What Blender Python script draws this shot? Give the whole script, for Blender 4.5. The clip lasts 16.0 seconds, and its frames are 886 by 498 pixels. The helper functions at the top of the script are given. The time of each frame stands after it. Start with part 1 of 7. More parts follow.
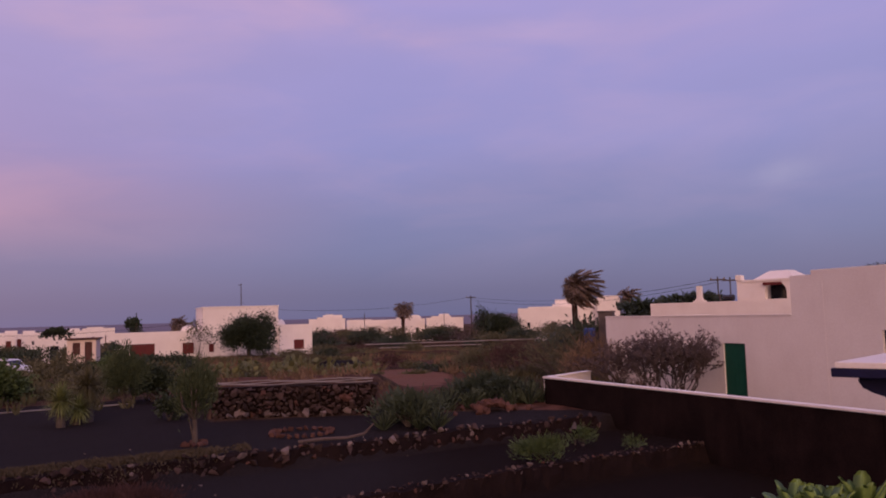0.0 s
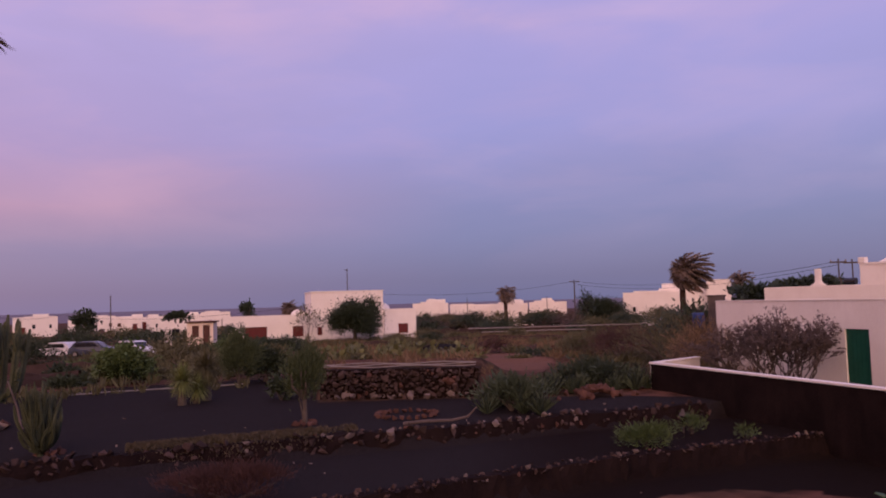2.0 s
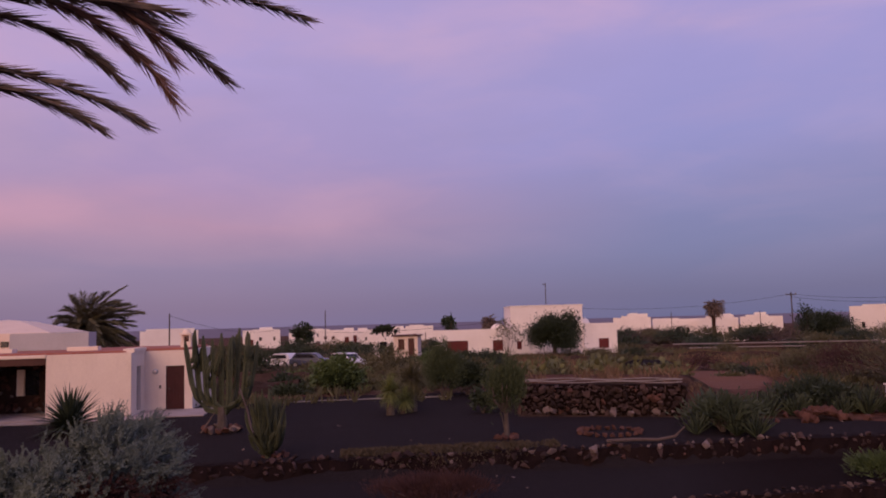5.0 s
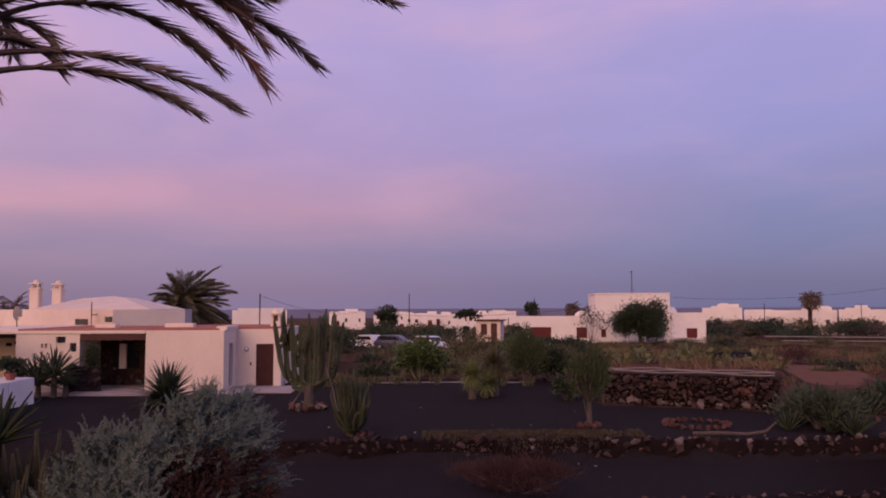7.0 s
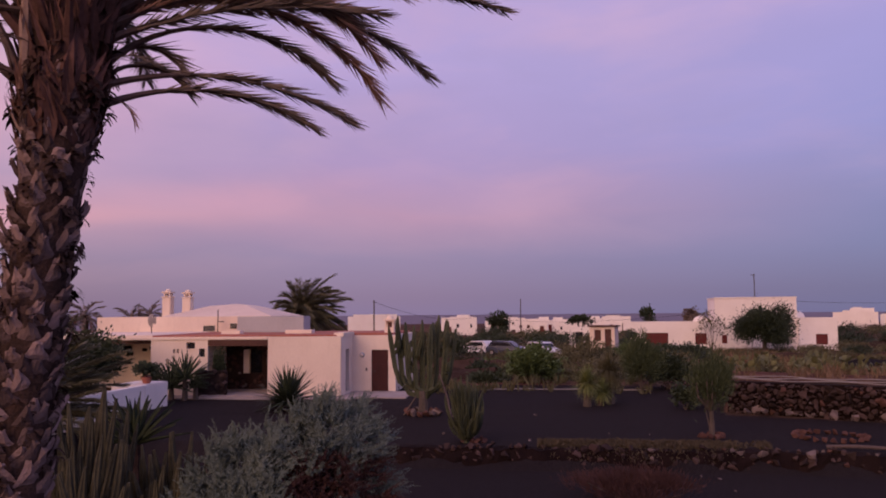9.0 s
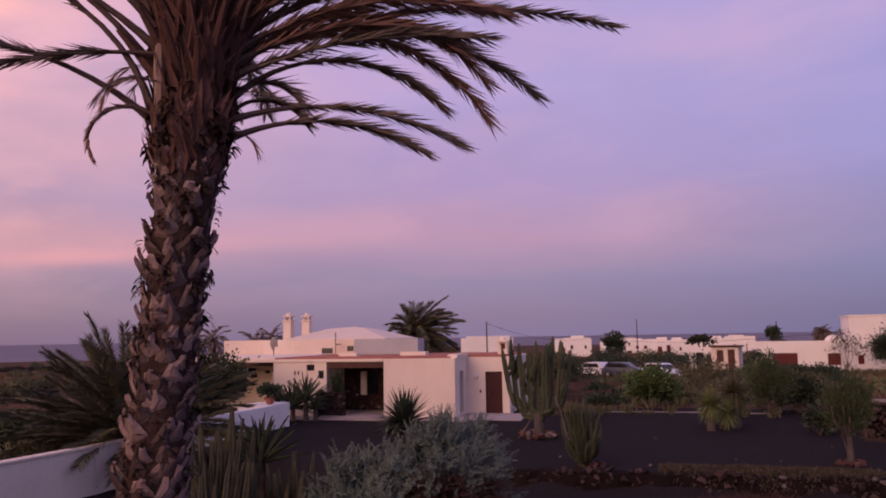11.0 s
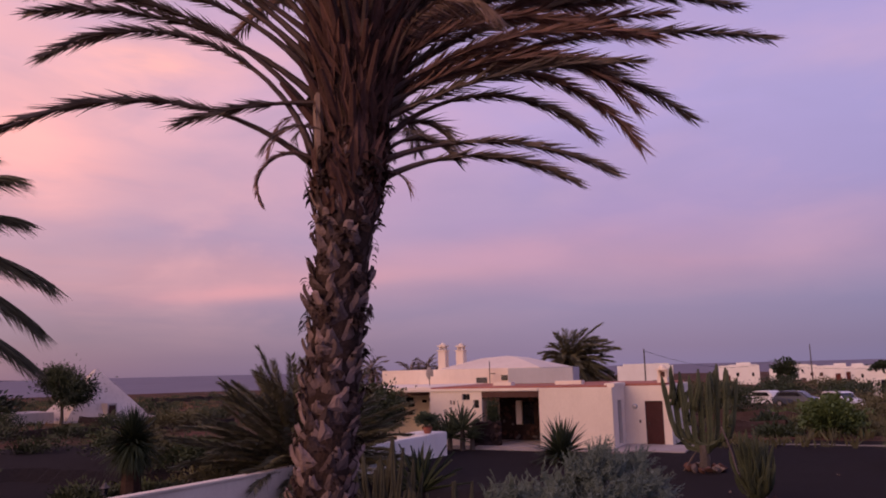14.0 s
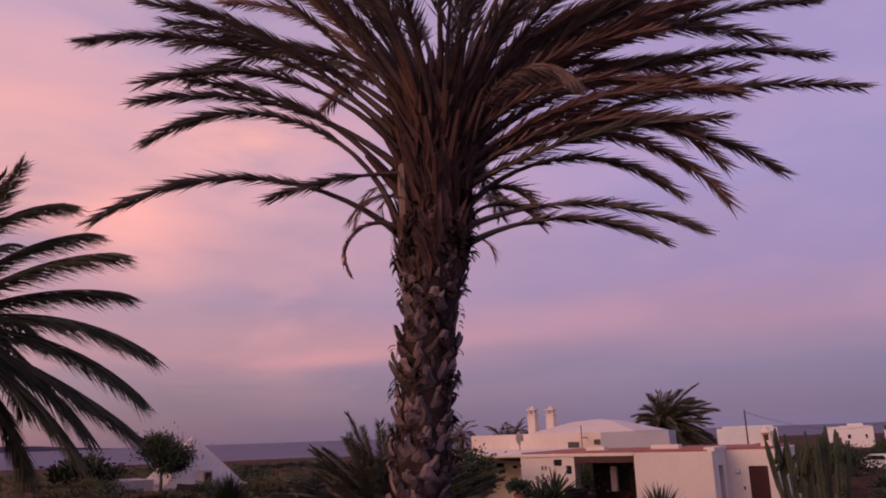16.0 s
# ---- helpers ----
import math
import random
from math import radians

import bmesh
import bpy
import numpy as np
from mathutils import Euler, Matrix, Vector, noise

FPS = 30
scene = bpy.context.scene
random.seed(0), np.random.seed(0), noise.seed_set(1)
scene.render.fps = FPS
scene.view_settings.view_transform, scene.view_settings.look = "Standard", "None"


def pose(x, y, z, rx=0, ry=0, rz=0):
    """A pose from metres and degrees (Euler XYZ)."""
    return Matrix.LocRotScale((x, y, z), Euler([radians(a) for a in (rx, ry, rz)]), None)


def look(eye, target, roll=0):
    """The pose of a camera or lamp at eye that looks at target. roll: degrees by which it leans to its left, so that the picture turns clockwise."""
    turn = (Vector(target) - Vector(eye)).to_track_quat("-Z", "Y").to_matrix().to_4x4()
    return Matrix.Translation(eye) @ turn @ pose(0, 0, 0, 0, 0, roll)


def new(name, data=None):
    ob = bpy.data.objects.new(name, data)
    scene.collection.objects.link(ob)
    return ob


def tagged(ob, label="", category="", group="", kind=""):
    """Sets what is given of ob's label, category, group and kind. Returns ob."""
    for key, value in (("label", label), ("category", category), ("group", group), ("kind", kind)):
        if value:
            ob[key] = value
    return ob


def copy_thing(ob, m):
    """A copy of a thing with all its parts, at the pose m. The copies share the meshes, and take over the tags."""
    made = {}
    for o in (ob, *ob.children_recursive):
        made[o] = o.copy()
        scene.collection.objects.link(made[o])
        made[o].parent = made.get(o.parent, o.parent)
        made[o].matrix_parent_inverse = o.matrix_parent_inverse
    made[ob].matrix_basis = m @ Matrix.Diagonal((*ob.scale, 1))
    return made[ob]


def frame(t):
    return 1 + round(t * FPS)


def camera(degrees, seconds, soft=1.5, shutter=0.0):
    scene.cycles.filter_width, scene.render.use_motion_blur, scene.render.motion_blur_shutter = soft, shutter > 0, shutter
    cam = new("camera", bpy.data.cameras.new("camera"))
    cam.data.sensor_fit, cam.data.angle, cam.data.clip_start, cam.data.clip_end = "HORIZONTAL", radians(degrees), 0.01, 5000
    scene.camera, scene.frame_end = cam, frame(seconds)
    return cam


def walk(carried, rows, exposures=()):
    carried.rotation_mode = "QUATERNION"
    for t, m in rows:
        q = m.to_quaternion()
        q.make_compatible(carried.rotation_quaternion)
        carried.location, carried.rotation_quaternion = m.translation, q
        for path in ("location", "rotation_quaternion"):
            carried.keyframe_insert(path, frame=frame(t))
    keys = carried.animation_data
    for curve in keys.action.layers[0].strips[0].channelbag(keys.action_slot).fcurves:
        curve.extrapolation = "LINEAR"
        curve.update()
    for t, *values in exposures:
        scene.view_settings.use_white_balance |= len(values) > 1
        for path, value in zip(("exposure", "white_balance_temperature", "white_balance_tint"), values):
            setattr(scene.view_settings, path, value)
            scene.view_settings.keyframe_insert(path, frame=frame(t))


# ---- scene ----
# ---- camera ----
EYE = 3.9
cam = camera(59.19, 16.0, soft=1.9)
EXPO = [(0.0, -0.12), (1.0, 0.0), (2.0, 0.07), (3.0, 0.03), (4.0, -0.08), (5.0, -0.1), (7.5, 0.0), (13.0, 0.02), (14.5, -0.05), (16.0, -0.23)]
PATH = [
    (0.0, pose(0.028, -0.021, 3.889, 94.75, 1.60, 0.28)),
    (0.5, pose(0.036, -0.015, 3.882, 94.29, 1.28, 2.58)),
    (1.0, pose(0.037, -0.009, 3.878, 93.83, 1.04, 4.34)),
    (1.5, pose(0.038, 0.003, 3.880, 93.51, 1.25, 6.00)),
    (2.0, pose(0.047, 0.004, 3.881, 93.82, 1.60, 7.79)),
    (2.5, pose(0.038, 0.006, 3.880, 94.45, 1.78, 9.67)),
    (3.0, pose(0.018, 0.010, 3.873, 95.07, 1.94, 11.58)),
    (3.5, pose(0.033, 0.024, 3.901, 95.61, 2.25, 14.21)),
    (4.0, pose(0.042, 0.022, 3.891, 95.85, 2.18, 16.90)),
    (4.5, pose(0.037, 0.008, 3.891, 95.61, 1.82, 19.84)),
    (5.0, pose(0.027, 0.005, 3.881, 95.27, 1.57, 22.27)),
    (7.5, pose(0.004, 0.020, 3.876, 94.27, 0.11, 29.95)),
    (8.0, pose(-0.023, 0.025, 3.875, 94.39, 0.17, 31.91)),
    (8.5, pose(-0.012, 0.033, 3.913, 94.46, 0.32, 34.06)),
    (9.0, pose(-0.042, 0.032, 3.907, 94.72, 0.48, 36.46)),
    (9.5, pose(-0.045, 0.028, 3.904, 95.07, 0.71, 38.66)),
    (12.0, pose(-0.053, 0.006, 3.907, 97.06, 0.84, 48.25)),
    (12.5, pose(-0.031, -0.005, 3.911, 97.28, 0.89, 49.98)),
    (13.0, pose(0.001, -0.022, 3.912, 97.64, 1.21, 51.98)),
    (13.5, pose(-0.005, -0.023, 3.920, 98.03, 1.26, 53.86)),
    (14.0, pose(-0.029, -0.019, 3.922, 98.69, 1.43, 55.83)),
    (14.5, pose(-0.036, -0.021, 3.927, 99.57, 1.33, 57.69)),
    (15.0, pose(-0.058, -0.018, 3.926, 100.90, 2.09, 59.72)),
    (15.5, pose(-0.038, -0.025, 3.932, 102.15, 2.35, 61.14)),
    (16.0, pose(-0.016, -0.035, 3.946, 103.44, 1.92, 62.24))]
walk(cam, PATH, EXPO)

# ---- world and light ----
SUN_AZ, SUN_EL = 187.0, 20.0


def at(az, d, z=0.0):
    """A place by bearing (degrees, left positive), distance and height."""
    a = radians(az)
    return Vector((-math.sin(a) * d, math.cos(a) * d, z))


def build_world():
    w = bpy.data.worlds.new("dusk")
    w.use_nodes = True
    scene.world = w
    nt = w.node_tree
    N, L = nt.nodes, nt.links
    N.clear()

    def node(kind, **kw):
        n = N.new(kind)
        for k, v in kw.items():
            n.inputs[k].default_value = v
        return n

    def math_node(op, a, b=None, clamp=False):
        n = N.new("ShaderNodeMath")
        n.operation, n.use_clamp = op, clamp
        for i, v in enumerate((a, b)):
            if v is None:
                continue
            if isinstance(v, (int, float)):
                n.inputs[i].default_value = v
            else:
                L.new(v, n.inputs[i])
        return n.outputs[0]

    def ramp(fac, stops):
        n = N.new("ShaderNodeValToRGB")
        e = n.color_ramp.elements
        for i, (p, c) in enumerate(stops):
            el = e[i] if i < 2 else e.new(p)
            el.position, el.color = p, (*c, 1)
        L.new(fac, n.inputs[0])
        return n.outputs[0]

    def mix(fac, a, b, mode="MIX"):
        n = N.new("ShaderNodeMix")
        n.data_type, n.blend_type = "RGBA", mode
        for i, v in ((0, fac), (6, a), (7, b)):
            if isinstance(v, (int, float)):
                n.inputs[i].default_value = v
            elif isinstance(v, tuple):
                n.inputs[i].default_value = (*v, 1)
            else:
                L.new(v, n.inputs[i])
        return n.outputs[2]

    co = N.new("ShaderNodeTexCoord").outputs["Generated"]
    sep = N.new("ShaderNodeSeparateXYZ")
    L.new(co, sep.inputs[0])
    up = sep.outputs[2]
    # nearness to the glow of the set sun, 0 opposite to 1 towards it
    g = at(112.0, 1.0)
    dot = N.new("ShaderNodeVectorMath")
    dot.operation = "DOT_PRODUCT"
    dot.inputs[1].default_value = g
    L.new(co, dot.inputs[0])
    near = math_node("MULTIPLY_ADD", dot.outputs["Value"], 0.5)
    N[-1].inputs[2].default_value = 0.5
    # slow warping lifts and lowers the colour bands
    mp = node("ShaderNodeMapping")
    mp.inputs["Scale"].default_value = (1.0, 1.0, 3.2)
    mp.inputs["Location"].default_value = (0.4, 1.3, 0.2)
    L.new(co, mp.inputs[0])
    n0 = node("ShaderNodeTexNoise", Scale=2.1, Detail=4.0, Roughness=0.5, Distortion=0.3)
    L.new(mp.outputs[0], n0.inputs["Vector"])
    lift = math_node("MULTIPLY", math_node("SUBTRACT", n0.outputs[0], 0.5), math_node("MULTIPLY", up, 0.55))
    band = math_node("ADD", up, lift)
    cool = ramp(band, [(0.0, (0.16, 0.16, 0.3)), (0.028, (0.165, 0.165, 0.31)), (0.085, (0.2, 0.21, 0.41)), (0.22, (0.315, 0.3, 0.615)), (0.38, (0.405, 0.345, 0.69)), (1.0, (0.39, 0.33, 0.64))])
    warm = ramp(band, [(0.0, (0.24, 0.185, 0.32)), (0.02, (0.245, 0.185, 0.315)), (0.075, (0.285, 0.22, 0.385)), (0.125, (0.47, 0.275, 0.43)), (0.18, (0.42, 0.29, 0.53)), (0.31, (0.45, 0.35, 0.65)), (1.0, (0.46, 0.35, 0.6))])
    glow = ramp(band, [(0.0, (0.19, 0.14, 0.235)), (0.045, (0.225, 0.165, 0.275)), (0.085, (0.33, 0.21, 0.33)), (0.125, (0.52, 0.275, 0.365)), (0.165, (0.47, 0.28, 0.41)), (0.23, (0.76, 0.37, 0.42)), (0.3, (0.92, 0.45, 0.47)), (0.45, (0.66, 0.42, 0.58)), (1.0, (0.5, 0.36, 0.56))])
    base = mix(ramp(near, [(0.36, (0, 0, 0)), (0.64, (1, 1, 1))]), cool, warm)
    base = mix(ramp(near, [(0.72, (0, 0, 0)), (0.93, (1, 1, 1))]), base, glow)
    # faint cloud: pink where lit, grey-violet where not, stronger towards the glow
    n1 = node("ShaderNodeTexNoise", Scale=3.4, Detail=7.0, Roughness=0.52, Distortion=0.5)
    L.new(mp.outputs[0], n1.inputs["Vector"])
    bank = ramp(n1.outputs[0], [(0.5, (0, 0, 0)), (0.72, (1, 1, 1))])
    dull = ramp(n1.outputs[0], [(0.3, (1, 1, 1)), (0.5, (0, 0, 0))])
    force = math_node("MULTIPLY", ramp(near, [(0.3, (0.13, 0.13, 0.13)), (0.75, (0.2, 0.2, 0.2)), (0.95, (0.75, 0.75, 0.75))]), ramp(up, [(0.02, (0, 0, 0)), (0.14, (1, 1, 1))]))
    base = mix(math_node("MULTIPLY", bank, force), base, mix(near, (0.52, 0.36, 0.62), (0.98, 0.47, 0.47)))
    base = mix(math_node("MULTIPLY", dull, force), base, mix(near, (0.27, 0.26, 0.5), (0.34, 0.265, 0.43)))
    # a thin lit cloud streak low towards the glow
    mp2 = node("ShaderNodeMapping")
    mp2.inputs["Scale"].default_value = (1.0, 1.0, 9.0)
    L.new(co, mp2.inputs[0])
    n2 = node("ShaderNodeTexNoise", Scale=4.5, Detail=6.0, Roughness=0.55, Distortion=0.4)
    L.new(mp2.outputs[0], n2.inputs["Vector"])
    slope = math_node("ADD", up, math_node("MULTIPLY", math_node("SUBTRACT", near, 0.83), 0.12))
    slope = math_node("ADD", slope, math_node("MULTIPLY", math_node("SUBTRACT", n2.outputs[0], 0.5), 0.05))
    streak = ramp(slope, [(0.095, (0, 0, 0)), (0.118, (1, 1, 1)), (0.128, (0.8, 0.8, 0.8)), (0.155, (0, 0, 0))])
    streak = math_node("MULTIPLY", streak, ramp(near, [(0.68, (0, 0, 0)), (0.88, (0.25, 0.25, 0.25))]))
    base = mix(streak, base, (0.82, 0.37, 0.41))
    # soft cloud drifts: bearing, elevation, half width, half height, tilt, colour, strength
    n3 = node("ShaderNodeTexNoise", Scale=4.2, Detail=5.0, Roughness=0.52, Distortion=0.35)
    L.new(mp.outputs[0], n3.inputs["Vector"])
    torn = math_node("MULTIPLY_ADD", n3.outputs[0], 3.2)
    N[-1].inputs[2].default_value = -0.85
    wisps = ramp(n3.outputs[0], [(0.46, (0, 0, 0)), (0.72, (0.17, 0.17, 0.17))])
    base = mix(math_node("MULTIPLY", wisps, ramp(up, [(0.06, (0, 0, 0)), (0.2, (1, 1, 1))])), base, mix(near, (0.58, 0.41, 0.66), (0.95, 0.5, 0.53)))
    cool_drifts = (
        (2.4, 20.0, 5.5, 1.1, -14, (0.62, 0.41, 0.62), 0.6), (-7.8, 20.2, 4.5, 0.9, -4, (0.58, 0.41, 0.66), 0.5),
        (22.0, 20.5, 8.0, 1.8, 4, (0.6, 0.4, 0.62), 0.5), (12.0, 22.0, 7.0, 1.6, -6, (0.6, 0.4, 0.64), 0.5),
        (-23.8, 8.9, 1.6, 0.7, 5, (0.42, 0.38, 0.6), 0.5), (28.0, 9.0, 9.0, 1.6, 2, (0.52, 0.31, 0.47), 0.4))
    glow_drifts = (
        (77.5, 20.9, 4.5, 1.6, 12, (1.3, 0.58, 0.48), 1.0), (84.3, 14.5, 3.6, 3.0, -30, (1.2, 0.52, 0.49), 0.95),
        (92.0, 24.0, 4.0, 3.2, 0, (1.05, 0.5, 0.5), 0.7), (71.3, 13.0, 6.5, 3.2, 10, (0.43, 0.3, 0.46), 0.55),
        (55.0, 12.0, 6.0, 2.6, 6, (0.42, 0.31, 0.52), 0.4), (51.0, 8.3, 9.0, 1.1, 4, (0.62, 0.32, 0.45), 0.5),
        (70.5, 5.7, 7.0, 0.6, 5, (0.86, 0.36, 0.41), 0.55), (70.0, 21.5, 4.0, 1.5, 20, (0.98, 0.48, 0.5), 0.5),
        (88.0, 8.0, 7.0, 1.8, 6, (0.5, 0.3, 0.42), 0.5))
    for az, el, wa, we, tilt, colour, force in cool_drifts + glow_drifts:
        c, r = at(az, math.cos(radians(el)), math.sin(radians(el))), at(az - 90, 1.0)
        u = r.cross(c)
        ca, sa = math.cos(radians(tilt)), math.sin(radians(tilt))
        axes = ((r * ca + u * sa) / radians(wa), (u * ca - r * sa) / radians(we), c)
        vals = []
        for axis in axes:
            d = N.new("ShaderNodeVectorMath")
            d.operation = "DOT_PRODUCT"
            d.inputs[1].default_value = axis
            L.new(co, d.inputs[0])
            vals.append(d.outputs["Value"])
        dist = math_node("ADD", math_node("MULTIPLY", vals[0], vals[0]), math_node("MULTIPLY", vals[1], vals[1]))
        lobe = math_node("POWER", 2.718, math_node("MULTIPLY", dist, -0.8))
        lobe = math_node("MULTIPLY", lobe, math_node("GREATER_THAN", vals[2], 0.0))
        lobe = math_node("MULTIPLY", math_node("MULTIPLY", lobe, torn, clamp=True), force)
        base = mix(lobe, base, colour)
    sky = N.new("ShaderNodeTexSky")
    sky.sky_type, sky.sun_disc = "NISHITA", False
    sky.sun_elevation, sky.sun_rotation = radians(2.0), radians(-112.0)
    base = mix(0.02, base, sky.outputs[0], "ADD")
    bg = N.new("ShaderNodeBackground")
    L.new(base, bg.inputs[0])
    bg.inputs[1].default_value = 1.0
    L.new(bg.outputs[0], N.new("ShaderNodeOutputWorld").inputs[0])


build_world()
lamp = bpy.data.lights.new("sun", "SUN")
lamp.energy, lamp.angle, lamp.color = 1.9, radians(45), (1.0, 0.57, 0.37)
new("sun", lamp).matrix_world = look(at(SUN_AZ, 60, 60 * math.tan(radians(SUN_EL))), (0, 0, 0))


# ---- materials ----
def material(name, low, high, rough=0.85, scale=3.0, fine=40.0, bump=0.3, stain=0.0, stain_colour=(0.2, 0.15, 0.12), island=0.0, each=0.0, metal=0.0, spec=0.3):
    """Two colours mixed by coarse and fine noise, with relief, stains and piece-to-piece variation."""
    m = bpy.data.materials.new(name)
    m.use_nodes = True
    nt = m.node_tree
    N, L = nt.nodes, nt.links
    b = N["Principled BSDF"]
    b.inputs["Roughness"].default_value, b.inputs["Metallic"].default_value = rough, metal
    b.inputs["Specular IOR Level"].default_value = spec
    geo = N.new("ShaderNodeNewGeometry")
    pos = geo.outputs["Position"]

    def noise_at(s, detail=5.0):
        n = N.new("ShaderNodeTexNoise")
        n.inputs["Scale"].default_value, n.inputs["Detail"].default_value = s, detail
        L.new(pos, n.inputs["Vector"])
        return n.outputs[0]

    def calc(op, a, v):
        n = N.new("ShaderNodeMath")
        n.operation = op
        L.new(a, n.inputs[0])
        if isinstance(v, float):
            n.inputs[1].default_value = v
        else:
            L.new(v, n.inputs[1])
        return n.outputs[0]

    def mix(fac, a, c):
        n = N.new("ShaderNodeMix")
        n.data_type = "RGBA"
        L.new(fac, n.inputs[0])
        for i, v in ((6, a), (7, c)):
            if isinstance(v, tuple):
                n.inputs[i].default_value = (*v, 1)
            else:
                L.new(v, n.inputs[i])
        return n.outputs[2]

    big, small = noise_at(scale), noise_at(fine, 3.0)
    f = calc("ADD", calc("MULTIPLY", big, 0.6), calc("MULTIPLY", small, 0.4))
    r = N.new("ShaderNodeMapRange")
    r.inputs[1].default_value, r.inputs[2].default_value = 0.33, 0.67
    L.new(f, r.inputs[0])
    f = r.outputs[0]
    if island:
        f = calc("ADD", calc("MULTIPLY", f, 1.0 - island), calc("MULTIPLY", geo.outputs["Random Per Island"], island))
    if each:
        info = N.new("ShaderNodeObjectInfo")
        f = calc("ADD", calc("MULTIPLY", f, 1.0 - each), calc("MULTIPLY", info.outputs["Random"], each))
    colour = mix(f, tuple(low), tuple(high))
    if stain:
        mp = N.new("ShaderNodeMapping")
        mp.inputs["Scale"].default_value = (1.6, 1.6, 0.35)
        L.new(pos, mp.inputs[0])
        n = N.new("ShaderNodeTexNoise")
        n.inputs["Scale"].default_value, n.inputs["Detail"].default_value = 1.7, 7.0
        L.new(mp.outputs[0], n.inputs["Vector"])
        s = N.new("ShaderNodeMapRange")
        s.inputs[1].default_value, s.inputs[2].default_value, s.inputs[4].default_value = 0.52, 0.8, stain
        L.new(n.outputs[0], s.inputs[0])
        colour = mix(s.outputs[0], colour, tuple(stain_colour))
    L.new(colour, b.inputs["Base Color"])
    if bump:
        bp = N.new("ShaderNodeBump")
        bp.inputs["Strength"].default_value, bp.inputs["Distance"].default_value = bump, 0.02
        L.new(small, bp.inputs["Height"])
        L.new(bp.outputs[0], b.inputs["Normal"])
    return m


WHITE = material("limewash", (0.75, 0.69, 0.63), (0.84, 0.79, 0.73), 0.9, 0.6, 14, 0.25, 0.09, (0.5, 0.42, 0.38), spec=0.1)
LIMEWARM = material("warm_limewash", (0.72, 0.6, 0.49), (0.82, 0.7, 0.58), 0.9, 0.6, 14, 0.3, 0.2, (0.5, 0.4, 0.33), spec=0.1)
OLDWASH = material("weathered_wash", (0.5, 0.41, 0.36), (0.6, 0.5, 0.44), 0.92, 0.5, 8, 0.3, 0.3, (0.24, 0.19, 0.16), spec=0.05)
CREAM = material("aged_cream_render", (0.66, 0.54, 0.44), (0.76, 0.64, 0.53), 0.92, 0.7, 14, 0.25, 0.2, (0.36, 0.28, 0.22), spec=0.05)
DOORRED = material("dark_red_door", (0.045, 0.011, 0.01), (0.075, 0.019, 0.016), 0.65, 2.5, 30, 0.2)
GREYWASH = material("grey_render", (0.36, 0.36, 0.37), (0.44, 0.44, 0.45), 0.9, 0.8, 14, 0.2, 0.2, (0.3, 0.27, 0.26))
ASH = material("black_ash", (0.01, 0.008, 0.008), (0.022, 0.018, 0.018), 0.95, 0.5, 30, 0.8, spec=0.05)
LAVA = material("lava_stone", (0.012, 0.009, 0.0085), (0.095, 0.062, 0.056), 0.92, 2.0, 18, 0.9, each=0.6, spec=0.1)
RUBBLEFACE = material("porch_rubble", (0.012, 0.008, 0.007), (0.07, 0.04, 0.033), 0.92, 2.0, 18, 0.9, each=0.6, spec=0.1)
PALE = material("pale_stone", (0.07, 0.052, 0.047), (0.24, 0.185, 0.17), 0.92, 2.0, 18, 0.8, each=0.6, spec=0.1)
REDROOF = material("red_roof", (0.28, 0.09, 0.06), (0.4, 0.15, 0.1), 0.9, 1.2, 14, 0.3, 0.3, (0.3, 0.2, 0.16))
DARKWALL = material("black_plaster", (0.008, 0.005, 0.005), (0.02, 0.012, 0.011), 0.92, 1.2, 20, 0.6, 0.4, (0.03, 0.018, 0.015), spec=0.05)
GREEN = material("green_paint", (0.008, 0.075, 0.045), (0.012, 0.1, 0.06), 0.6, 2.5, 30, 0.15)
MAROON = material("maroon_paint", (0.085, 0.012, 0.012), (0.13, 0.02, 0.018), 0.6, 2.5, 30, 0.15)
BROWN = material("brown_wood", (0.05, 0.018, 0.013), (0.09, 0.035, 0.025), 0.65, 2.5, 40, 0.2)
DARKGLASS = material("window_glass", (0.012, 0.012, 0.016), (0.02, 0.02, 0.026), 0.12, 1, 5, 0.0, spec=0.6)
BLUE = material("blue_paint", (0.006, 0.006, 0.028), (0.01, 0.011, 0.05), 0.5, 2.5, 30, 0.15)
POLE = material("weathered_pole", (0.05, 0.04, 0.038), (0.11, 0.09, 0.085), 0.85, 2, 20, 0.4)
WIRE = material("cable", (0.02, 0.02, 0.022), (0.03, 0.03, 0.033), 0.6, 2, 20, 0.0)
PIPE = material("grey_pipe", (0.17, 0.15, 0.145), (0.27, 0.245, 0.235), 0.6, 2, 20, 0.1)
PAVING = material("concrete_path", (0.3, 0.25, 0.23), (0.4, 0.34, 0.31), 0.9, 1.2, 14, 0.3, 0.4, (0.2, 0.15, 0.13))
BRICKRED = material("red_rubble", (0.045, 0.022, 0.018), (0.145, 0.075, 0.06), 0.92, 2.0, 18, 0.8, each=0.5, spec=0.1)


# ---- building helpers ----
def part(name, bm, mat, parent=None, label="", m=None, smooth=False):
    """Links a bmesh as one mesh object under a thing or a part."""
    me = bpy.data.meshes.new(name)
    bm.to_mesh(me)
    bm.free()
    me.materials.append(mat)
    if smooth:
        me.polygons.foreach_set("use_smooth", [True] * len(me.polygons))
    ob = new(name, me)
    if parent is not None:
        ob.parent = parent
    if m is not None:
        ob.matrix_local = m
    if label:
        ob["label"] = label
    return ob


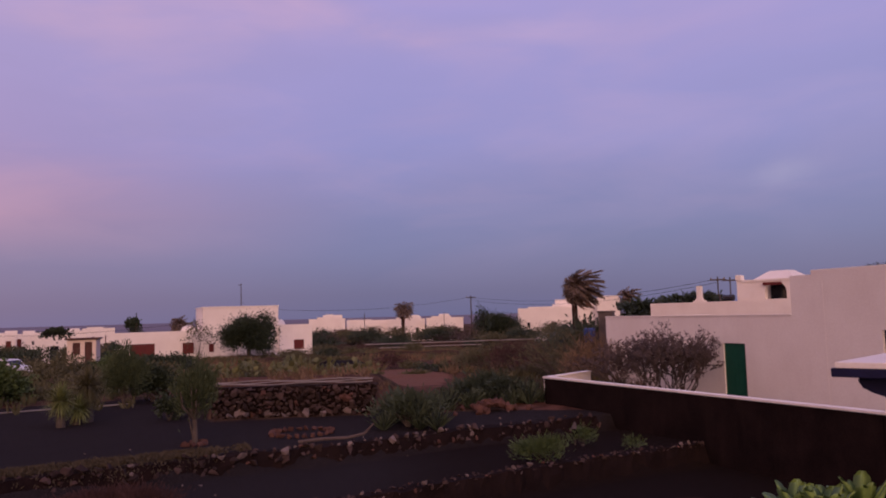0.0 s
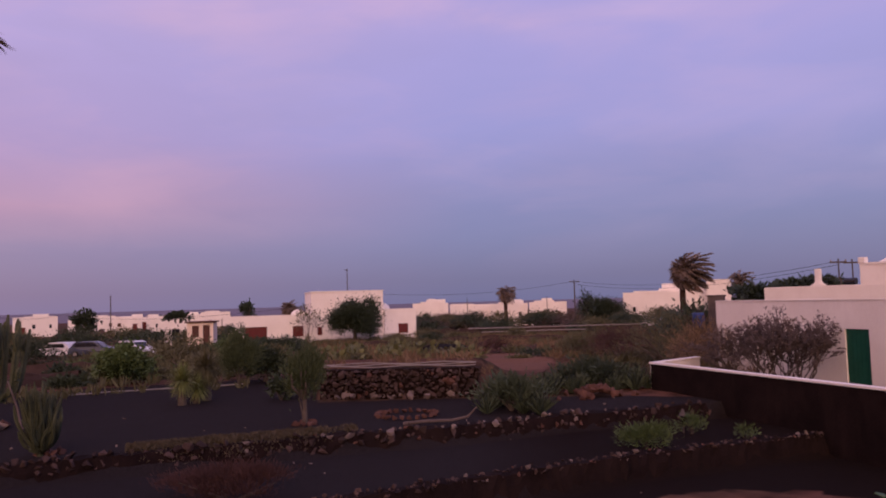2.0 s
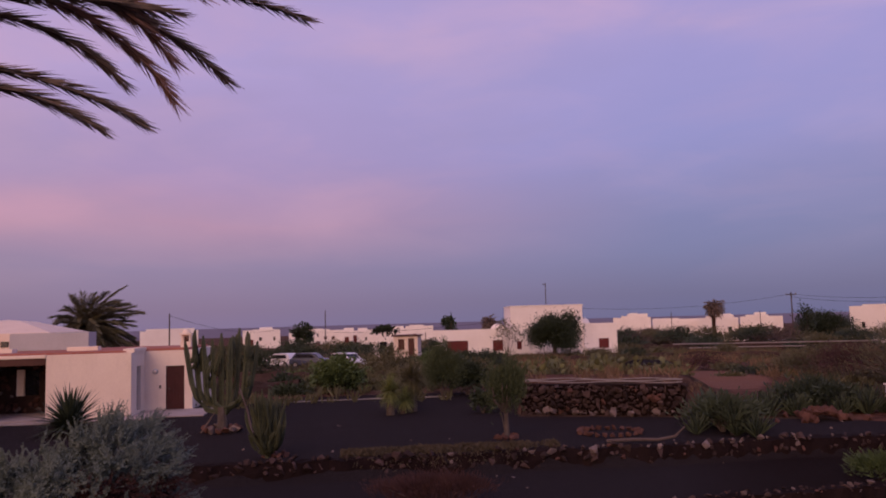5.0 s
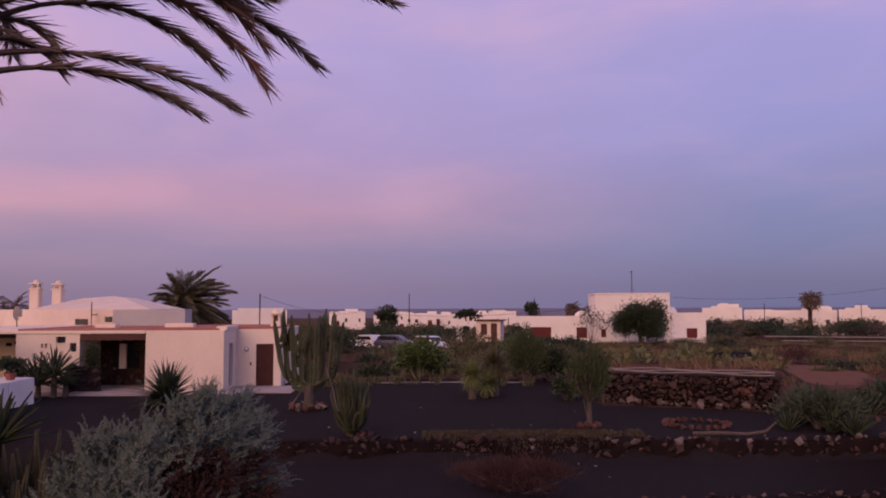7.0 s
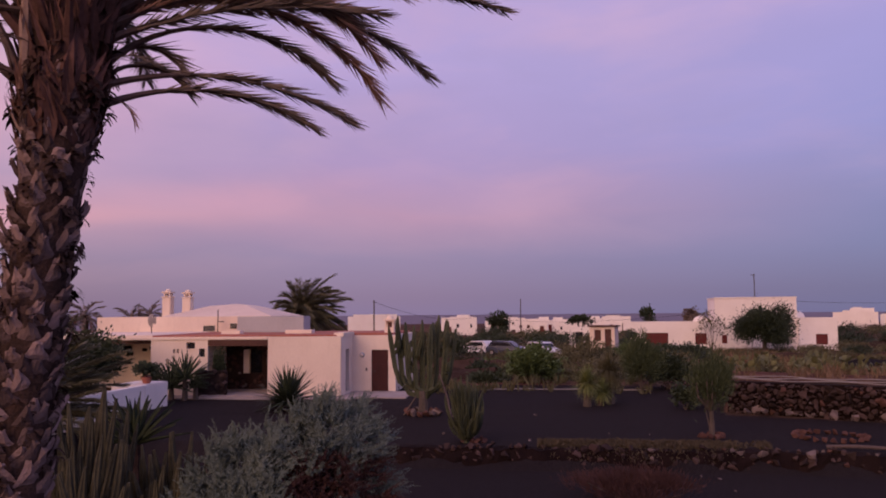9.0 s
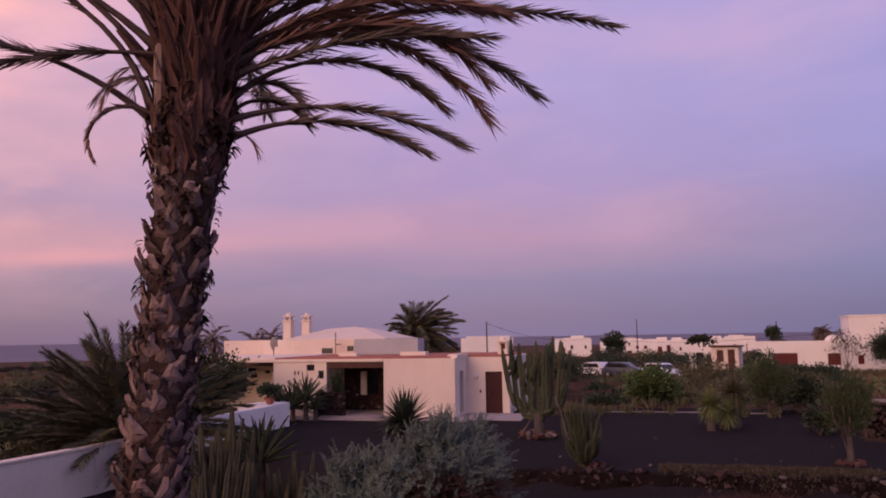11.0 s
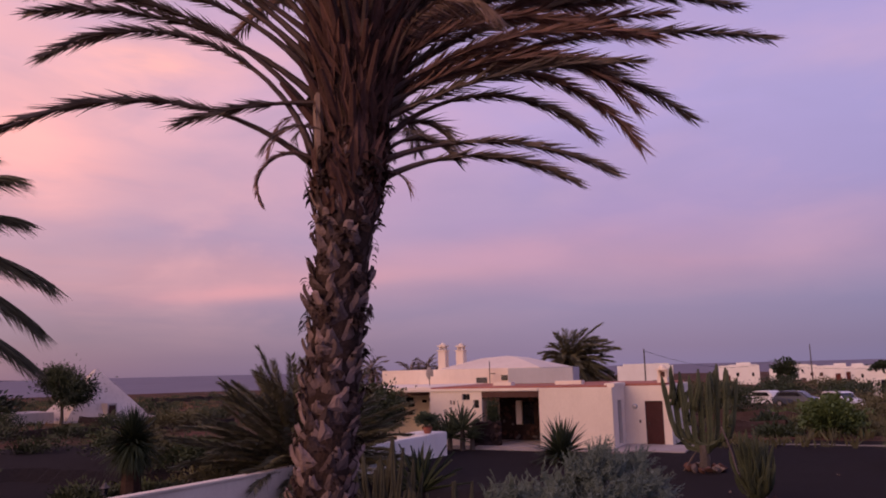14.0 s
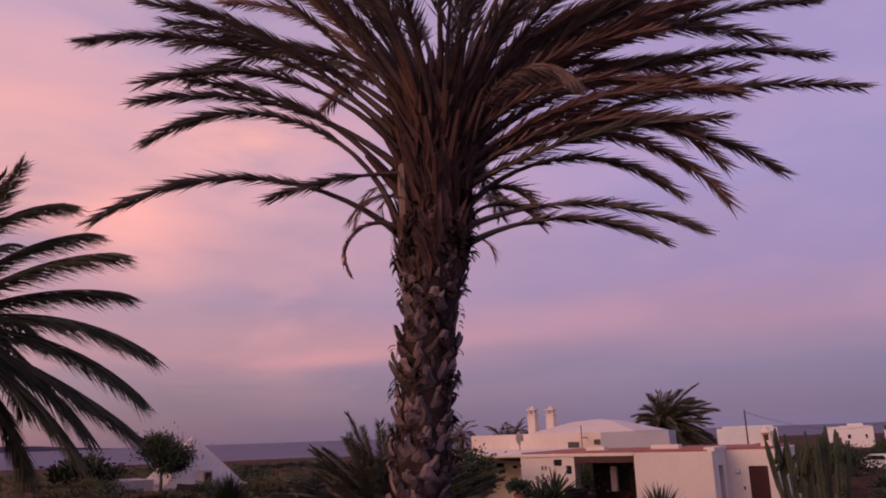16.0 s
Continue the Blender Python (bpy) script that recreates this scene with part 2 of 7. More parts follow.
def thing(name, m, label, category, group="", kind=""):
    ob = new(name)
    ob.matrix_world = m
    ob.empty_display_size = 0.2
    return tagged(ob, label, category, group, kind)


def box(bm, x0, x1, y0, y1, z0, z1, bevel=0.0):
    r = bmesh.ops.create_cube(bm, size=1, matrix=Matrix.LocRotScale(((x0 + x1) / 2, (y0 + y1) / 2, (z0 + z1) / 2), None, (x1 - x0, y1 - y0, z1 - z0)))
    if bevel:
        es = {e for v in r["verts"] for e in v.link_edges}
        bmesh.ops.bevel(bm, geom=list(es), offset=bevel, segments=2, affect="EDGES")
    return bm


def boxed(*a, **k):
    return box(bmesh.new(), *a, **k)


def tube(bm, points, radii, sides=8, cap=True):
    """A tapered tube along a line of points."""
    points = [Vector(p) for p in points]
    if not hasattr(radii, "__len__"):
        radii = [radii] * len(points)
    rings = []
    side = None
    for i, p in enumerate(points):
        d = (points[min(i + 1, len(points) - 1)] - points[max(i - 1, 0)]).normalized()
        if side is None:
            side = d.orthogonal().normalized()
        side = (side - d * side.dot(d)).normalized()
        up = d.cross(side)
        rings.append([bm.verts.new(p + radii[i] * (math.cos(2 * math.pi * k / sides) * side + math.sin(2 * math.pi * k / sides) * up)) for k in range(sides)])
    for a, b in zip(rings, rings[1:]):
        for k in range(sides):
            bm.faces.new((a[k], a[(k + 1) % sides], b[(k + 1) % sides], b[k]))
    if cap:
        bm.faces.new(rings[0][::-1])
        bm.faces.new(rings[-1])
    return bm


def wall_with_openings(bm, x0, x1, y0, y1, z0, z1, openings):
    """A wall along x with openings (xa, xb, za, zb) cut right through it."""
    xs = sorted({x0, x1, *(v for o in openings for v in o[:2])})
    for a, b in zip(xs, xs[1:]):
        mid = (a + b) / 2
        spans = sorted((o[2], o[3]) for o in openings if o[0] < mid < o[1])
        z = z0
        for za, zb in spans:
            if za > z + 1e-4:
                box(bm, a, b, y0, y1, z, za)
            z = zb
        if z1 > z + 1e-4:
            box(bm, a, b, y0, y1, z, z1)
    bmesh.ops.remove_doubles(bm, verts=bm.verts, dist=1e-4)
    return bm


def frame_at(p, q):
    """A local frame with its origin at p, x towards q, y away from the eye, z up."""
    p, q = Vector(p), Vector(q)
    x = (q - p).normalized()
    return Matrix.Translation(p) @ Matrix(((x.x, -x.y, 0), (x.y, x.x, 0), (0, 0, 1))).to_4x4()


def door_leaf(parent, x0, x1, z0, z1, y, mat, label, handle=True):
    leaf = part("door", boxed(x0 + 0.06, x1 - 0.06, y, y + 0.05, z0, z1 - 0.06), mat, parent, label)
    bm = bmesh.new()
    w = (x1 - x0 - 0.12)
    for i in range(5):
        a = x0 + 0.06 + w * i / 5
        box(bm, a + 0.012, a + w / 5 - 0.012, y - 0.02, y - 0.002, z0 + 0.02, z1 - 0.08)
    part("boarding", bm, mat, leaf)
    bm = bmesh.new()
    for a in ((x0, x0 + 0.06), (x1 - 0.06, x1)):
        box(bm, a[0], a[1], y - 0.03, y + 0.06, z0, z1)
    box(bm, x0 + 0.06, x1 - 0.06, y - 0.03, y + 0.06, z1 - 0.06, z1)
    part("door_frame", bm, mat, parent)
    if handle:
        part("handle", boxed(x0 + 0.12, x0 + 0.2, y - 0.07, y - 0.02, z0 + 1.0, z0 + 1.06), POLE, leaf, "dull metal handle")
    return leaf


def window_in(parent, x0, x1, z0, z1, y, mat, shutters=False):
    w = part("window", boxed(x0, x1, y + 0.03, y + 0.05, z0, z1), DARKGLASS, parent)
    bm = bmesh.new()
    t = min(0.07, (x1 - x0) / 6)
    for a in ((x0, x0 + t), (x1 - t, x1), ((x0 + x1) / 2 - t / 2, (x0 + x1) / 2 + t / 2)):
        box(bm, a[0], a[1], y - 0.02, y + 0.02, z0, z1)
    box(bm, x0 + t, (x0 + x1) / 2 - t / 2, y - 0.02, y + 0.02, z0, z0 + t)
    box(bm, x0 + t, (x0 + x1) / 2 - t / 2, y - 0.02, y + 0.02, z1 - t, z1)
    box(bm, (x0 + x1) / 2 + t / 2, x1 - t, y - 0.02, y + 0.02, z0, z0 + t)
    box(bm, (x0 + x1) / 2 + t / 2, x1 - t, y - 0.02, y + 0.02, z1 - t, z1)
    part("window_frame", bm, mat, w)
    if shutters:
        for a, b in ((x0 + t, (x0 + x1) / 2 - t / 2), ((x0 + x1) / 2 + t / 2, x1 - t)):
            part("shutter", boxed(a, b, y - 0.01, y + 0.015, z0 + t, z1 - t), mat, w)
    return w


# ---- ground ----
ROW_A = [(-24.0, 13.2), (-16.7, 17.2), (-11.3, 19.9), (-5.8, 23.0), (-3.4, 24.0), (0.1, 26.2), (3.2, 27.8), (5.5, 29.0)]
ROW_B = [(-14.0, 9.6), (-6.7, 15.7), (-1.9, 19.3), (2.9, 22.6), (9.2, 25.9), (11.0, 26.8)]


def beyond(line, x, y):
    """Signed distance past a line of points that runs from left to right."""
    best, sign = 1e9, -1.0
    for (ax, ay), (bx, by) in zip(line, line[1:]):
        dx, dy = bx - ax, by - ay
        s = max(0.0, min(1.0, ((x - ax) * dx + (y - ay) * dy) / (dx * dx + dy * dy)))
        d = math.hypot(x - ax - s * dx, y - ay - s * dy)
        if d < best:
            best, sign = d, math.copysign(1.0, dx * (y - ay) - dy * (x - ax))
    return best * sign


def soft_step(v):
    v = max(0.0, min(1.0, v))
    return v * v * (3 - 2 * v)


BED = at(11.0, 41.0)


def height(x, y):
    r = math.hypot(x, y)
    az = math.degrees(math.atan2(-x, y))
    z = 0.0
    if r < 60:
        if -40 < az < 140:
            if x > -40:
                z -= 0.5 * (1 - soft_step(beyond(ROW_A, x, y) / 0.35 + 0.6))
                z -= 0.6 * (1 - soft_step(beyond(ROW_B, x, y) / 0.35 + 0.6))
        else:
            z -= 1.1
        z += 0.03 * noise.noise((x * 0.7, y * 0.7, 0))
    # raised bed behind the rubble wall
    u, v = (x - BED.x) / 5.6, (y - BED.y) / 9.5
    if y > 31.6 and u * u + v * v < 1.4:
        z += 1.15 * soft_step((1.1 - u * u - v * v) / 0.5) * soft_step((y - 31.6) / 0.5) * soft_step((46 - y) / 9)
    if r > 45:
        z -= 0.8 * min(1.0, (r - 45) / 50)
    if r > 95:
        z -= 1.6 * (r - 95) / 300
    coast = 275 + 270 * (1 - soft_step((az - 52) / 16)) if az > 0 else 545
    coast += 14 * noise.noise((az * 0.2, 3, 0))
    if r > coast:
        z -= (r - coast) * 0.1
    if r > 50:
        z += 0.25 * noise.noise((x * 0.03, y * 0.03, 2))
    return max(z, -30.0)


def ground_material():
    m = bpy.data.materials.new("ground")
    m.use_nodes = True
    nt = m.node_tree
    N, L = nt.nodes, nt.links
    b = N["Principled BSDF"]
    b.inputs["Roughness"].default_value = 0.95
    b.inputs["Specular IOR Level"].default_value = 0.03
    pos = N.new("ShaderNodeNewGeometry").outputs["Position"]

    def tex(s, d=6.0):
        n = N.new("ShaderNodeTexNoise")
        n.inputs["Scale"].default_value, n.inputs["Detail"].default_value = s, d
        L.new(pos, n.inputs["Vector"])
        return n.outputs[0]

    def ramp(f, stops):
        n = N.new("ShaderNodeValToRGB")
        e = n.color_ramp.elements
        for i, (p, c) in enumerate(stops):
            el = e[i] if i < 2 else e.new(p)
            el.position, el.color = p, (*c, 1)
        L.new(f, n.inputs[0])
        return n.outputs[0]

    def mix(f, a, c):
        n = N.new("ShaderNodeMix")
        n.data_type = "RGBA"
        L.new(f, n.inputs[0]), L.new(a, n.inputs[6]), L.new(c, n.inputs[7])
        return n.outputs[2]

    fine, mid, wide = tex(45, 3), tex(1.1), tex(0.12)
    ash = ramp(fine, [(0.35, (0.013, 0.0104, 0.0108)), (0.65, (0.037, 0.03, 0.03))])
    loam = ramp(fine, [(0.35, (0.008, 0.0055, 0.005)), (0.65, (0.022, 0.014, 0.012))])
    low = N.new("ShaderNodeAttribute")
    low.attribute_name = "lowest"
    ash = mix(low.outputs["Fac"], ash, loam)
    soil = ramp(mid, [(0.35, (0.055, 0.028, 0.02)), (0.65, (0.15, 0.073, 0.052))])
    scrub = ramp(mid, [(0.38, (0.03, 0.022, 0.014)), (0.62, (0.095, 0.064, 0.038))])
    field = mix(ramp(wide, [(0.42, (0, 0, 0)), (0.58, (1, 1, 1))]), soil, scrub)
    zone = N.new("ShaderNodeAttribute")
    zone.attribute_name = "zone"
    n = N.new("ShaderNodeMath")
    n.operation = "MULTIPLY_ADD"
    L.new(mid, n.inputs[0])
    n.inputs[1].default_value = 0.5
    L.new(zone.outputs["Fac"], n.inputs[2])
    colour = mix(ramp(n.outputs[0], [(0.6, (0, 0, 0)), (0.9, (1, 1, 1))]), ash, field)
    track = N.new("ShaderNodeAttribute")
    track.attribute_name = "track"
    n = N.new("ShaderNodeMath")
    n.operation = "MULTIPLY_ADD"
    L.new(mid, n.inputs[0])
    n.inputs[1].default_value = 0.6
    L.new(track.outputs["Fac"], n.inputs[2])
    earth = ramp(fine, [(0.35, (0.13, 0.066, 0.044)), (0.65, (0.21, 0.112, 0.078))])
    colour = mix(ramp(n.outputs[0], [(0.62, (0, 0, 0)), (0.95, (1, 1, 1))]), colour, earth)
    L.new(colour, b.inputs["Base Color"])
    bp = N.new("ShaderNodeBump")
    bp.inputs["Strength"].default_value, bp.inputs["Distance"].default_value = 0.9, 0.03
    L.new(fine, bp.inputs["Height"]), L.new(bp.outputs[0], b.inputs["Normal"])
    return m


def zone_of(x, y):
    """0 on the raked black ash, 1 on the soil and scrub of the fields."""
    r, az = math.hypot(x, y), math.degrees(math.atan2(-x, y))
    edge = 42.0 if 17 < az < 60 else 30.5 if az < 17 else 52.0
    v = soft_step((r - edge) / 2.0)
    if math.hypot(x - 5.0, y - 17.0) < 4.0:
        v = max(v, 0.75)
    return v


def track_of(x, y):
    """1 along the bare earth track through the field."""
    r, az = math.hypot(x, y), math.degrees(math.atan2(-x, y))
    across = abs(az - 3.0 - 0.05 * (r - 50)) * r * 0.01745 / (2.3 + 0.5 * math.sin(r * 0.4))
    return soft_step(1.5 - across) * soft_step((r - 41) / 4) * soft_step((64 - r) / 8)


def build_ground():
    radii = [0.0] + [0.5 + 0.4 * i for i in range(136)]
    while radii[-1] < 4900:
        radii.append(radii[-1] * 1.045 + 0.05)
    n = 500
    verts, zones, tracks, lows, faces = [(0, 0, height(0, -1))], [0.0], [0.0], [1.0], []
    for r in radii[1:]:
        for k in range(n):
            a = 2 * math.pi * k / n
            x, y = r * math.sin(a), r * math.cos(a)
            verts.append((x, y, height(x, y)))
            zones.append(zone_of(x, y))
            tracks.append(track_of(x, y))
            lows.append(soft_step(-beyond(ROW_A, x, y) / 0.6) * soft_step((x + 3.0) / 4.0) if r < 60 else 0.0)
    for k in range(n):
        faces.append((0, 1 + (k + 1) % n, 1 + k))
    for i in range(len(radii) - 2):
        a, b = 1 + i * n, 1 + (i + 1) * n
        for k in range(n):
            k2 = (k + 1) % n
            faces.append((a + k, a + k2, b + k2, b + k))
    me = bpy.data.meshes.new("ground")
    me.from_pydata(verts, [], faces)
    me.attributes.new("zone", "FLOAT", "POINT").data.foreach_set("value", zones)
    me.attributes.new("track", "FLOAT", "POINT").data.foreach_set("value", tracks)
    me.attributes.new("lowest", "FLOAT", "POINT").data.foreach_set("value", lows)
    me.polygons.foreach_set("use_smooth", [True] * len(me.polygons))
    me.materials.append(ground_material())
    return tagged(new("ground", me), "black volcanic ash garden running out to brown scrub fields", "ground", kind="structure")


build_ground()
# distance haze is put into the water's base colour, lighter and greyer
SEA = material("hazy_sea_water", (0.16, 0.145, 0.18), (0.2, 0.18, 0.215), 0.9, 0.01, 0.2, 0.3, spec=0.05)
bm = bmesh.new()
bmesh.ops.create_circle(bm, cap_ends=True, segments=96, radius=4950, matrix=pose(0, 0, -6.0))
tagged(part("water", bm, SEA), "calm grey-violet sea out to the horizon", "sea", kind="structure")


# ---- boundary walls ----
def coped_wall(name, points, z0, z1, thick, body, coping, label, coping_label, over=0.04, ct=0.07):
    w = thing(name, Matrix.Identity(4), label, "wall", kind="structure")
    for p, q in zip(points, points[1:]):
        m = frame_at((*p, 0), (*q, 0))
        ln = (Vector(q) - Vector(p)).length
        part("wall_body", boxed(0, ln, 0, thick, z0, z1 - ct, bevel=0.02), body, w, m=m)
        part("coping", boxed(-over, ln + over, -over, thick + over, z1 - ct, z1, bevel=0.015), coping, w, coping_label, m=m)
    return w


coped_wall("wall_east", [(6.4, 36.5), (4.07, 33.4), (10.9, 19.9), (13.0, 15.8)][1:], -1.3, 1.12, 0.25, DARKWALL, WHITE, "black-plastered garden wall with white coping", "white coping")
coped_wall("wall_return", [(4.3, 33.75), (6.6, 36.4)], -0.6, 1.08, 0.25, WHITE, WHITE, "short white-coped return of the garden wall", "white coping")
dark_pier = thing("wall_pier", frame_at(at(-10.95, 44.6), at(-11.95, 44.4)), "dark plastered pier at the end of the white house", "wall", kind="structure")
part("pier", boxed(0, 0.82, 0, 0.5, -0.8, 3.72, bevel=0.02), POLE, dark_pier)
part("pier_cap", boxed(-0.05, 0.87, -0.05, 0.55, 3.72, 3.8, bevel=0.015), POLE, dark_pier)
coped_wall("wall_west", [(-19.9, -4.0), (-20.9, 3.35), (-23.7, 9.4), (-26.1, 13.6), (-26.6, 14.5)], -0.8, 0.9, 0.28, CREAM, CREAM, "low whitewashed garden boundary wall", "")


# ---- neighbour's white house ----
def neighbour():
    m = frame_at((8.7, 42.85, 0), (16.4, 24.4, 0))
    h = thing("white_house", m, "long whitewashed flat-roofed house with green door", "house")
    part("wall", wall_with_openings(bmesh.new(), 0, 12.9, 0, 0.3, -0.8, 3.44, [(8.95, 10.25, -0.1, 2.27)]), WHITE, h)
    part("tall_wall", wall_with_openings(bmesh.new(), 12.87, 24.0, -0.012, 0.3, -0.8, 5.0, [(16.8, 18.0, 1.75, 2.9)]), WHITE, h)
    part("parapet", boxed(13.9, 24.0, -0.012, 0.3, 5.0, 5.17, bevel=0.015), WHITE, h)
    part("pilaster", boxed(14.36, 14.42, -0.02, -0.012, -0.8, 4.75), WHITE, h)
    part("rear_block", boxed(0.0, 12.9, 0.3, 7.0, -0.8, 3.3), WHITE, h)
    part("tall_block", boxed(12.87, 24.0, 0.3, 8.0, -0.8, 4.9), WHITE, h)
    part("wall_ledge", boxed(0.0, 12.85, -0.03, 0.33, 3.44, 3.5, bevel=0.01), WHITE, h)
    part("parapet_end", boxed(-0.02, 0.25, 0.3, 7.0, 3.3, 3.43), WHITE, h)
    door_leaf(h, 8.95, 10.25, -0.1, 2.27, 0.1, GREEN, "green painted boarded door", handle=False)
    w = window_in(h, 16.8, 18.0, 1.75, 2.9, 0.12, BLUE, shutters=True)
    w["label"] = "blue shuttered window"
    bm = bmesh.new()
    box(bm, 16.7, 18.1, -0.05, 0.1, 1.62, 1.75)
    part("window_sill", bm, WHITE, h)


neighbour()


# ---- bungalow beside the garden ----
def bungalow():
    F, u = Vector((-26.2, 27.2, 0)), Vector((-0.865, -0.5, 0))
    o = F + u * 22.0
    m = frame_at(o, F)            # x runs to the corner F at x = 22
    h = thing("bungalow", m, "white bungalow with stone porch, red flat roof and chimneys", "house")
    X = 22.0
    # front block between the porch and the corner
    part("front_wall", boxed(X - 3.6, X, 0, 0.3, -0.3, 2.85, bevel=0.02), LIMEWARM, h)
    part("corner_wall", wall_with_openings(bmesh.new(), 0.3, 2.45, 0, 0.3, -0.3, 2.85, [(1.0, 1.75, 0.15, 2.2)]), LIMEWARM, h, m=Matrix.Translation((X, 0, 0)) @ Matrix.Rotation(radians(90), 4, "Z"))
    part("slit_pane", boxed(X - 0.2, X - 0.16, 1.0, 1.75, 0.15, 2.2), DARKGLASS, h, "narrow dark side window")
    part("porch_side_wall", boxed(X - 3.6, X - 3.3, 0.3, 5.0, -0.3, 2.75), LIMEWARM, h)
    part("door_wall", wall_with_openings(bmesh.new(), X - 0.3, X + 2.2, 2.45, 2.75, -0.3, 2.83, [(X + 0.97, X + 1.83, 0.0, 2.1)]), LIMEWARM, h)
    part("side_wall", boxed(X + 1.9, X + 2.2, 2.75, 9.0, -0.3, 2.83), LIMEWARM, h)
    door_leaf(h, X + 0.97, X + 1.83, 0.0, 2.1, 2.55, DOORRED, "dark red-brown boarded front door")
    part("roof", boxed(X - 9.6, X - 0.3, 0.35, 9.0, 2.68, 2.93), REDROOF, h, "terracotta-red flat roof")
    part("roof_wing", boxed(X - 0.3, X + 1.9, 2.8, 9.0, 2.68, 2.93), REDROOF, h, "terracotta-red flat roof")
    part("roof_parapet", boxed(X - 0.45, X + 0.05, 0.35, 2.6, 2.85, 3.02, bevel=0.02), LIMEWARM, h)
    part("roof_kerb", boxed(X - 3.7, X - 2.3, 3.0, 3.6, 2.93, 3.12), LIMEWARM, h)
    part("roof_kerb", boxed(X - 7.0, X - 6.0, 2.6, 3.2, 2.93, 3.1), LIMEWARM, h)
    part("roof_mast", tube(bmesh.new(), [(X - 9.25, 7.6, 2.9), (X - 9.25, 7.6, 4.25)], 0.03, 6), POLE, h, "thin dark roof mast")
    part("mast_arm", boxed(X - 9.25, X - 8.9, 7.57, 7.63, 3.5, 3.56), POLE, h)
    # round clock-like wall lamp and bell
    bm = bmesh.new()
    bmesh.ops.create_cone(bm, cap_ends=True, segments=20, radius1=0.13, radius2=0.1, depth=0.07, matrix=Matrix.Translation((X + 0.5, 2.41, 1.85)) @ Matrix.Rotation(radians(90), 4, "X"))
    lampdisc = part("wall_lamp", bm, GREYWASH, h, "round wall lamp")
    bm = bmesh.new()
    bmesh.ops.create_uvsphere(bm, u_segments=14, v_segments=8, radius=0.08, matrix=Matrix.Translation((X + 0.5, 2.37, 1.85)))
    part("lamp_glass", bm, LIMEWARM, lampdisc)
    part("door_bell", boxed(X + 0.68, X + 0.76, 2.42, 2.45, 1.05, 1.2), POLE, h)
    # porch
    part("porch_beam", boxed(X - 6.6, X - 3.6, 0.0, 0.3, 2.42, 2.72), BROWN, h, "dark timber porch beam")
    part("porch_fascia", boxed(X - 11.0, X - 3.6, -0.06, 0.35, 2.72, 2.86, bevel=0.02), LIMEWARM, h)
    part("porch_floor", boxed(X - 6.6, X - 3.6, -0.9, 4.4, -0.3, 0.14, bevel=0.02), PAVING, h, "pale concrete porch floor")
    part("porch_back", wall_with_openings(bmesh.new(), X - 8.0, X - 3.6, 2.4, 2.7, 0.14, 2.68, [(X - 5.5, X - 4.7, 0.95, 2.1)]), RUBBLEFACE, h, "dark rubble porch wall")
    part("porch_window", boxed(X - 5.5, X - 4.7, 2.52, 2.56, 0.95, 2.1), DARKGLASS, h)
    part("porch_pier", boxed(X - 5.62, X - 5.32, 2.2, 2.4, 0.95, 2.15), LIMEWARM, h)
    part("porch_low_wall", boxed(X - 6.9, X - 5.5, -0.5, -0.2, -0.2, 1.25), LAVA, h, "dark rubble low wall")
    bm = boxed(X - 11.5, X + 0.8, -1.3, -0.02, -0.2, 0.06, bevel=0.01)
    part("path", bm, PAVING, h, "pale concrete path")
    part("door_path", boxed(X + 0.01, X + 3.2, -0.6, 2.44, -0.2, 0.05), PAVING, h)
    # set-back wing to the left
    part("wing_wall", wall_with_openings(bmesh.new(), X - 9.5, X - 6.6, 0, 0.3, -0.3, 2.72, [(X - 8.36, X - 8.26, 2.08, 2.28), (X - 8.18, X - 8.08, 2.08, 2.28), (X - 7.69, X - 7.25, 2.3, 2.6), (X - 7.05, X - 6.75, 1.9, 2.3)]), LIMEWARM, h)
    for a, b, z0, z1 in ((X - 8.36, X - 8.26, 2.08, 2.28), (X - 8.18, X - 8.08, 2.08, 2.28), (X - 7.69, X - 7.25, 2.3, 2.6), (X - 7.05, X - 6.75, 1.9, 2.3)):
        part("wing_window", boxed(a, b, 0.16, 0.2, z0, z1), DARKGLASS, h)
    part("niche_frame", boxed(X - 7.75, X - 7.19, -0.03, 0.0, 2.24, 2.3), LIMEWARM, h)
    part("wing_side", boxed(X - 9.5, X - 9.2, 0.3, 5.0, -0.3, 2.72), LIMEWARM, h)
    part("porch_side", boxed(X - 6.9, X - 6.6, 0.3, 2.4, -0.3, 2.68), LIMEWARM, h)
    part("wing_roof", boxed(X - 16.5, X - 9.62, 0.4, 9.0, 2.75, 2.95, bevel=0.02), LIMEWARM, h)
    part("wing_back", boxed(X - 16.5, X - 9.5, 5.0, 5.3, -0.3, 2.75), LIMEWARM, h)
    part("wing_end", boxed(X - 16.5, X - 16.2, 0.5, 5.0, -0.3, 2.75), LIMEWARM, h)
    part("wing_beam", boxed(X - 16.2, X - 9.5, 0.5, 0.7, 2.52, 2.75), BROWN, h)
    for k in range(14):
        bx, bz = X - 14.5 + random.random() * 4.4, 0.3 + random.random() * 2.0
        s = 0.1 + random.random() * 0.12
        part("inset_stone", boxed(bx - s, bx + s * 1.3, 4.95, 5.0, bz - s * 0.6, bz + s * 0.6, bevel=0.02), DARKWALL, h)
    # upper volumes
    part("upper_block", boxed(X - 17.0, X - 6.2, 8.0, 15.0, -0.3, 3.84, bevel=0.03), CREAM, h)
